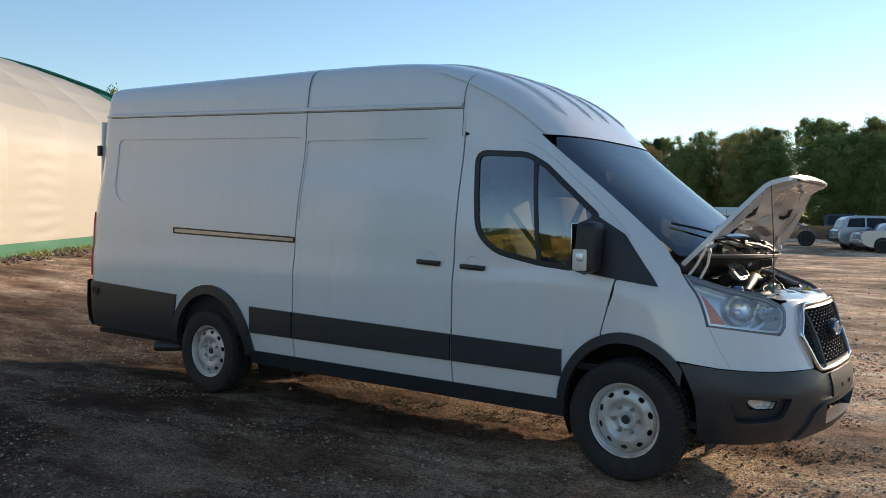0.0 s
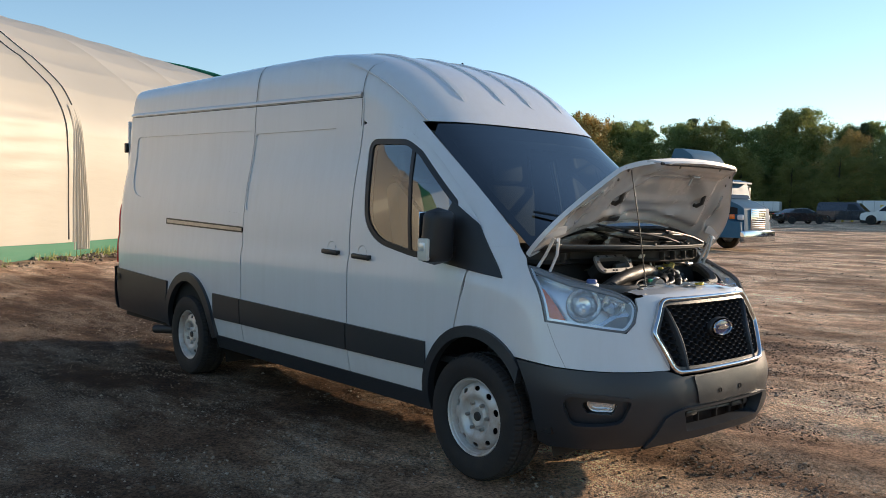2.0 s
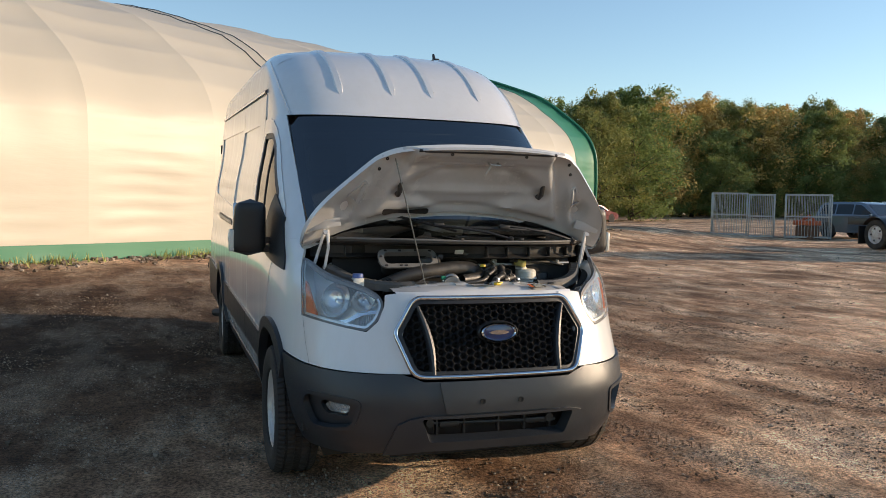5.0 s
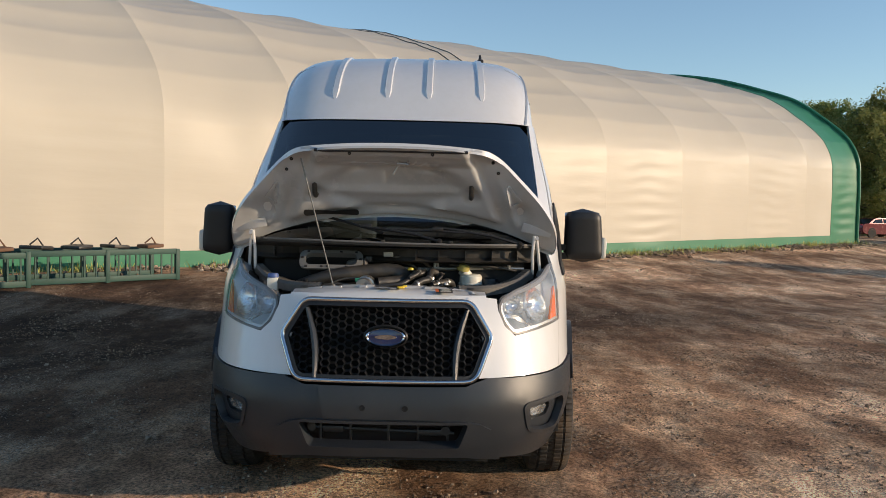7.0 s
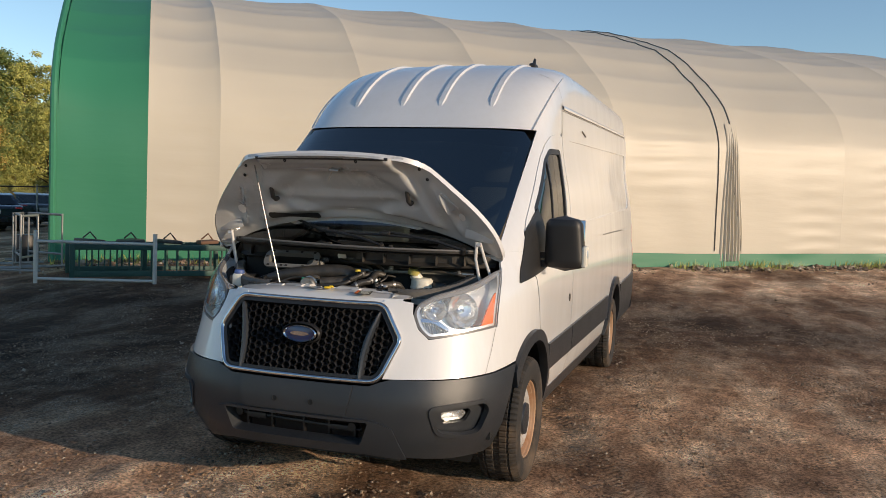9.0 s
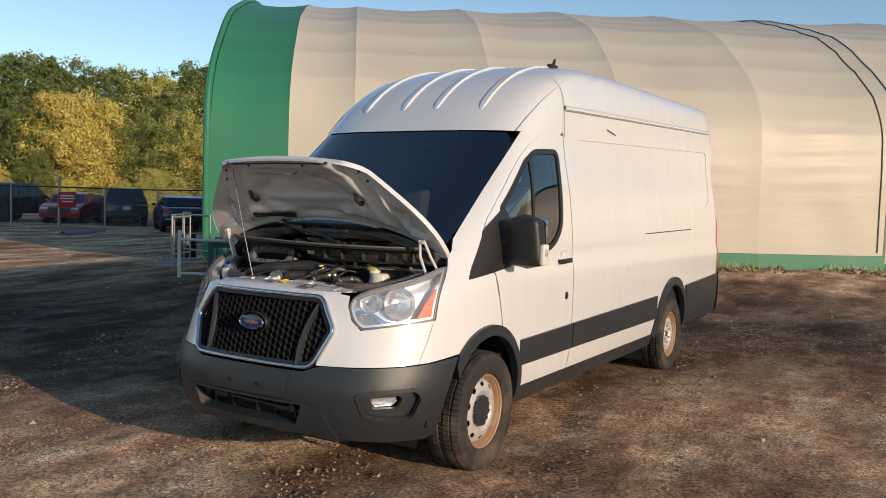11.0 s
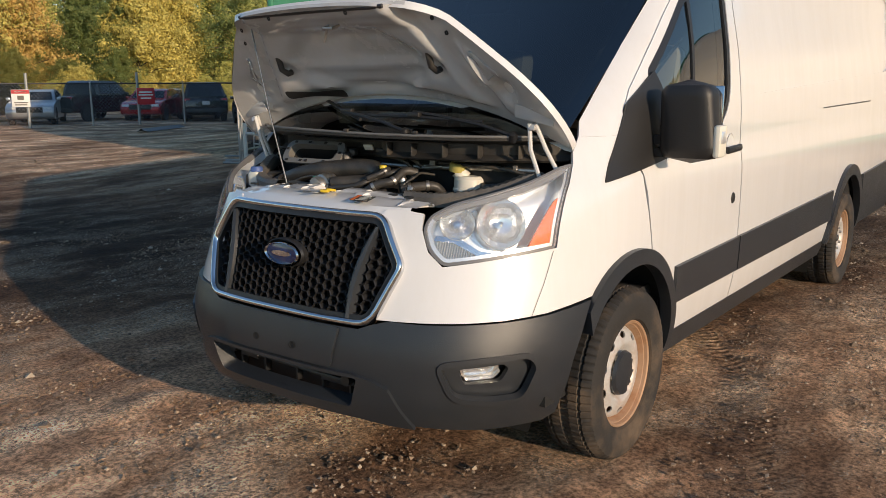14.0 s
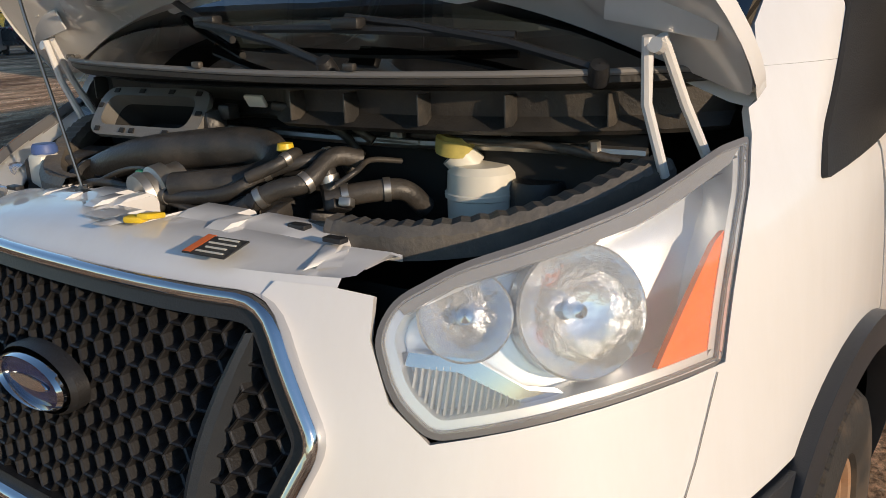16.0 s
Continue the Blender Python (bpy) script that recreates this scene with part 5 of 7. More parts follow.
ROOF = with_normal(lambda x, y: (x, y, roof_z(x, y)), lambda p: (0.3, 0, 1))
for y, x0 in ((-.46, -.66), (-.115, -.64), (.155, -.64), (.50, -.67)):
    rows = []
    for i, x in enumerate(list(np.linspace(x0, -1.6, 34)) + list(np.linspace(-1.75, -5.3, 16))):
        t = smoothstep(x0, x0 - .05, x)
        row = []
        for dy, h in ((-.030, -.004), (-.022, .010), (.014, .012), (.022, -.004)):
            p, n = ROOF(x, y + dy * (.4 + .6 * t))
            row.append(p + n * (h * t - .002 * (1 - t)))
        rows.append(row)
    part("roof_rib", grid_bm(rows), WHITE, van)
for k in (-1, 1):
    rows = []
    for t in np.linspace(0, 1, 34):
        z = 2.045 + (2.50 - 2.045) * t
        n, w, p, q, l = level(z)
        f = radians(30 - 17 * t)
        x, y = n - l + l * math.sin(f) ** (2 / p), w * math.cos(f) ** (2 / q)
        rows.append([(x + .010, k * (y - .006), z), (x + .004, k * (y + .006), z + .006), (x - .006, k * (y + .006), z + .004)])
    part("roof_gutter", grid_bm(rows), WHITE, van)
bm = bmesh.new()
zz = roof_z(-1.75, .52)
box(bm, (-1.76, .525, zz + .015), (.12, .05, .03), None, .012)
tube(bm, [(-1.77, .525, zz + .02), (-1.80, .525, zz + .075)], .016, 8, True, .009)
part("roof_aerial", bm, BLACK, van, "short black roof aerial")


# door mirrors
def mirror(k):
    out = .022 if k > 0 else 0.0
    rows = []
    for t in np.linspace(0, 1, 15):
        z = 1.185 + .325 * t
        e = min(t, 1 - t) * 2
        g = (1 - (1 - min(1, e * 3.2)) ** 2) ** .5 if e < .3125 else 1
        wx, wy = .078 * g * (.92 + .12 * t), (.098 + out) * g * (1 - .14 * t)
        cx, cy = -.215 + .015 * t, k * (1.085 + out - .01 * t)
        ring = []
        for a in range(24):
            u = a * math.tau / 24
            c, s = math.cos(u), math.sin(u)
            ex = 0.55
            px = math.copysign(abs(c) ** ex, c)
            py = math.copysign(abs(s) ** ex, s)
            if px < 0:
                px *= .55
            ring.append((cx + wx * px, cy + wy * py, z))
        rows.append(ring)
    bm = grid_bm(rows, close_v=True)
    for r in (0, len(rows) - 1):
        vs = [v for v in bm.verts if abs(v.co.z - rows[r][0][2]) < 1e-6]
        bm.faces.new(sorted(vs, key=lambda v: math.atan2(v.co.y - rows[r][0][1], v.co.x + .2)))
    bmesh.ops.recalc_face_normals(bm, faces=bm.faces)
    m = part("door_mirror", bm, BLACK, van, "black plastic door mirror")
    bm = bmesh.new()
    for z in (1.225, 1.275):
        rows2 = [[(-.20 + dx, k * y, z + dz) for dx, dz in ((-.03, -.018), (.03, -.018), (.035, .018), (-.03, .018))] for y in (.93, .97, 1.01)]
        for r0, r1 in zip(rows2, rows2[1:]):
            v0, v1 = [bm.verts.new(p) for p in r0], [bm.verts.new(p) for p in r1]
            for i in range(4):
                bm.faces.new((v0[i], v0[(i + 1) % 4], v1[(i + 1) % 4], v1[i]))
    part("mirror_arm", bm, BLACK, m)
    bm = bmesh.new()
    box(bm, (-.262, k * (1.082 + out), 1.36), (.006, .165 + out * 2, .25), None, .004)
    part("mirror_glass", bm, CHROME, m, "mirror glass")
    bm = bmesh.new()
    box(bm, (-.20, k * (1.178 + out * 2), 1.275), (.085, .030, .125), None, .012)
    lens = part("mirror_indicator", bm, CREAM, m, "clear indicator lens")
    bm = bmesh.new()
    box(bm, (-.195, k * (1.192 + out * 2), 1.29), (.045, .012, .05), None, .008)
    part("indicator_bulb", bm, REFLECTOR, lens)


mirror(-1)
mirror(1)


# wheels
def tyre_bm():
    prof = [(.215, -.085), (.225, -.105), (.27, -.118), (.31, -.117), (.337, -.108), (.349, -.093), (.354, -.072), (.346, -.068), (.346, -.060), (.355, -.056), (.355, -.020), (.347, -.016), (.347, .016), (.355, .020), (.355, .056), (.346, .060), (.346, .068), (.354, .072), (.349, .093), (.337, .108), (.31, .117), (.27, .118), (.225, .105), (.215, .085)]
    n = 280
    rows = []
    for a in range(n):
        u = a * math.tau / n
        row = []
        for r, y in prof:
            rr = r
            if r > .33 and a % 4 == (0 if y < 0 else 2):
                rr -= .007 if r > .345 else .004
            row.append((rr * math.cos(u), y, rr * math.sin(u)))
        rows.append(row)
    return grid_bm(rows, close_u=True)


def disc_r(r):
    return float(np.interp(r, [.0, .03, .034, .058, .062, .090, .100, .118, .128, .150, .172, .186, .190], [-.012, -.012, -.006, -.004, -.018, -.018, -.008, .008, .008, .002, -.006, -.016, -.030]))


def wheel(k, cap):
    """Steel wheel facing +y, at the origin."""
    # right tyres take the darker copy, painted for the shaded side
    w = part("wheel", tyre_bm(), RUBBER if k > 0 else SHADED_RUBBER, None, sharp=28)
    bm = bmesh.new()
    lathe(bm, [(.186, -.08), (.186, .02), (.192, .06), (.200, .078), (.216, .084), (.219, .092), (.215, .096), (.208, .092), (.203, .078)], 64)
    part("rim", bm, STEEL if k < 0 else RUSTED, w, "dusty silver steel rim" if k < 0 else "rust-stained steel rim")

    def surf(a, b):
        r = math.hypot(a, b)
        p = Vector((a, disc_r(r) + .072, b))
        e = .004
        sl = (disc_r(r + e) - disc_r(max(0, r - e))) / (2 * e)
        n = Vector((-sl * a / max(r, 1e-6), 1, -sl * b / max(r, 1e-6))).normalized()
        return p, n
    circ = lambda cx, cz, r, n, sx=1.0, rot=0.0: [(cx + r * (math.cos(t) * sx * math.cos(rot) - math.sin(t) * math.sin(rot)), cz + r * (math.cos(t) * sx * math.sin(rot) + math.sin(t) * math.cos(rot))) for t in (i * math.tau / n for i in range(n))]
    holes = []
    for i in range(10):
        t = i * math.tau / 10
        holes.append(circ(.160 * math.cos(t), .160 * math.sin(t), .021, 12, .66, t))
    part("disc", panel_bm(circ(0, 0, .189, 64), surf, holes, .011, 0, .006), STEEL, w, "dusty silver steel disc", sharp=50)
    bm = bmesh.new()
    lathe(bm, [(.001, -.04), (.185, -.04), (.185, -.07)], 24)
    part("brake_drum", bm, DARK, w)
    bm = bmesh.new()
    lathe(bm, [(.001, .073), (.020, .073), (.026, .067), (.027, .04)], 20)
    part("hub", bm, ENGINE, w)
    for i in range(6):
        t = i * math.tau / 6 + .3
        bm = bmesh.new()
        lathe(bm, [(.001, .079), (.009, .078), (.012, .073), (.012, .04)], 6, Matrix.Translation((.077 * math.cos(t), 0, .077 * math.sin(t))))
        part("lug_nut", bm, METAL, w, smooth=False)
    if cap:
        bm = bmesh.new()
        rag = [(.060 + .030 * (0.5 + .5 * math.sin(i * 1.9) * math.cos(i * .7))) if 20 < i < 36 else .092 for i in range(48)]
        ring0 = [bm.verts.new((.03 * math.cos(i * math.tau / 48), .095, .03 * math.sin(i * math.tau / 48))) for i in range(48)]
        ring1 = [bm.verts.new((r * .93 * math.cos(i * math.tau / 48), .089, r * .93 * math.sin(i * math.tau / 48))) for i, r in enumerate(rag)]
        ring2 = [bm.verts.new((r * math.cos(i * math.tau / 48), .075, r * math.sin(i * math.tau / 48))) for i, r in enumerate(rag)]
        bm.faces.new(ring0[::-1])
        for i in range(48):
            j = (i + 1) % 48
            bm.faces.new((ring0[i], ring0[j], ring1[j], ring1[i]))
            bm.faces.new((ring1[i], ring1[j], ring2[j], ring2[i]))
        part("hub_cap", bm, TRIM, w, "broken black hub cap")
    return w


for x, k, cap in ((0, -1, False), (-3.75, -1, False), (0, 1, True), (-3.75, 1, False)):
    w = wheel(k, cap)
    w.parent = van
    w.matrix_parent_inverse = Matrix.Identity(4)
    w.matrix_basis = pose(x, k * .872, .345, 0, 17 + 40 * x, 0 if k > 0 else 180)
    for c in w.children:
        c.matrix_parent_inverse = Matrix.Identity(4)

# cab furniture seen through the glass
for y in (-.45, .45):
    bm = bmesh.new()
    box(bm, (-.80, y, .98), (.50, .50, .16), pose(0, 0, 0, 0, -6, 0), .05)
    seat = part("seat_cushion", bm, SEAT, van, "beige-grey cloth seat")
    bm = bmesh.new()
    box(bm, (-1.10, y, 1.36), (.15, .48, .66), pose(0, 0, 0, 0, -12, 0), .055)
    part("seat_backrest", bm, SEAT, seat)
    bm = bmesh.new()
    box(bm, (-1.18, y, 1.80), (.10, .28, .19), pose(0, 0, 0, 0, -8, 0), .045)
    part("headrest", bm, SEAT, seat)
    bm = bmesh.new()
    rows = [[(-1.13 + .42 * t + dx, y * 1.55 - math.copysign(.40 * t, y), 1.72 - .75 * t) for dx in (-.0, .05)] for t in np.linspace(0, 1, 6)]
    part("seat_belt", grid_bm(rows), BLACK, seat)
bm = bmesh.new()
rows = []
for y in np.linspace(-.84, .84, 17):
    fx = front_x(y, 1.31) - .03
    rows.append([(fx, y, 1.285), (.12, y, 1.30), (-.06, y, 1.31 + .03 * math.exp(-((y - .42) / .2) ** 2)), (-.14, y, 1.26), (-.16, y, 1.05), (-.05, y, .80)])
dash = part("dashboard", grid_bm(rows), DASH, van, "dark dashboard")
bm = bmesh.new()
mw = Matrix.Translation((-.27, .43, 1.22)) @ pose(0, 0, 0, 0, -28, 0)
tube(bm, [mw @ Vector((0, .185 * math.cos(a * math.tau / 28), .185 * math.sin(a * math.tau / 28))) for a in range(29)], .016, 8, False)
for a in (30, 150, 270):
    tube(bm, [mw @ Vector((.02, 0, 0)), mw @ Vector((0, .18 * math.cos(radians(a)), .18 * math.sin(radians(a))))], .016, 6)
box(bm, mw @ Vector((.02, 0, 0)), (.05, .14, .12), pose(0, 0, 0, 0, -28, 0), .02)
part("steering_wheel", bm, DASH, van)
bm = bmesh.new()
box(bm, (front_x(0, 1.90) - .10, 0, 1.86), (.03, .24, .07), pose(0, 0, 0, 0, -20, 0), .015)
part("rear_view_mirror", bm, BLACK, van)
part("windscreen_tag", panel_bm([(.66, 1.90), (.71, 1.895), (.70, 1.83), (.655, 1.835)], FRONT, (), .05, -.014, 0.0), mat("pale_tag", (.55, .66, .66), .4), van, "pale sticker inside the glass")
part("glass_label", panel_bm([(.44, 1.352), (.62, 1.362), (.62, 1.372), (.44, 1.362)], FRONT, (), .05, -.009, 0.0), mat("pale_label", (.55, .66, .62), .4), van, "small pale label behind the glass")

# wipers, parked at the foot of the screen
for (p0, q0), (p1, q1), (b0, r0), (b1, r1) in (((.66, 1.292), (.21, 1.366), (-.11, 1.362), (.52, 1.346)), ((.24, 1.300), (-.17, 1.362), (-.05, 1.345), (-.66, 1.485))):
    bm = bmesh.new()
    c0, c1 = FRONT(p0, q0), FRONT(p1, q1)
    tube(bm, [c0[0] + c0[1] * .022, c0[0].lerp(c1[0], .3) + c1[1] * .040, c0[0].lerp(c1[0], .7) + c1[1] * .038, c1[0] + c1[1] * .028], .0075, 6)
    lathe(bm, [(.001, .034), (.013, .032), (.016, .02), (.017, 0)], 14, Matrix.Translation(c0[0]) @ c0[1].to_track_quat("Y", "Z").to_matrix().to_4x4())
    arm = part("wiper_arm", bm, BLACK, van, "black wiper arm")
    bm = bmesh.new()
    pts = []
    for t in np.linspace(0, 1, 14):
        q, n = FRONT(b0 + (b1 - b0) * t, r0 + (r1 - r0) * t)
        pts.append(q + n * (.012 + .008 * math.sin(math.pi * t)))
    tube(bm, pts, .0075, 6)
    mid = min(range(14), key=lambda i: (pts[i] - c1[0]).length)
    box(bm, pts[mid] + c1[1] * .012, (.026, .06, .020), None, .005)
    for i in (2, 11):
        box(bm, pts[i], (.014, .012, .014), None, .003)
    part("wiper_blade", bm, BLACK, arm)
# small number strip at the foot of the screen, as bars
q, n = FRONT(.61, 1.325)
bm = bmesh.new()
box(bm, q - n * .03, (.004, .085, .012), None, 0)
strip = part("dash_strip", bm, BLACK, van)
bm = bmesh.new()
for i in range(11):
    box(bm, q - n * .025 + Vector((0, -.036 + i * .0068, 0)), (.002, .0042, .007))
part("strip_bar", bm, CREAM, strip)

# engine bay: tub, cowl and what fills it
DUST_GREY = mat("dusty_grey_plastic", (.075, .072, .068), .5, vary=.35, scale=14, grain=.5, grain_scale=90, dirt=(.24, .20, .15), dirt_amount=.5, dirt_scale=9)
# tub and inner wings near-black: the bay's shade is put into the colour
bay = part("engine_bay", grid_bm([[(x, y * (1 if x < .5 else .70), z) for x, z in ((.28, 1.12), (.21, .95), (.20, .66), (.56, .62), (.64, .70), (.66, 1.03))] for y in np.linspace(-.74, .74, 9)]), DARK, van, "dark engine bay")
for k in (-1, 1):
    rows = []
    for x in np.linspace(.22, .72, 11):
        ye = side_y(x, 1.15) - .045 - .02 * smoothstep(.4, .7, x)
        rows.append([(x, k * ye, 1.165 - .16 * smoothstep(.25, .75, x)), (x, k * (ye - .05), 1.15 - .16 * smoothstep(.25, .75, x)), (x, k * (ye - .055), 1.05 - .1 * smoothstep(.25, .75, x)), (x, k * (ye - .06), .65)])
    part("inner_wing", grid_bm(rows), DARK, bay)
    # loom running along the wing
    pts = spline([(.62, k * .34, 1.085), (.60, k * .446, 1.083), (.54, k * .553, 1.091), (.46, k * .640, 1.113), (.36, k * .705, 1.147), (.30, k * .73, 1.152)], 9)
    bm = bmesh.new()
    rows = []
    for i, p in enumerate(pts):
        p = Vector(p)
        d = (Vector(pts[min(i + 1, len(pts) - 1)]) - Vector(pts[max(i - 1, 0)])).normalized()
        sd = d.cross(Vector((0, 0, 1))).normalized()
        bump = .0035 * (i % 2 == 0)
        rows.append([p + sd * a + Vector((0, 0, h)) for a, h in ((-.026, -.03), (-.028, .004 + bump), (-.018, .018 + bump), (.016, .018 + bump), (.026, .004 + bump), (.026, -.03))])
    part("wing_duct", grid_bm(rows), DUST_GREY, bay, "dusty ribbed cable duct", sharp=20)
# cowl panel under the windscreen with its ribs
COWL = mat("dusty_cowl_plastic", (0.022, 0.021, 0.020), 0.5, vary=0.25, scale=9, grain=0.3, grain_scale=160, dirt=(0.13, 0.11, 0.085), dirt_amount=0.35, dirt_scale=7)
rows = []
for y in np.linspace(-.80, .80, 41):
    fx, up = front_x(y, 1.29), .010 * smoothstep(.2, -.5, y)
    dp = .085 * smoothstep(.10, -.04, y) * smoothstep(-.62, -.52, y)
    rows.append([(fx + .002, y, 1.305 + up), (fx + .010, y, 1.298 + up), (fx + .009, y, 1.289 + up), (fx - .012, y, 1.284), (fx - .055, y, 1.280), (fx - .072 - dp, y, 1.272), (fx - .078 - dp, y, 1.232), (fx - .062 - dp, y, 1.220), (fx - .052 - dp, y, 1.212), (fx - .066 - dp, y, 1.204)])
cowl = part("cowl_panel", grid_bm(rows), COWL, bay, "dusty black cowl panel")
for y in (-.64, .12, .24, .38, .52, .66):
    bm = bmesh.new()
    fx = front_x(y, 1.29)
    box(bm, (fx - .058, y, 1.244), (.036, .004, .050), None, .0015)
    part("cowl_rib", bm, ENGINE, cowl)
bm = bmesh.new()
tube(bm, spline([(front_x(y, 1.29) + .009, y, 1.304 + .010 * smoothstep(.2, -.5, y)) for y in np.linspace(-.79, .79, 14)], 3), .0055, 8)
part("cowl_seal", bm, mat("grey_seal", (.16, .155, .15), .6), cowl, "pale grey rubber cowl seal")
for y, dz in ((-.70, 0), (-.05, 0), (.30, 0)):
    bm = bmesh.new()
    box(bm, (front_x(y, 1.29) + .012, y, 1.316), (.012, .022, .012), None, .003)
    part("cowl_clip", bm, ENGINE, cowl)
bm = bmesh.new()
tube(bm, spline([(.24, -.70, 1.165), (.31, -.2, 1.165), (.31, .2, 1.162), (.31, .46, 1.172), (.29, .70, 1.172)], 6), .010, 8)
box(bm, (.305, .232, 1.168), (.04, .10, .008), None, .002)
box(bm, (.305, .225, 1.200), (.012, .028, .075), pose(0, 0, 0, 0, -12, 0), .002)
box(bm, (.315, .46, 1.182), (.03, .05, .01), None, .003)
for y in (.232, .46, .62):
    tube(bm, [(.308, y, 1.168), (.310, y, 1.190)], .010, 6)
part("strut_brace", bm, METAL, bay)
# bulkhead foam and pipes under the cowl, near-black to paint in deep shade
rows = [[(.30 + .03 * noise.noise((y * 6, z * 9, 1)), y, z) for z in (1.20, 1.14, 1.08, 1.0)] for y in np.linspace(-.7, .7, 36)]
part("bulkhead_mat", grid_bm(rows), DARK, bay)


def racetrack(w, h, r, n=6):
    return round_poly([(-w, -h), (w, -h), (w, h), (-w, h)], r, n)


# air duct mouth: black ring lightened as if sunlit, throat darkened as if shaded
mm = Matrix.Translation((.450, -.322, 1.212)) @ pose(0, 0, 0, 0, -38, 4)
out, inn = racetrack(.165, .058, .045), racetrack(.135, .036, .032)
bm = bmesh.new()
n = len(out)
loops = []
for poly, d in ((out, -.012), (out, .0), (inn, .004), (inn, -.035)):
    loops.append([bm.verts.new(mm @ Vector((d, a, b))) for a, b in poly])
for l0, l1 in zip(loops, loops[1:]):
    for i in range(n):
        bm.faces.new((l0[i], l0[(i + 1) % n], l1[(i + 1) % n], l1[i]))
bmesh.ops.recalc_face_normals(bm, faces=bm.faces)
mouth = part("air_duct_mouth", bm, mat("sunlit_duct_plastic", (.15, .145, .135), .5, vary=.15, grain=.2, grain_scale=160), bay, "black oval air duct mouth painted a sunlit grey")
bm = bmesh.new()
loops = [[bm.verts.new(mm @ Vector((d, a * sc, b * sc))) for a, b in inn] for d, sc in ((-.034, 1.0), (-.11, .9))]
for i in range(n):
    bm.faces.new((loops[0][i], loops[0][(i + 1) % n], loops[1][(i + 1) % n], loops[1][i]))
bm.faces.new(loops[1])
part("duct_throat", bm, DARK, mouth)
# dark chips on the ring stand in for shaded slots
for a, b in ((-.12, .047), (-.04, .047), (.05, .047), (.13, .045), (-.13, -.046), (-.05, -.047), (-.02, -.047), (.08, -.047), (.151, .0), (-.151, .01)):
    bm = bmesh.new()
    box(bm, mm @ Vector((.003, a, b)), (.004, .014, .010), pose(0, 0, 0, 0, -38, 4))
    part("duct_slot", bm, DARK, mouth)
rows = []
pts = spline([(.50, -.56, 1.045), (.50, -.43, 1.095), (.49, -.305, 1.130), (.47, -.182, 1.146), (.45, -.069, 1.158), (.445, .020, 1.158), (.475, .068, 1.135), (.53, .050, 1.118), (.565, -.01, 1.112), (.59, -.07, 1.106)], 6)
for i, p in enumerate(pts):
    t = i / (len(pts) - 1)
    d = (Vector(pts[min(i + 1, len(pts) - 1)]) - Vector(pts[max(i - 1, 0)])).normalized()
    a = d.cross(Vector((.9, 0, .4))).normalized()
    b = d.cross(a).normalized()
    w, h = .026 + .012 * math.sin(math.pi * min(1, t * 1.3)), .028 + .008 * math.sin(math.pi * t * 2) + .0015 * (i % 9 == 0)
    rows.append([Vector(p) + a * w * math.cos(u * math.tau / 16) + b * h * math.sin(u * math.tau / 16) for u in range(16)])
part("intake_duct", grid_bm(rows, close_v=True), ENGINE, bay, "dusty black intake duct")


def hose(name, pts, r, material=ENGINE, label="", clamps=()):
    bm = bmesh.new()
    q = spline(pts, 7)
    tube(bm, q, r, 12)
    h = part(name, bm, material, bay, label)
    for c in clamps:
        i = int(c * (len(q) - 2))
        d = (Vector(q[i + 1]) - Vector(q[i])).normalized()
        bm = bmesh.new()
        lathe(bm, [(r * 1.0, -.006), (r * 1.14, -.006), (r * 1.14, .006), (r * 1.0, .006)], 16, Matrix.Translation(q[i]) @ d.to_track_quat("Y", "Z").to_matrix().to_4x4())
        part("hose_band", bm, METAL, h)
    return h


hose("coolant_hose", [(.60, -.26, 1.080), (.60, -.06, 1.090), (.58, .056, 1.104), (.52, .109, 1.138), (.48, .159, 1.152), (.42, .178, 1.155), (.40, .190, 1.12)], .013, ENGINE, "", (.15, .5, .8))
hose("coolant_hose", [(.60, .09, 1.070), (.56, .148, 1.112), (.52, .190, 1.124), (.46, .201, 1.158), (.42, .23, 1.15)], .017, ENGINE, "", (.2, .55))
hose("radiator_hose", [(.48, .192, 1.154), (.478, .205, 1.11), (.48, .213, 1.06)], .018, ENGINE, "", (.4,))
hose("radiator_hose", [(.49, .205, 1.090), (.44, .265, 1.100), (.40, .305, 1.098), (.36, .32, 1.06)], .019, ENGINE, "", (.15, .5))
hose("breather_hose", [(.56, .09, 1.13), (.53, .13, 1.15), (.49, .14, 1.165), (.46, .10, 1.14)], .011, ENGINE, "", (.5,))
hose("vacuum_hose", [(.40, .0, 1.232), (.385, .08, 1.222), (.37, .15, 1.207), (.35, .20, 1.17)], .009)
hose("vacuum_hose", [(.34, -.30, 1.19), (.335, -.1, 1.205), (.335, .08, 1.19), (.31, .14, 1.13)], .009)
hose("vacuum_hose", [(.36, .30, 1.19), (.345, .42, 1.185), (.33, .55, 1.18), (.30, .66, 1.16)], .008)
hose("wire_loom", [(.61, -.40, 1.07), (.60, -.30, 1.095), (.595, -.18, 1.09), (.60, -.05, 1.075), (.615, .08, 1.07), (.62, .22, 1.08), (.62, .36, 1.09)], .008)
hose("wire_loom", [(.60, -.34, 1.08), (.57, -.26, 1.115), (.575, -.17, 1.125), (.60, -.10, 1.10)], .005)
hose("wire_loom", [(.50, .24, 1.12), (.47, .26, 1.14), (.42, .25, 1.15), (.36, .27, 1.14)], .005)
bm = bmesh.new()
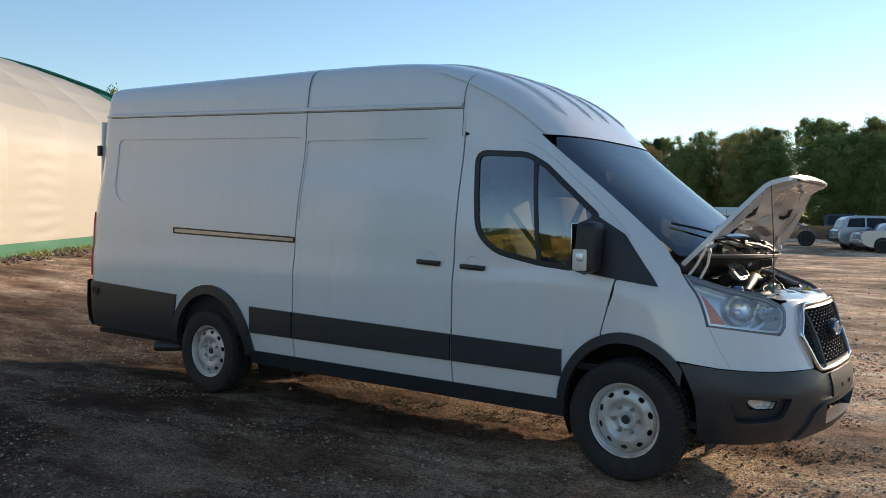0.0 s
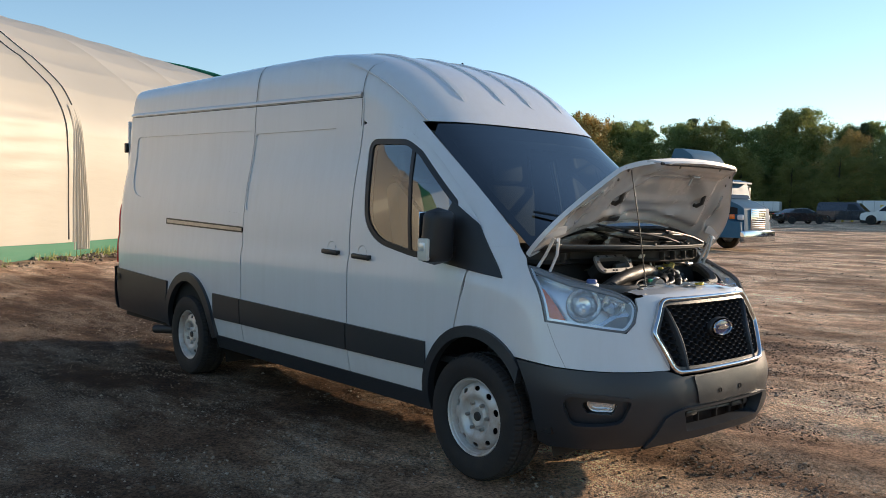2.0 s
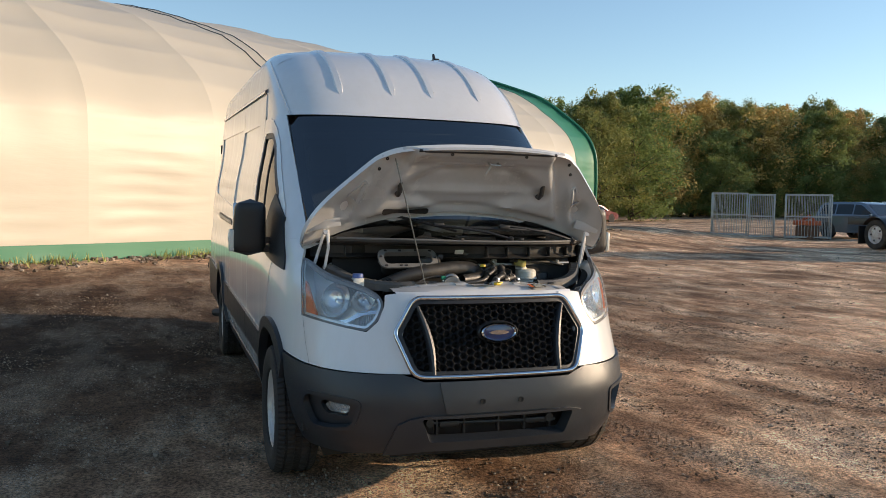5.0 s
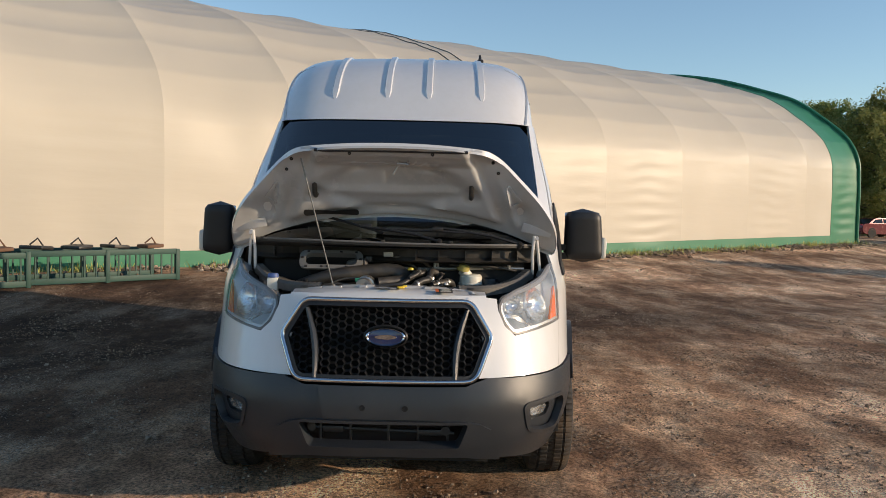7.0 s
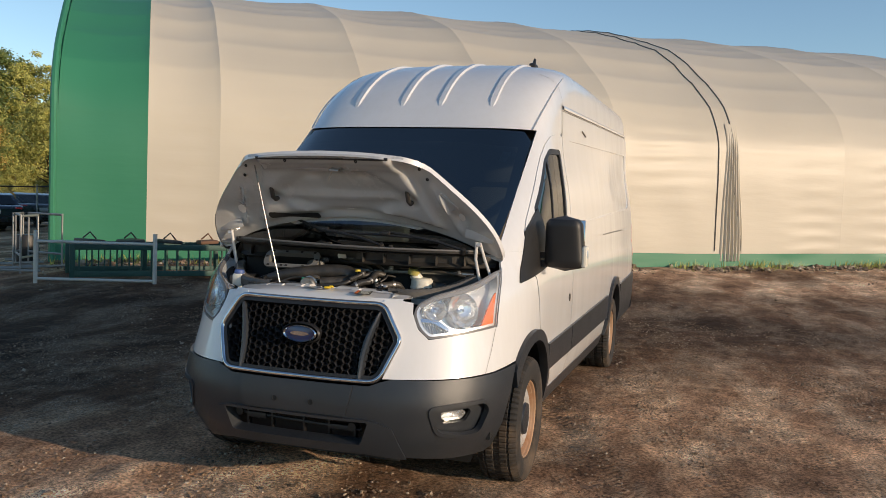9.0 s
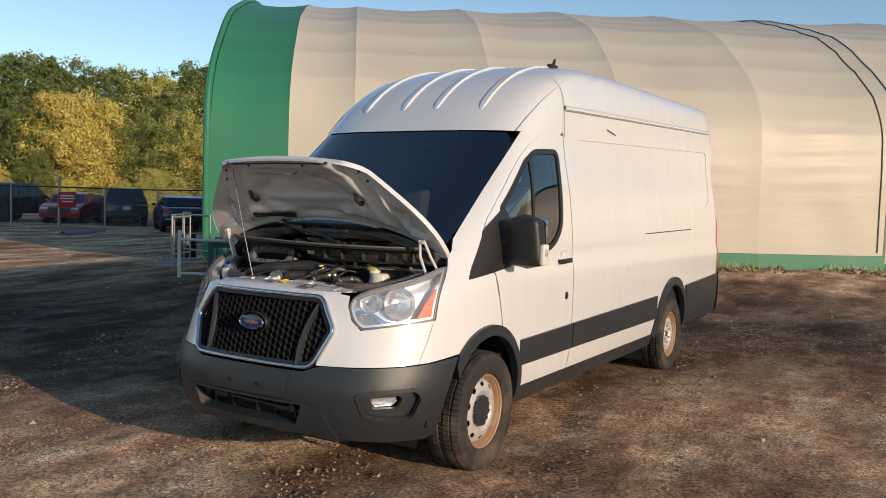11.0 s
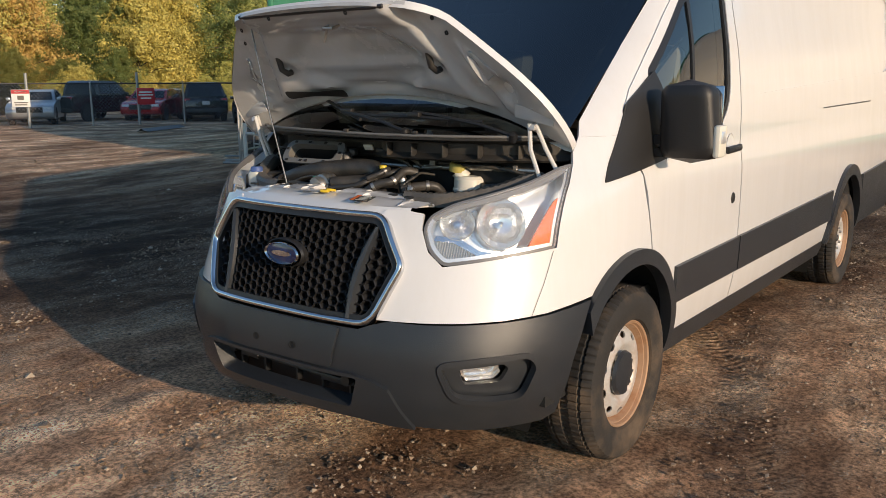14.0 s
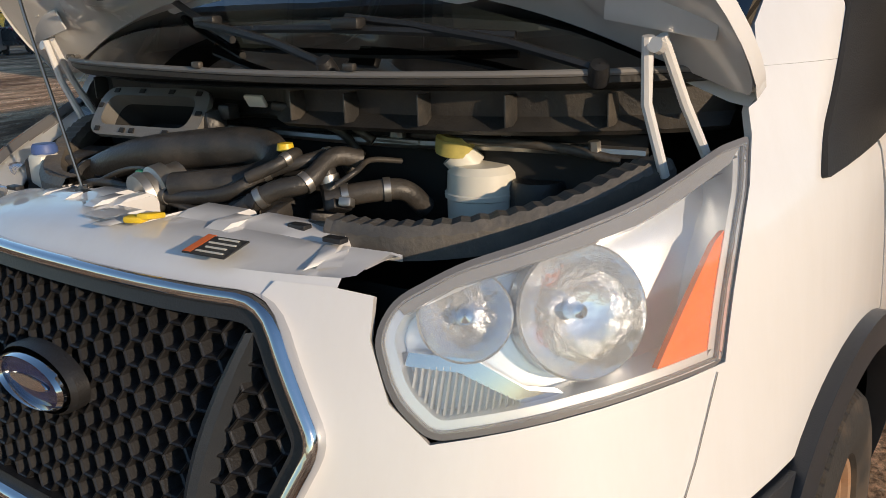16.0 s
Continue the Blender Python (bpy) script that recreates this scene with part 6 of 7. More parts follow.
lathe(bm, [(.001, -.03), (.043, -.03), (.046, -.015), (.041, -.012), (.041, .0), (.048, .005), (.048, .03), (.040, .034), (.040, .06)], 24, Matrix.Translation((.595, -.13, 1.090)) @ pose(0, 0, 0, 10, 0, 80))
part("hose_clamp", bm, METAL, bay, "ribbed metal clamp")
rnd = random.Random(77)
for i in range(26):
    x, y = rnd.uniform(.50, .61), rnd.uniform(-.42, .30)
    bm = bmesh.new()
    m = pose(0, 0, 0, rnd.uniform(-25, 25), rnd.uniform(-25, 25), rnd.uniform(0, 180))
    box(bm, (x, y, 1.055 + rnd.uniform(0, .045) * (1 if y > 0 else .6)), (rnd.uniform(.02, .045), rnd.uniform(.018, .03), rnd.uniform(.015, .03)), m, .004)
    part("wire_connector", bm, (ENGINE, BLACK, ENGINE, METAL)[i % 4], bay)
bm = bmesh.new()
box(bm, (.42, -.026, 1.242), (.008, .05, .026), pose(0, 0, 0, 0, 30, 0), .003)
part("pale_clip", bm, CREAM, bay)
bm = bmesh.new()
box(bm, (.405, -.19, 1.185), (.05, .12, .06), pose(0, 0, 0, 10, 0, -20), .02)
box(bm, (.40, -.13, 1.215), (.03, .035, .03), None, .006)
part("duct_elbow", bm, ENGINE, bay)
for i in range(5):
    bm = bmesh.new()
    lathe(bm, [(.030, -.008), (.042, -.004), (.042, .004), (.030, .008)], 18, Matrix.Translation((.53 - .004 * i, -.44 - .017 * i, 1.075 - .006 * i)) @ pose(0, 0, 0, 0, 0, 10))
    part("bellows_ring", bm, BLACK, bay)
for c, s, r in (((.58, -.08, 1.03), (.06, .09, .05), 12), ((.57, .10, 1.02), (.07, .08, .05), -20), ((.52, .20, 1.01), (.05, .12, .06), 10), ((.60, -.34, 1.03), (.05, .10, .05), 0), ((.45, .02, 1.03), (.10, .20, .10), 0), ((.42, -.15, 1.0), (.20, .40, .12), 0), ((.60, -.02, 1.045), (.03, .05, .03), 30)):
    bm = bmesh.new()
    box(bm, c, s, pose(0, 0, 0, 0, 0, r), .012)
    part("engine_block" if s[1] > .15 else "connector_box", bm, ENGINE, bay)
bm = bmesh.new()
box(bm, (.585, -.165, 1.118), (.02, .035, .02), None, .005)
part("green_clip", bm, mat("green_clip", (.05, .35, .18), .4), bay)
bm = bmesh.new()
lathe(bm, [(.001, .014), (.014, .012), (.016, 0)], 16, Matrix.Translation((.47, .095, 1.165)) @ pose(0, 0, 0, 90, 0, 0))
part("oil_filler_cap", bm, YELLOW, bay)
# brake fluid bottle
bm = bmesh.new()
mb = Matrix.Translation((.320, .415, 1.098)) @ pose(0, 0, 0, 90, 0, 0)
lathe(bm, [(.055, -.10), (.062, -.06), (.062, -.015), (.066, -.013), (.066, -.005), (.062, -.003), (.060, .03), (.050, .042), (.001, .045)], 24, mb)
bottle = part("brake_fluid_bottle", bm, CREAM, bay, "milky brake fluid bottle with a yellow cap")
bm = bmesh.new()
tube(bm, [(.322, .395, 1.130), (.336, .372, 1.160)], .030, 16)
part("bottle_neck", bm, CREAM, bottle)
bm = bmesh.new()
lathe(bm, [(.001, .034), (.028, .034), (.034, .028), (.034, 0), (.028, -.002)], 20, Matrix.Translation((.337, .370, 1.160)) @ pose(0, 0, 0, 78, 0, -30))
part("bottle_cap", bm, mat("worn_yellow_cap", (.42, .36, .10), .6, vary=.35, scale=60), bottle, "worn yellow cap")
bm = bmesh.new()
lathe(bm, [(.001, .012), (.045, .012), (.05, 0), (.05, -.05)], 20, Matrix.Translation((.300, .515, 1.105)) @ pose(0, 0, 0, 90, 0, 0))
part("filter_cap", bm, BLACK, bay)
# washer filler by the right wing
bm = bmesh.new()
box(bm, (.525, -.610, 1.045), (.062, .062, .15), None, .014)
part("washer_bottle", bm, CREAM, bay, "milky washer bottle")
bm = bmesh.new()
lathe(bm, [(.001, .020), (.024, .019), (.028, .010), (.028, 0), (.025, -.004)], 20, Matrix.Translation((.525, -.610, 1.120)) @ pose(0, 0, 0, 90, 0, 0))
part("washer_cap", bm, BLUE, bay, "blue washer cap")
bm = bmesh.new()
box(bm, (.45, -.62, 1.03), (.18, .14, .16), pose(0, 0, 0, 0, 0, 20), .015)
part("fuse_box", bm, ENGINE, bay)

# ---- trees ----
BARK = mat("bark", (0.085, 0.065, 0.05), 0.9, vary=0.3, scale=8, grain=0.6, grain_scale=40)
# leaf tones raised above real foliage, putting sunlight and haze into the colour
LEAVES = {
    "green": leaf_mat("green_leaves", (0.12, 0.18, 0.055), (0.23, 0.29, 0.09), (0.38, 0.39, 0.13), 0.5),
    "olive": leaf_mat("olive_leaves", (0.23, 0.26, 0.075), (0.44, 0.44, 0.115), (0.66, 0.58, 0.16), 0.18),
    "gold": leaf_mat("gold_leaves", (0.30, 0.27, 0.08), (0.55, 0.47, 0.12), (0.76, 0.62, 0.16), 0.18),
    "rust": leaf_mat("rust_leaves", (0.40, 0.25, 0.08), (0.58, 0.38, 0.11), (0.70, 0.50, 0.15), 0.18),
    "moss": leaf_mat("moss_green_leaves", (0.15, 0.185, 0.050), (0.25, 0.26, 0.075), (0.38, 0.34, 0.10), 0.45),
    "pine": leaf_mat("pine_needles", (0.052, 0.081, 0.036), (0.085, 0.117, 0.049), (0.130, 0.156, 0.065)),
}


def tree_model(seed, height, spread, leaf, n_leaf, size, low=0.25, conifer=False):
    """A trunk with limbs and a crown of leaf tufts; stands at the origin."""
    rnd = random.Random(seed)
    t = thing("tree", "", "tree")
    bm = bmesh.new()
    lean = Vector((rnd.uniform(-.04, .04), rnd.uniform(-.04, .04), 1))
    spine = [lean * (height * k / 8) + Vector((rnd.uniform(-.1, .1), rnd.uniform(-.1, .1), 0)) * (k > 0) for k in range(9)]
    tube(bm, spine, .022 * height, 8, False, .004 * height)
    tips = []
    n = 40 if not conifer else 44
    for i in range(n):
        u = low + (1 - low) * (i + rnd.random()) / n
        k = min(int(u * 8), 7)
        base = spine[k].lerp(spine[k + 1], u * 8 - k)
        a = i * 2.4 + rnd.uniform(-.5, .5)
        if conifer:
            reach = spread * (1.02 - u) * rnd.uniform(.7, 1.1)
            tip = base + Vector((math.cos(a) * reach, math.sin(a) * reach, -.1 * reach + .15))
        else:
            prof = math.sin(math.pi * min(1, (u - low) / (1 - low) * .72 + .22)) ** .7
            reach = spread * prof * rnd.uniform(.55, 1.15)
            tip = base + Vector((math.cos(a) * reach, math.sin(a) * reach, rnd.uniform(.1, .45) * reach + .2))
        tube(bm, [base, base.lerp(tip, .5) + Vector((0, 0, .08 * reach)), tip], .007 * height * (1.1 - u), 5, False, .02)
        tips.append((base, tip, reach))
    part("trunk", bm, BARK, t)
    per = n_leaf // len(tips)
    verts, faces = [], []
    for base, tip, reach in tips:
        subs = [(base.lerp(tip, rnd.uniform(.35, 1.12)) + Vector((rnd.gauss(0, .4), rnd.gauss(0, .4), rnd.gauss(0, .35))) * (.35 + reach * .35), (.30 + .55 * rnd.random()) * (.5 + reach * .30)) for _ in range(9)]
        for j in range(per):
            c, r = subs[j % 9]
            d = Vector((rnd.gauss(0, 1), rnd.gauss(0, 1), rnd.gauss(0, .8)))
            d.normalize()
            p = c + d * r * (rnd.random() ** .40) * rnd.uniform(.85, 1.2)
            if p.z < .1:
                p.z = rnd.uniform(.1, .6)
            nrm = (d * 1.3 + Vector((rnd.gauss(0, .4), rnd.gauss(0, .4), rnd.gauss(0, .4) + .25))).normalized()
            a = nrm.orthogonal().normalized()
            ang = rnd.random() * 6.28
            b = nrm.cross(a)
            a, b = a * math.cos(ang) + b * math.sin(ang), b * math.cos(ang) - a * math.sin(ang)
            s = size * rnd.uniform(.6, 1.3)
            k = len(verts)
            verts += [p - a * s, p + b * s * .55 + nrm * s * .15, p + a * s, p - b * s * .55 + nrm * s * .1]
            faces.append((k, k + 1, k + 2, k + 3))
    me = bpy.data.meshes.new("crown")
    me.from_pydata(verts, [], faces)
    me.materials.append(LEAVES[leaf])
    crown = new("crown", me)
    crown.parent = t
    return t


TREE_WORDS = {"green": "broad tree with dark green leaves at the lot's edge", "olive": "leafy tree turning olive yellow at the lot's edge", "gold": "autumn tree with golden yellow leaves", "rust": "autumn tree with rusty brown leaves", "moss": "leafy tree with dull moss green leaves", "pine": "tall dark green pine in the woods"}
MODELS = {}
for kind, defs in {"green": ((1, 12.5, 4.2, .04), (2, 13, 3.8, .05)), "olive": ((3, 10, 3.6, .03), (4, 11.5, 3.6, .04)), "moss": ((9, 10.5, 3.6, .04),), "gold": ((5, 8.0, 3.3, .02), (6, 8.5, 3.0, .03)), "rust": ((7, 8.5, 3.2, .03),), "pine": ((8, 13.5, 3.4, .12),)}.items():
    for seed, h, sp, low in defs:
        m = tree_model(seed, h, sp, kind, 24000 if kind in ("green", "pine") else 30000, .125 if kind == "green" else .10, low, kind == "pine")
        tagged(m, TREE_WORDS[kind], "tree", "woods round the lot")
        MODELS.setdefault(kind, []).append((m, h))
first_use = set()


def plant(kind, x, y, height, rnd):
    m, h = MODELS[kind][rnd.randrange(len(MODELS[kind]))]
    s = height / h
    place = pose(x, y, ground_z(x, y) - .15, 0, 0, rnd.uniform(0, 360)) @ Matrix.Diagonal((s * rnd.uniform(.9, 1.2), s * rnd.uniform(.9, 1.2), s, 1))
    if m.name not in first_use:
        first_use.add(m.name)
        m.matrix_basis = place
        return
    c = copy_thing(m, Matrix.Identity(4))
    c.matrix_basis = place


def tree_row(points, step, kinds, hmin, hmax, seed, jitter=1.5):
    rnd = random.Random(seed)
    P = [Vector((*p, 0)) for p in points]
    for a, b in zip(P, P[1:]):
        n = max(1, int((b - a).length / step))
        for i in range(n):
            q = a.lerp(b, (i + rnd.random() * .8) / n) + Vector((rnd.uniform(-jitter, jitter), rnd.uniform(-jitter, jitter), 0))
            plant(kinds[rnd.randrange(len(kinds))], q.x, q.y, rnd.uniform(hmin, hmax), rnd)


# woods beyond the truck yard
tree_row([(22, 107), (-10, 107), (-22, 113)], 3.3, ["green", "moss", "green"], 10.6, 13.4, 11, 2.2)
tree_row([(-21, 110), (-38, 116), (-57, 116), (-74, 96), (-81, 63), (-85, 41), (-92, 17)], 3.5, ["green", "green", "moss", "rust", "green", "moss"], 11.0, 13.8, 12, 2.2)
tree_row([(12, 117), (-42, 128), (-70, 111), (-89, 81), (-100, 54), (-114, 20)], 3.6, ["green", "moss", "pine", "green"], 13.0, 15.6, 13, 2.2)
tree_row([(-28, 107), (-56, 107), (-71, 88), (-79, 62), (-86, 40)], 3.9, ["moss", "green", "green", "moss"], 5.5, 10.0, 14, 2.0)
tree_row([(-61, 42), (-65, 32)], 3.4, ["green", "moss"], 9.6, 12, 15)
# autumn hedge and woods on the other side
tree_row([(-2, -62), (-18, -56), (-30, -50), (-40, -40), (-50, -28)], 1.9, ["gold", "rust", "olive", "moss", "olive", "green", "rust"], 5.2, 8.4, 16)
tree_row([(-6, -56), (-20, -51), (-31, -44), (-42, -33)], 1.4, ["olive", "moss", "gold", "olive", "green", "moss"], 1.8, 4.2, 17, 1.0)
tree_row([(-12, -66), (-25, -59), (-31, -56)], 2.4, ["olive", "gold", "olive", "rust"], 8.5, 10.2, 18)
tree_row([(-20, -80), (-40, -72), (-54, -62), (-68, -50), (-80, -30)], 3.0, ["green", "green", "olive"], 11.5, 14, 19)
for kind in MODELS:
    for m, h in MODELS[kind]:
        if m.name not in first_use:
            plant(kind, -90, -20, h, random.Random(1))

# ---- parked vehicles ----
CAR_GLASS = mat("dark_car_glass", (0.012, 0.015, 0.018), 0.08, vary=0.1, spec=0.35)
HEAD_LENS = mat("pale_lamp", (0.62, 0.64, 0.66), 0.15, coat=0.5)
PLATE = mat("plate_white", (0.6, 0.6, 0.58), 0.4)


def car_paint(name, c, rough=0.25, metal=0.3):
    return mat(name, c, rough, metal=metal, vary=0.06, coat=0.7, dirt=(.2, .17, .13), dirt_amount=.12)


PAINT = {"black": car_paint("black_car_paint", (.014, .014, .016)), "silver": car_paint("silver_car_paint", (.45, .47, .49), .3, .6), "white": car_paint("white_car_paint", (.75, .75, .74), .3, 0), "red": car_paint("red_car_paint", (.42, .015, .02)), "greyblue": car_paint("grey_blue_car_paint", (.085, .11, .15), .28, .5), "navy": car_paint("dark_navy_paint", (.018, .022, .035)), "maroon": car_paint("maroon_car_paint", (.12, .01, .02)), "truckblue": mat("dull_blue_truck_paint", (.038, .125, .205), .55, vary=.1, spec=.3, dirt=(.12, .12, .11), dirt_amount=.15)}

# side outlines (x forward, z up): lower body, glasshouse, side windows
CAR_KINDS = {
    "suv": dict(low=[(-2.30, .42), (-2.36, .62), (-2.33, .98), (-2.20, 1.06), (1.10, 1.08), (1.30, 1.06), (2.05, .98), (2.28, .86), (2.36, .62), (2.32, .36), (2.0, .28), (-2.0, .28)], top=[(-2.20, 1.04), (-2.02, 1.52), (-1.85, 1.66), (-1.4, 1.72), (.1, 1.72), (.45, 1.64), (1.22, 1.06)], win=[[(-1.95, 1.14), (-1.80, 1.56), (-1.1, 1.60), (-1.1, 1.14)], [(-1.02, 1.14), (-1.02, 1.60), (-.15, 1.60), (-.15, 1.14)], [(-.07, 1.14), (-.07, 1.60), (.28, 1.56), (.95, 1.12)]], wheels=(-1.40, 1.42), r=.36, w=.93),
    "sedan": dict(low=[(-2.30, .40), (-2.36, .60), (-2.32, .92), (-2.1, 1.0), (-1.5, 1.02), (1.0, .98), (1.9, .86), (2.25, .74), (2.36, .55), (2.3, .32), (2.0, .24), (-2.0, .24)], top=[(-1.75, .98), (-1.1, 1.36), (-.6, 1.44), (.15, 1.43), (.45, 1.36), (1.18, .96)], win=[[(-1.35, 1.06), (-1.0, 1.30), (-.35, 1.36), (-.35, 1.04)], [(-.27, 1.04), (-.27, 1.36), (.25, 1.33), (.88, 1.02)]], wheels=(-1.40, 1.40), r=.33, w=.90),
    "pickup": dict(low=[(-2.85, .50), (-2.92, .68), (-2.90, 1.10), (-2.80, 1.14), (-.95, 1.14), (-.85, 1.16), (1.35, 1.18), (2.4, 1.10), (2.68, 1.0), (2.78, .66), (2.72, .42), (2.3, .36), (-2.5, .40)], top=[(-.92, 1.14), (-.85, 1.70), (-.6, 1.82), (.6, 1.82), (.85, 1.76), (1.48, 1.16)], win=[[(-.72, 1.22), (-.66, 1.70), (.10, 1.70), (.10, 1.22)], [(.18, 1.22), (.18, 1.70), (.70, 1.68), (1.22, 1.22)]], wheels=(-1.75, 1.80), r=.40, w=.98),
    "van": dict(low=[(-2.75, .40), (-2.80, .60), (-2.78, 1.20), (1.75, 1.20), (1.95, 1.10), (2.55, .98), (2.72, .70), (2.70, .36), (2.3, .30), (-2.4, .30)], top=[(-2.78, 1.16), (-2.72, 1.95), (-2.55, 2.06), (.7, 2.06), (1.05, 1.98), (1.85, 1.14)], win=[[(.15, 1.28), (.15, 1.86), (.85, 1.84), (1.42, 1.26)]], wheels=(-1.75, 1.75), r=.36, w=.98),
}


def prism(outline, ws, z_lean=0.0, z0=0.0):
    """Side outline carried across the width, drawn in near the flanks."""
    bm = bmesh.new()
    cx = sum(p[0] for p in outline) / len(outline)
    cz = sum(p[1] for p in outline) / len(outline)
    rings = []
    for y, sc in ws:
        ring = []
        for x, z in outline:
            lean = z_lean * max(0, z - z0)
            yy = math.copysign(max(abs(y) - lean, 0), y)
            ring.append(bm.verts.new((cx + (x - cx) * sc, yy, cz + (z - cz) * (sc * .5 + .5))))
        rings.append(ring)
    n = len(outline)
    for a, b in zip(rings, rings[1:]):
        for i in range(n):
            bm.faces.new((a[i], a[(i + 1) % n], b[(i + 1) % n], b[i]))
    bm.faces.new(rings[0][::-1])
    bm.faces.new(rings[-1])
    bmesh.ops.recalc_face_normals(bm, faces=bm.faces)
    return bm


def road_wheel(parent, x, y, r, side):
    bm = bmesh.new()
    m = Matrix.Translation((x, y, r)) @ pose(0, 0, 0, 0, 0, 0 if side > 0 else 180)
    lathe(bm, [(r * .62, -.1), (r * .70, -.11), (r * .95, -.10), (r, -.07), (r, .07), (r * .95, .10), (r * .70, .11), (r * .62, .09)], 28, m)
    w = part("wheel", bm, RUBBER, parent)
    bm = bmesh.new()
    lathe(bm, [(r * .63, .095), (r * .58, .06), (r * .55, .03), (r * .3, .055), (r * .12, .07), (.001, .07)], 20, m)
    part("rim", bm, STEEL, w)
    bm = bmesh.new()
    # dark blocks on the closed rim paint the shade between spokes
    for i in range(5):
        t = i * math.tau / 5
        box(bm, m @ Vector((r * .42 * math.cos(t), .06, r * .42 * math.sin(t))), (r * .12, .01, r * .12))
    part("rim_gap", bm, DARK, w)


def parked_car(kind, paint, label, x, y, heading, rack=False):
    d = CAR_KINDS[kind]
    w = d["w"]
    c = thing("parked_" + kind, label, {"suv": "car", "sedan": "car", "pickup": "truck", "van": "van"}[kind], "vehicles parked round the lot", at=pose(x, y, ground_z(x, y), 0, 0, heading))
    low = round_poly(d["low"], .08, 3)
    body = part("body", prism(low, [(-w, .975), (-w + .05, .995), (-w + .12, 1), (w - .12, 1), (w - .05, .995), (w, .975)]), PAINT[paint], c)
    top = round_poly(d["top"] + [(d["top"][-1][0] - .1, d["top"][-1][1] - .1), (d["top"][0][0] + .1, d["top"][0][1] - .1)], .06, 3)
    part("cabin", prism(top, [(-w + .03, .985), (-w + .09, 1), (w - .09, 1), (w - .03, .985)], .30, d["top"][0][1]), PAINT[paint], c)
    z0 = d["top"][0][1]
    for k in (-1, 1):
        for win in d["win"]:
            surf = lambda a, b, k=k: (Vector((a, k * (w - .026 - .30 * max(0, b - z0)), b)), Vector((0, k, .3)).normalized())
            part("side_window", panel_bm(round_poly(win, .05), surf, (), .4, .004, .01), CAR_GLASS, c)
        for wx in d["wheels"]:
            road_wheel(c, wx, k * (w - .10), d["r"], k)
            bm = bmesh.new()
            # dark disc on the flank stands in for the wheel well's shade
            bmesh.ops.create_circle(bm, cap_ends=True, segments=24, radius=d["r"] * 1.14, matrix=Matrix.Translation((wx, k * (w + .004), d["r"] * 1.02)) @ pose(0, 0, 0, 90, 0, 0))
            bmesh.ops.translate(bm, verts=bm.verts, vec=(0, 0, 0))
            part("wheel_arch", bm, DARK, c, smooth=False)
        bm = bmesh.new()
        box(bm, (d["low"][2][0] + .05, k * (w - .16), z0 - .14), (.09, .24, .22), None, .02)
        part("tail_lamp", bm, RED, c, "red tail lamp")
        bm = bmesh.new()
        fx = max(p[0] for p in d["low"])
        box(bm, (fx - .13, k * (w - .24), z0 - .30), (.16, .34, .13), None, .03)
        part("headlamp", bm, HEAD_LENS, c)
        bm = bmesh.new()
        box(bm, (d["top"][-1][0] - .28, k * (w + .07), z0 + .07), (.09, .16, .12), None, .03)
        part("door_mirror", bm, PAINT[paint], c)
    for pa, pb in ((d["top"][-1], d["top"][-2]), (d["top"][0], d["top"][1])):
        a, b = Vector((pa[0], 0, pa[1])), Vector((pb[0], 0, pb[1]))
        up = Vector((b.x - a.x, 0, b.z - a.z))
        n = Vector((up.z, 0, -up.x)).normalized()
        if (n.x > 0) != (pa[0] > 0):
            n = -n
        q = []
        for t in (.10, .92):
            p = a + up * t + n * .012
            ww = w - .14 - .30 * max(0, p.z - z0)
            q.append([(p.x, y2, p.z) for y2 in (-ww, -ww * .3, ww * .3, ww)])
        part("windscreen", grid_bm(q), CAR_GLASS, c)
    bm = bmesh.new()
    box(bm, (d["low"][1][0] + .02, 0, z0 - .22), (.02, .32, .15), None, .004)
    part("number_plate", bm, PLATE, c)
    bm = bmesh.new()
    box(bm, (d["low"][1][0] + .01, 0, .50), (.10, w * 1.86, .18), None, .03)
    part("rear_bumper", bm, BLACK if kind != "sedan" else PAINT[paint], c)
    bm = bmesh.new()
    box(bm, (max(p[0] for p in d["low"]) - .02, 0, .62), (.05, w * 1.1, .22), None, .02)
    part("front_grille", bm, BLACK, c)
    return c


# beyond the truck yard
parked_car("pickup", "black", "black pickup truck parked on the dirt lot", -7.6, 45.6, 12)
parked_car("suv", "silver", "silver white suv parked beside a pale sedan", -4.8, 41.2, 25)
parked_car("sedan", "silver", "pale silver sedan parked at the lot's edge", -3.4, 38.9, 25)
parked_car("van", "navy", "dark blue cargo van parked in a row", -33.5, 81.3, 8)
parked_car("pickup", "white", "white pickup truck parked in a row", -27.0, 76.0, 190)
parked_car("suv", "red", "red small car parked in a row", -22.9, 72.1, 60)
parked_car("suv", "black", "black suv parked in a row", -19.5, 69.2, 25)
parked_car("sedan", "silver", "silver sedan parked at the row's end", -15.1, 64.6, 20)
parked_car("sedan", "black", "dark sedan parked behind the raised hood", -33.8, 71.9, 60)
parked_car("sedan", "white", "white sedan parked in a row", -38.7, 83.0, 20)
parked_car("suv", "greyblue", "grey-blue suv parked behind the semi tractor", -25.7, 29.6, 6)
parked_car("sedan", "maroon", "dark red car parked past the shelter", -57.0, 32.5, 110)
# along the autumn hedge
parked_car("suv", "black", "black suv parked tail to the lot", -21.5, -30.3, 238)
parked_car("pickup", "black", "black pickup truck behind the fence", -18.9, -35.0, 205)
parked_car("sedan", "red", "bright red car behind the red sign", -21.0, -33.2, 40)
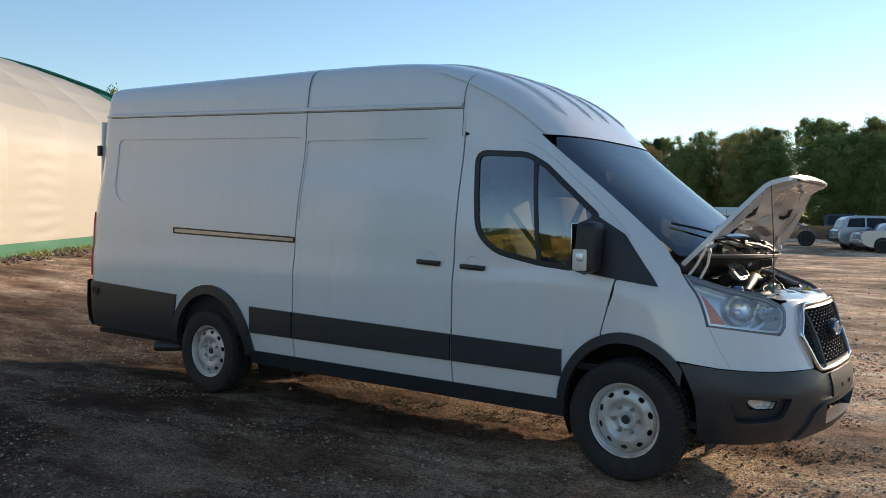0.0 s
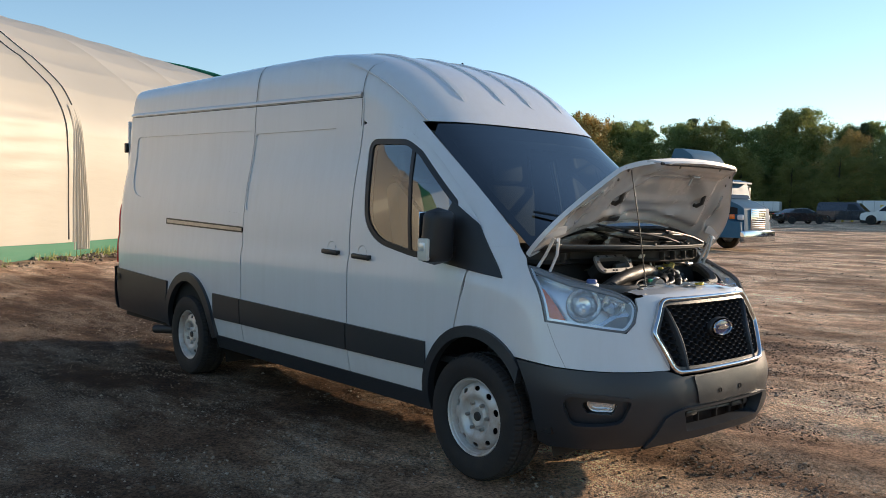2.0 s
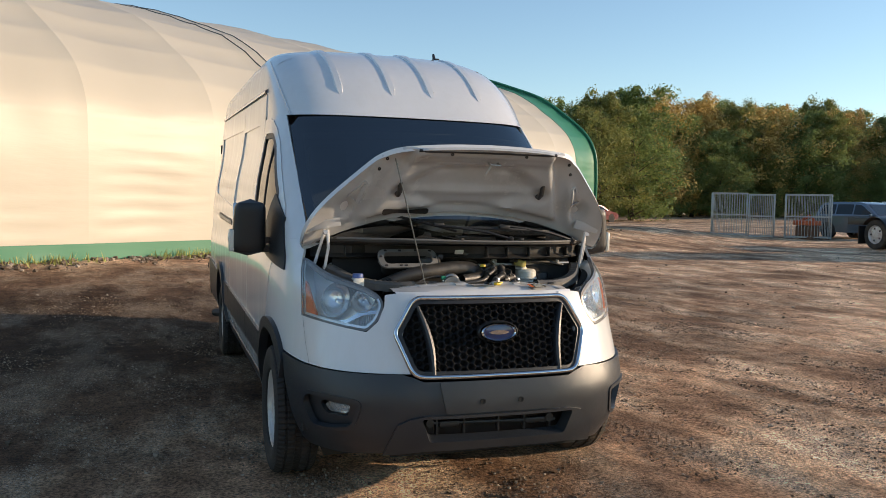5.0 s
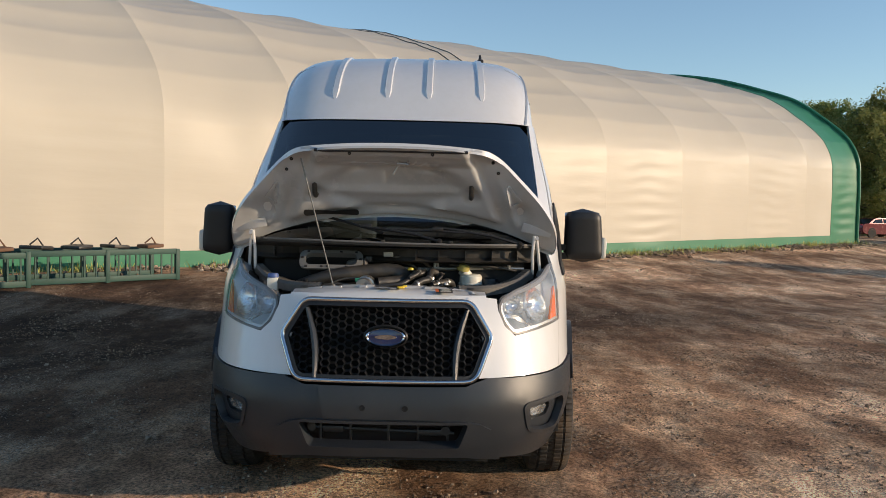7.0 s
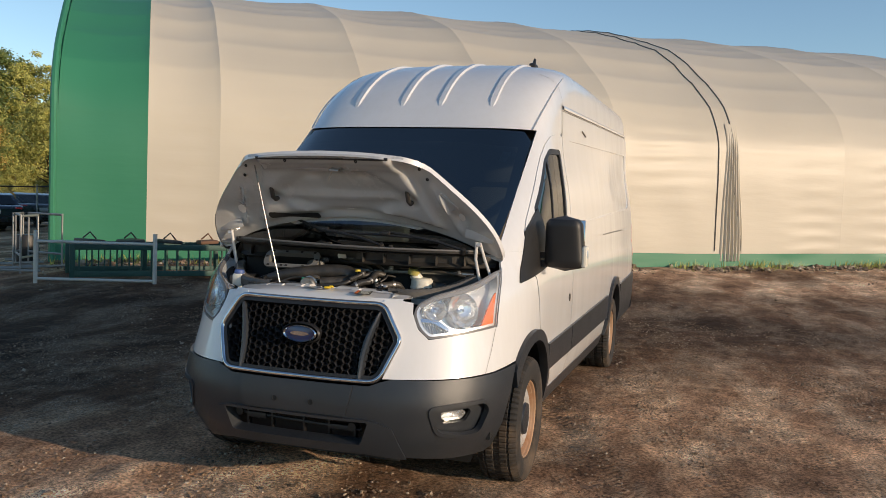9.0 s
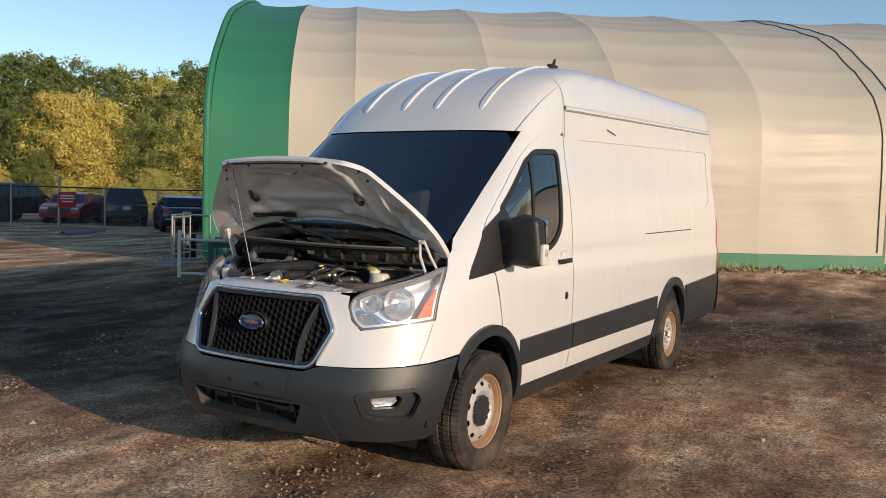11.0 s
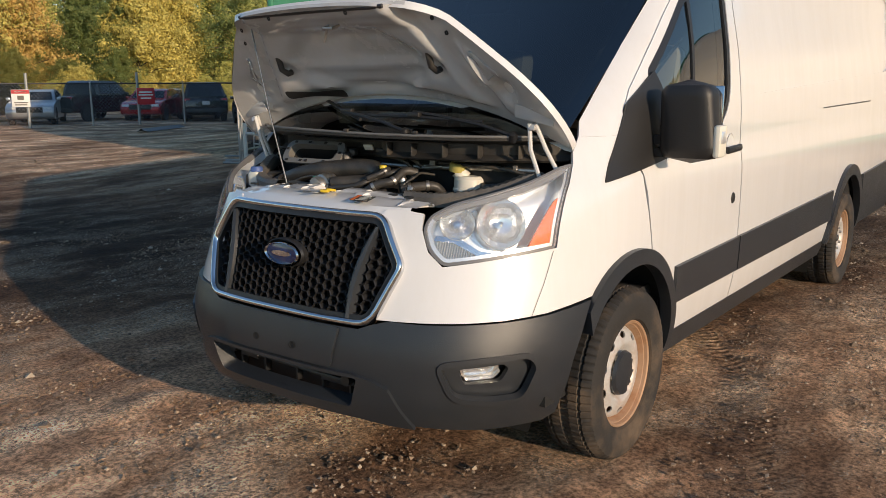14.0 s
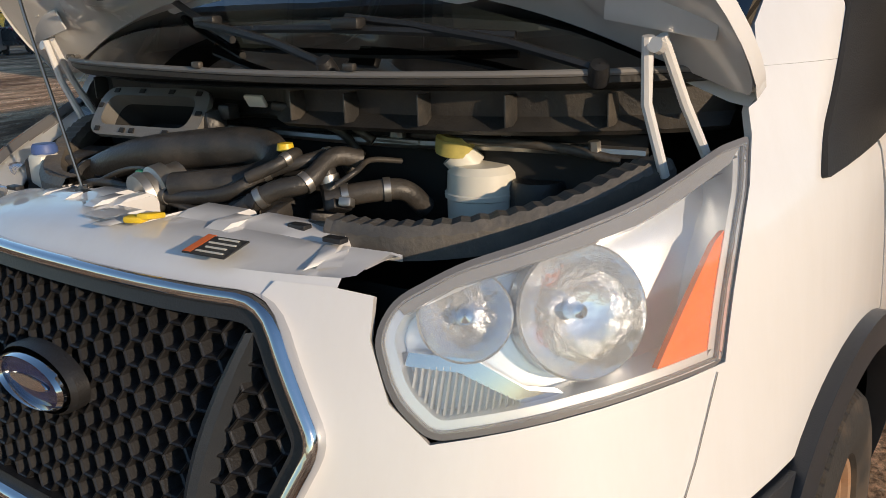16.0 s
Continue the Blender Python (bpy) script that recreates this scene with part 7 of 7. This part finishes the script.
parked_car("sedan", "black", "dark sedan parked beside the suv", -24.2, -33.6, 55)
parked_car("sedan", "navy", "dark blue sedan parked by the shelter's end", -19.7, -24.2, 235)
parked_car("sedan", "silver", "silver grey sedan behind the chain-link gate", -15.6, -33.8, 55)
parked_car("suv", "navy", "dark suv behind the chain-link gate", -15.2, -37.6, 40)
parked_car("sedan", "white", "white car parked under the trees", -24.5, -37.2, 215)
parked_car("sedan", "black", "black sedan parked near the hedge", -24.0, -26.5, 240)


# semi tractor without its trailer
def semi():
    t = thing("semi_tractor", "dull blue semi tractor unit without trailer on the lot", "truck", at=pose(-13.45, 23.7, 0.21, 0, 0, 2) @ Matrix.Diagonal((.94, 1.0, 1.03, 1)))
    paint = PAINT["truckblue"]
    W = 1.10
    cab = [(-2.15, .95), (-2.15, 2.46), (-1.9, 2.52), (.45, 2.50), (.68, 2.42), (.86, 1.80), (.86, .95)]
    part("cab", prism(round_poly(cab, .06), [(-W, .985), (-W + .08, 1), (W - .08, 1), (W, .985)]), paint, t)
    nose = [(.80, .90), (.80, 1.82), (1.1, 1.74), (1.55, 1.56), (1.72, 1.46), (1.75, .62), (1.2, .60)]
    part("nose", prism(round_poly(nose, .05), [(-.92, .96), (-.80, 1), (.80, 1), (.92, .96)]), paint, t)
    fair = [(-1.45, 2.46), (-1.38, 3.30), (-1.25, 3.60), (-.85, 3.58), (-.45, 3.36), (-.10, 2.95), (.0, 2.50)]
    part("roof_fairing", prism(fair, [(-W + .05, .92), (-W + .22, 1), (W - .22, 1), (W - .05, .92)]), paint, t, "curved blue roof fairing")
    part("sun_visor", prism([(.42, 2.50), (.92, 2.40), (.94, 2.34), (.5, 2.42)], [(-W + .1, 1), (W - .1, 1)]), paint, t)
    for k in (-1, 1):
        fender = [(x, z) for x, z in [(-.85, .62), (-.80, .98), (-.55, 1.20), (-.1, 1.32), (.4, 1.30), (.8, 1.12), (1.3, 1.05), (1.68, 1.0), (1.72, .46), (.75, .46)]] + [(.58 * math.cos(a), .52 + .60 * math.sin(a)) for a in np.linspace(.0, math.pi, 12)]
        part("fender", prism(fender, [(k * .86, 1), (k * 1.10, 1), (k * 1.14, .97)]), paint, t)
        surf = lambda a, b, k=k: (Vector((a, k * 1.102, b)), Vector((0, k, 0)))
        part("side_window", panel_bm(round_poly([(-.72, 1.76), (-.72, 2.30), (.10, 2.30), (.44, 1.72)], .06), surf, (), .3, .006, .01), CAR_GLASS, t)
        part("door_seam", panel_bm([(-1.42, 1.0), (-1.42, 2.4), (-1.40, 2.4), (-1.40, 1.0)], surf, (), .4, .004, .002), STRAP, t)
        for i in range(3):
            part("fleet_mark", panel_bm([(-.02 + .10 * i + .16, 1.52), (.05 + .10 * i + .16, 1.52), (.05 + .10 * i + .16, 1.64), (-.02 + .10 * i + .16, 1.64)], surf, (), .4, .006, .002), PLATE, t)
        part("nose_vent", panel_bm(round_poly([(.95, 1.28), (1.45, 1.26), (1.45, 1.48), (.95, 1.56)], .03), lambda a, b, k=k: (Vector((a, k * .925, b)), Vector((0, k, 0))), (), .3, .006, .004), DARK, t)
        bm = bmesh.new()
        tube(bm, [(.55, k * 1.12, 2.28), (.62, k * 1.42, 2.28), (.62, k * 1.42, 1.72), (.55, k * 1.12, 1.72)], .018, 6)
        mir = part("mirror_bracket", bm, METAL, t)
        bm = bmesh.new()
        box(bm, (.58, k * 1.40, 2.0), (.10, .20, .50), None, .03)
        part("mirror_head", bm, BLACK, mir)
        bm = bmesh.new()
        tube(bm, [(-2.0, k * .95, .62), (-.70, k * .95, .62)], .28, 18)
        part("fuel_tank", bm, METAL, t, "bright metal fuel tank")
        bm = bmesh.new()
        for z in (.40, .72):
            box(bm, (-1.4, k * 1.16, z), (1.5, .14, .04), None, .01)
        part("step", bm, METAL, t)
        bm = bmesh.new()
        box(bm, (-2.75, k * .92, .62), (1.0, .30, .50), None, .04)
        part("side_skirt_box", bm, paint, t)
        bm = bmesh.new()
        box(bm, (1.60, k * .86, 1.16), (.22, .40, .20), None, .06)
        part("headlamp", bm, HEAD_LENS, t)
        bm = bmesh.new()
        box(bm, (1.34, k * 1.10, 1.18), (.20, .10, .16), None, .03)
        part("turn_lamp", bm, ORANGE, t)
        road_wheel(t, 0, k * .98, .52, k)
        for wx in (-3.9, -5.25):
            for yy in (.62, 1.02):
                road_wheel(t, wx, k * yy, .51, k)
            bm = bmesh.new()
            rows = [[(wx + .60 * math.cos(a), k * y, .52 + .60 * math.sin(a)) for y in (.60, 1.18)] for a in np.linspace(.5, 2.6, 12)]
            part("mud_guard", grid_bm(rows), BLACK, t)
        bm = bmesh.new()
        box(bm, (-4.6, k * .42, .95), (5.2, .10, .26), None, .01)
        part("frame_rail", bm, BLACK, t)
        bm = bmesh.new()
        box(bm, (-5.98, k * .85, .48), (.04, .6, .62))
        part("mud_flap", bm, BLACK, t)
    q = [[(.88 - .26 * u, y * (1 - .06 * u), 1.82 + .54 * u) for y in (-.98, -.5, .5, .98)] for u in (0, 1)]
    part("windscreen", grid_bm(q), CAR_GLASS, t)
    bm = bmesh.new()
    box(bm, (1.76, 0, 1.10), (.05, 1.05, .72), None, .02)
    gr = part("grille", bm, CHROME, t, "bright grille")
    for i in range(9):
        bm = bmesh.new()
        box(bm, (1.79, 0, .80 + i * .075), (.02, .98, .03), None, .004)
        part("grille_bar", bm, METAL, gr)
    bm = bmesh.new()
    box(bm, (1.78, 0, .50), (.22, 2.26, .42), None, .05)
    part("front_bumper", bm, CHROME, t, "dusty chrome bumper")
    bm = bmesh.new()
    box(bm, (-4.55, 0, 1.16), (.95, .90, .09), pose(0, 0, 0, 0, 6, 0), .03)
    box(bm, (-5.3, 0, 1.05), (.8, .7, .10), None, .03)
    part("fifth_wheel", bm, mat("rusty_steel", (.16, .08, .045), .8, metal=.3, vary=.3), t)
    bm = bmesh.new()
    tube(bm, [(-2.3, .9, .9), (-2.3, .9, 2.6), (-2.36, .9, 2.85)], .06, 10)
    part("exhaust_stack", bm, CHROME, t)
    return t


semi()

# ---- yard things ----
GALV = mat("galvanised_steel", (0.36, 0.37, 0.37), 0.45, metal=0.6, vary=0.15)
RUST = mat("rusty_frame", (0.16, 0.085, 0.05), 0.8, vary=0.3)
DKGREEN = mat("dark_green_paint", (0.02, 0.07, 0.055), 0.6, vary=0.2)
CONTAINER = mat("white_trailer_skin", (0.66, 0.67, 0.67), 0.5, vary=0.05)


def cage(x, y, rot, w, d, h, material, label, bars=14, name="metal_cage"):
    c = thing(name, label, "cage", "wire cages", at=pose(x, y, ground_z(x, y), 0, 0, rot))
    for a in (-1, 1):
        for b in (-1, 1):
            bm = bmesh.new()
            box(bm, (a * w / 2, b * d / 2, h / 2), (.06, .06, h), None, .006)
            part("post", bm, material, c)
    for z in (.10, h * .5, h - .03):
        bm = bmesh.new()
        for b in (-1, 1):
            box(bm, (0, b * d / 2, z), (w, .05, .06))
        for a in (-1, 1):
            box(bm, (a * w / 2, 0, z), (.05, d, .06))
        part("rail_ring", bm, material, c)
    for b in (-1, 1):
        for i in range(1, bars):
            bm = bmesh.new()
            xx = -w / 2 + w * i / bars
            box(bm, (xx, b * d / 2, h / 2), (.022, .022, h - .1))
            part("bar", bm, material, c)
    return c


def low_rack(x, y, rot):
    """Low open pallet rack by the shelter's skirt."""
    c = thing("steel_pallet_rack", "low dark green steel rack frame lying by the shelter", "rack", "racks by the shelter", at=pose(x, y, ground_z(x, y), 0, 0, rot))
    for a in (-1, 0, 1):
        for b in (-1, 1):
            bm = bmesh.new()
            box(bm, (a * 1.2, b * .45, .26), (.07, .07, .52), None, .006)
            part("post", bm, DKGREEN, c)
    for b in (-1, 1):
        for z in (.06, .48):
            bm = bmesh.new()
            box(bm, (0, b * .45, z), (2.4, .05, .09), None, .006)
            part("rail", bm, DKGREEN, c)
        for i in range(13):
            bm = bmesh.new()
            box(bm, (-1.1 + i * .183, b * .45, .27), (.022, .022, .42))
            part("bar", bm, DKGREEN, c)
    for i in range(4):
        bm = bmesh.new()
        box(bm, (-.95 + i * .62, 0, .555), (.30, .4, .06), pose(0, 0, 0, 0, 4 * (-1) ** i, 11 * i), .02)
        tube(bm, [(-1.05 + i * .62, 0, .58), (-.95 + i * .62, .05, .70), (-.85 + i * .62, 0, .60)], .014, 6)
        part("strap_coil", bm, ENGINE if i % 4 else RUST, c)
    return c


for x, y in ((-8.7, -5.35), (-6.95, -7.0)):
    low_rack(x, y, -43.7)
gate = thing("steel_gate_frame", "pale galvanised gate frame standing before the low racks", "gate", at=pose(-6.15, -6.27, ground_z(-6.15, -6.27), 0, 0, -65))
for name, pts, r in (("post", [(0, 0, -.02), (0, 0, .78)], .032), ("post", [(1.75, 0, -.02), (1.75, 0, .78)], .032), ("top_rail", [(0, 0, .62), (1.75, 0, .62)], .024), ("bottom_rail", [(0, 0, .05), (1.75, 0, .05)], .024)):
    bm = bmesh.new()
    tube(bm, pts, r, 10)
    part(name, bm, mat("pale_galvanised", (.55, .54, .50), .5, metal=.3, vary=.15), gate)
# cages near the woods
rot = math.degrees(math.atan2(1.0, .82))
for x, y, w in ((-28.4, 24.0, 1.55), (-27.5, 25.1, 1.1), (-26.2, 26.6, 1.9)):
    cage(x, y, rot, w, 1.1, 2.05, GALV, "tall galvanised wire cage standing on the lot")
heap = thing("orange_machine", "orange painted machine part heaped in a cage", "machine part", at=pose(-26.2, 26.6, ground_z(-26.2, 26.6) + .62))
bm = bmesh.new()
box(bm, (0, 0, .12), (1.1, .6, .22), pose(0, 0, 0, 0, 0, 10), .04)
tube(bm, [(-.4, 0, .2), (0, .1, .45), (.4, 0, .25)], .07, 8)
part("casting", bm, mat("orange_red_paint", (.55, .12, .04), .6), heap)
bm = bmesh.new()
box(bm, (0, 0, -.55), (1.2, .8, .10), None, .02)
box(bm, (0, 0, -.25), (1.0, .5, .5), None, .05)
part("stand", bm, RUST, heap)
PIPE = mat("dull_pipe", (.30, .30, .29), .5, metal=.5, vary=.2)
# carts by the shelter's near end
for x, y, r in ((-7.37, -10.17, 35), (-6.75, -9.55, 50), (-6.45, -9.0, 28), (-7.05, -9.25, 80)):
    c = thing("metal_tube_frame", "upright bare steel tube frame by the shelter's end", "frame", "tube frames", at=pose(x, y, ground_z(x, y), 0, 0, r))
    for a in (-.45, .45):
        bm = bmesh.new()
        tube(bm, [(a, 0, 0), (a, 0, .95)], .015, 8)
        part("post", bm, PIPE, c)
        bm = bmesh.new()
        tube(bm, [(a, -.3, .05), (a, .3, .05)], .022, 8)
        part("foot", bm, PIPE, c)
    for z in (.25, .93):
        bm = bmesh.new()
        tube(bm, [(-.45, 0, z), (.45, 0, z)], .020, 8)
        part("rail", bm, PIPE, c)
bin_ = thing("black_debris", "black plastic bumper cover lying on the dirt", "debris", at=pose(-14.8, -23.9, ground_z(-14.8, -23.9), 0, 0, 32) @ Matrix.Diagonal((1.1, 1, .5, 1)))
bm = bmesh.new()
rows = [[(x, -.25 + .15 * (x / 1.3) ** 2, .04), (x, -.12 + .15 * (x / 1.3) ** 2, .20), (x, .1, .26), (x, .34, .06)] for x in np.linspace(-1.5, 1.5, 11)]
part("cover", grid_bm(rows), BLACK, bin_)
tyre_pile = thing("black_barrel", "black plastic drum lying by the cart frames", "barrel", at=pose(-7.75, -10.35, ground_z(-7.75, -10.35) + .22, 90, 0, 40) @ Matrix.Scale(.72, 4))
bm = bmesh.new()
lathe(bm, [(.001, -.42), (.27, -.42), (.29, -.38), (.29, -.1), (.31, -.08), (.31, .08), (.29, .1), (.29, .38), (.27, .42), (.001, .42)], 24)
part("drum", bm, BLACK, tyre_pile)

# chain-link fence with its gate posts and signs
fence = thing("chain_link_fence", "galvanised chain-link fence with dark top rail", "fence")
line = [(-6.5, -31.8), (-10.0, -30.6), (-13.0, -29.45), (-15.3, -29.0), (-17.0, -28.4), (-18.6, -27.6), (-20.2, -26.2), (-22.5, -24.5), (-24.5, -22.8)]
for i, (x, y) in enumerate(line):
    bm = bmesh.new()
    h = {2: 2.05, 4: 2.1}.get(i, 1.75)
    tube(bm, [(x, y, ground_z(x, y) - .1), (x, y, ground_z(x, y) + h)], .035 if i not in (2, 4) else .055, 8)
    part("post", bm, GALV, fence)
for (x0, y0), (x1, y1) in zip(line, line[1:]):
    bm = bmesh.new()
    tube(bm, [(x0, y0, ground_z(x0, y0) + 1.66), (x1, y1, ground_z(x1, y1) + 1.66)], .030, 6)
    part("top_rail", bm, BLACK, fence)
    bm = bmesh.new()
    L = math.hypot(x1 - x0, y1 - y0)
    n = int(L / .14)
    d = Vector((x1 - x0, y1 - y0, 0)) / L
    o = Vector((x0, y0, ground_z(x0, y0)))
    for j in range(-11, n):
        for s in (1, -1):
            a, b = j * .14, j * .14 + 1.6
            za, zb = (.05, 1.65) if s > 0 else (1.65, .05)
            lo, hi = max(a, 0), min(b, L)
            if hi - lo < .1:
                continue
            f = lambda u: za + (zb - za) * (u - a) / (b - a)
            tube(bm, [o + d * lo + Vector((0, 0, f(lo))), o + d * hi + Vector((0, 0, f(hi)))], .0035, 3, False)
    tagged(part("mesh", bm, GALV, fence), kind="stuff")


def sign(x, y, z, w, h, rot, face, label, bars):
    s = thing("fence_sign", label, "sign", at=pose(x, y, z, 0, 0, rot))
    bm = bmesh.new()
    box(bm, (0, 0, 0), (w, .02, h), None, .004)
    part("plate", bm, face, s)
    for bx, bz, bw, bh, m in bars:
        bm = bmesh.new()
        box(bm, (bx, .014, bz), (bw, .008, bh))
        part("writing_bar", bm, m, s)


SIGN_RED, SIGN_WHITE = mat("sign_red", (.45, .02, .03), .5), mat("sign_white", (.7, .7, .68), .5)
sign(-12.75, -29.45, 1.12, .62, .64, -28, SIGN_WHITE, "white sign with red head and grey bars on the fence", [(0, .24, .60, .14, SIGN_RED), (0, .24, .40, .04, SIGN_WHITE), (0, .02, .22, .16, STRAP), (0, -.16, .46, .04, STRAP), (0, -.24, .40, .04, STRAP)])
sign(-17.2, -28.15, 1.15, .68, .66, -32, SIGN_RED, "red sign with pale bars on the fence", [(0, .16, .5, .06, SIGN_WHITE), (0, .05, .56, .05, SIGN_WHITE), (0, -.08, .40, .05, SIGN_WHITE)])


# white trailers far off
def trailer(x, y, rot, L, h, z0, label):
    t = thing("box_trailer", label, "trailer", "far trailers", at=pose(x, y, ground_z(x, y), 0, 0, rot))
    bm = bmesh.new()
    box(bm, (0, 0, z0 + h / 2), (L, 2.4, h), None, .05)
    part("box", bm, CONTAINER, t)
    for i in range(int(L / 1.2)):
        for k in (-1, 1):
            bm = bmesh.new()
            box(bm, (-L / 2 + .6 + i * 1.2, k * 1.205, z0 + h / 2), (.05, .02, h - .2))
            part("side_post", bm, GALV, t)
    for wx in (-L * .33, -L * .33 + 1.2, L * .3):
        for k in (-1, 1):
            road_wheel(t, wx, k * 1.05, .48, k)
    bm = bmesh.new()
    box(bm, (0, 0, z0 - .15), (L * .95, 1.0, .2))
    part("chassis", bm, BLACK, t)
    return t


trailer(-31.5, 95.4, 15, 13, 1.35, .95, "long white trailer parked far across the lot")
trailer(-56.0, 99.4, 20, 11, 1.3, .95, "white trailer parked near the woods")
trailer(-38.8, 49.0, 40, 6.5, .95, .85, "low white trailer behind the semi tractor")
trailer(-25.0, 83.0, 8, 4.5, 1.7, .85, "small white box truck body")
for x, y in ((-36.3, 86.6), (-32.0, 88.0)):
    b = thing("yellow_skid", "yellow painted steel skid on parked load", "skid", "yellow skids", at=pose(x, y, ground_z(x, y), 0, 0, 15))
    bm = bmesh.new()
    box(bm, (0, 0, 1.75), (1.9, 1.2, .14), None, .02)
    box(bm, (0, 0, 1.35), (1.9, 1.2, .14), None, .02)
    part("deck", bm, YELLOW, b)
    for a in (-.9, 0, .9):
        bm = bmesh.new()
        box(bm, (a, 0, .85), (.12, 1.2, 1.9), None, .01)
        part("leg", bm, YELLOW, b)

# ---- loose gravel near the van ----
def gravel(count, seed, lo, hi, place, name, label, shade):
    rnd = random.Random(seed)
    base = [Vector(v) for v in ((1, 0, 0), (-1, 0, 0), (0, 1, 0), (0, -1, 0), (0, 0, 1), (0, 0, -1))]
    tri = ((0, 2, 4), (2, 1, 4), (1, 3, 4), (3, 0, 4), (2, 0, 5), (1, 2, 5), (3, 1, 5), (0, 3, 5))
    verts, faces = [], []
    while len(faces) < count * 8:
        x, y = place(rnd)
        u, v = x * TRACK.y - y * TRACK.x, x * TRACK.x + y * TRACK.y
        dens = 1.3 * noise.noise((u * 1.5, v * .6, 4)) + .6 * noise.noise((x * 2.5, y * 2.5, 8))
        if dens < rnd.uniform(-.35, .6):
            continue
        s = lo + (hi - lo) * rnd.random() ** 4
        q = Euler((rnd.random() * 6, rnd.random() * 6, rnd.random() * 6)).to_matrix()
        z = ground_z(x, y) + .030 * noise.noise((x * .45, y * .45, 0)) + .014 * noise.noise((x * 2.3, y * 2.3, 3)) + .010 * noise.noise((x * 7, y * 7, 5)) + s * .25
        k = len(verts)
        sc = Vector((s * rnd.uniform(.7, 1.3), s * rnd.uniform(.6, 1.1), s * rnd.uniform(.45, .8)))
        for v in base:
            w = q @ v
            verts.append((x + w.x * sc.x, y + w.y * sc.y, z + w.z * sc.z))
        faces += [(k + a, k + b, k + c) for a, b, c in tri]
    me = bpy.data.meshes.new(name)
    me.from_pydata(verts, [], faces)
    me.materials.append(shade)
    return tagged(new(name, me), label, "gravel", kind="stuff")


def stone_mat(name, dark, mean, pale):
    m, nt, b = nodes_of(name)
    N, K = nt.nodes.new, nt.links.new
    geo, ramp = N("ShaderNodeNewGeometry"), N("ShaderNodeValToRGB")
    e = ramp.color_ramp.elements
    e[0].color, e[1].color = (*dark, 1), (*pale, 1)
    mid = e.new(.7)
    mid.color = (*mean, 1)
    K(geo.outputs["Random Per Island"], ramp.inputs["Fac"])
    K(ramp.outputs["Color"], b.inputs["Base Color"])
    b.inputs["Roughness"].default_value = .9
    return m


STONE = stone_mat("gravel_stone", (.10, .070, .046), (.23, .168, .115), (.47, .39, .30))
CRUMB = stone_mat("dirt_crumb", (.11, .072, .045), (.25, .170, .110), (.48, .385, .285))


def near_spot(r):
    while True:
        x, y = r.uniform(-8, 5.2), r.uniform(-6, 6)
        if not (abs(abs(y) - .87) < .16 and (abs(x) < .2 or abs(x + 3.75) < .2)):
            return x, y


gravel(95000, 3, .004, .016, near_spot, "gravel", "loose grey and brown gravel and crumbs of dirt", CRUMB)
gravel(5000, 5, .012, .035, lambda r: (r.uniform(-28, 6), r.uniform(-16, 20)), "stones", "scattered small stones across the dirt lot", STONE)
# dirt and stones banked along the shelter's skirt, with sparse weeds
def bank_spot(r):
    p = WALL_A + WALL_D * r.uniform(-10, 23) - WALL_N * abs(r.gauss(.1, .5))
    return p.x, p.y


gravel(5000, 7, .02, .10, bank_spot, "bank_stones", "clods and stones banked along the shelter skirt", STONE)
rnd = random.Random(9)
verts, faces = [], []
for _ in range(6000):
    s = rnd.uniform(-10, 23)
    if noise.noise((s * .6, 0, 0)) < rnd.uniform(-.3, .6):
        continue
    p = WALL_A + WALL_D * s - WALL_N * abs(rnd.gauss(.25, .3))
    h, a = rnd.uniform(.04, .22), rnd.random() * 6.28
    z = ground_z(p.x, p.y)
    k = len(verts)
    dx, dy = math.cos(a) * .012, math.sin(a) * .012
    ox, oy = rnd.gauss(0, .06), rnd.gauss(0, .06)
    verts += [(p.x - dx, p.y - dy, z), (p.x + dx, p.y + dy, z), (p.x + ox, p.y + oy, z + h)]
    faces.append((k, k + 1, k + 2))
me = bpy.data.meshes.new("weeds")
me.from_pydata(verts, [], faces)
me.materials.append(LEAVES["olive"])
tagged(new("weeds", me), "sparse yellow-green weeds along the shelter skirt", "grass", kind="stuff")
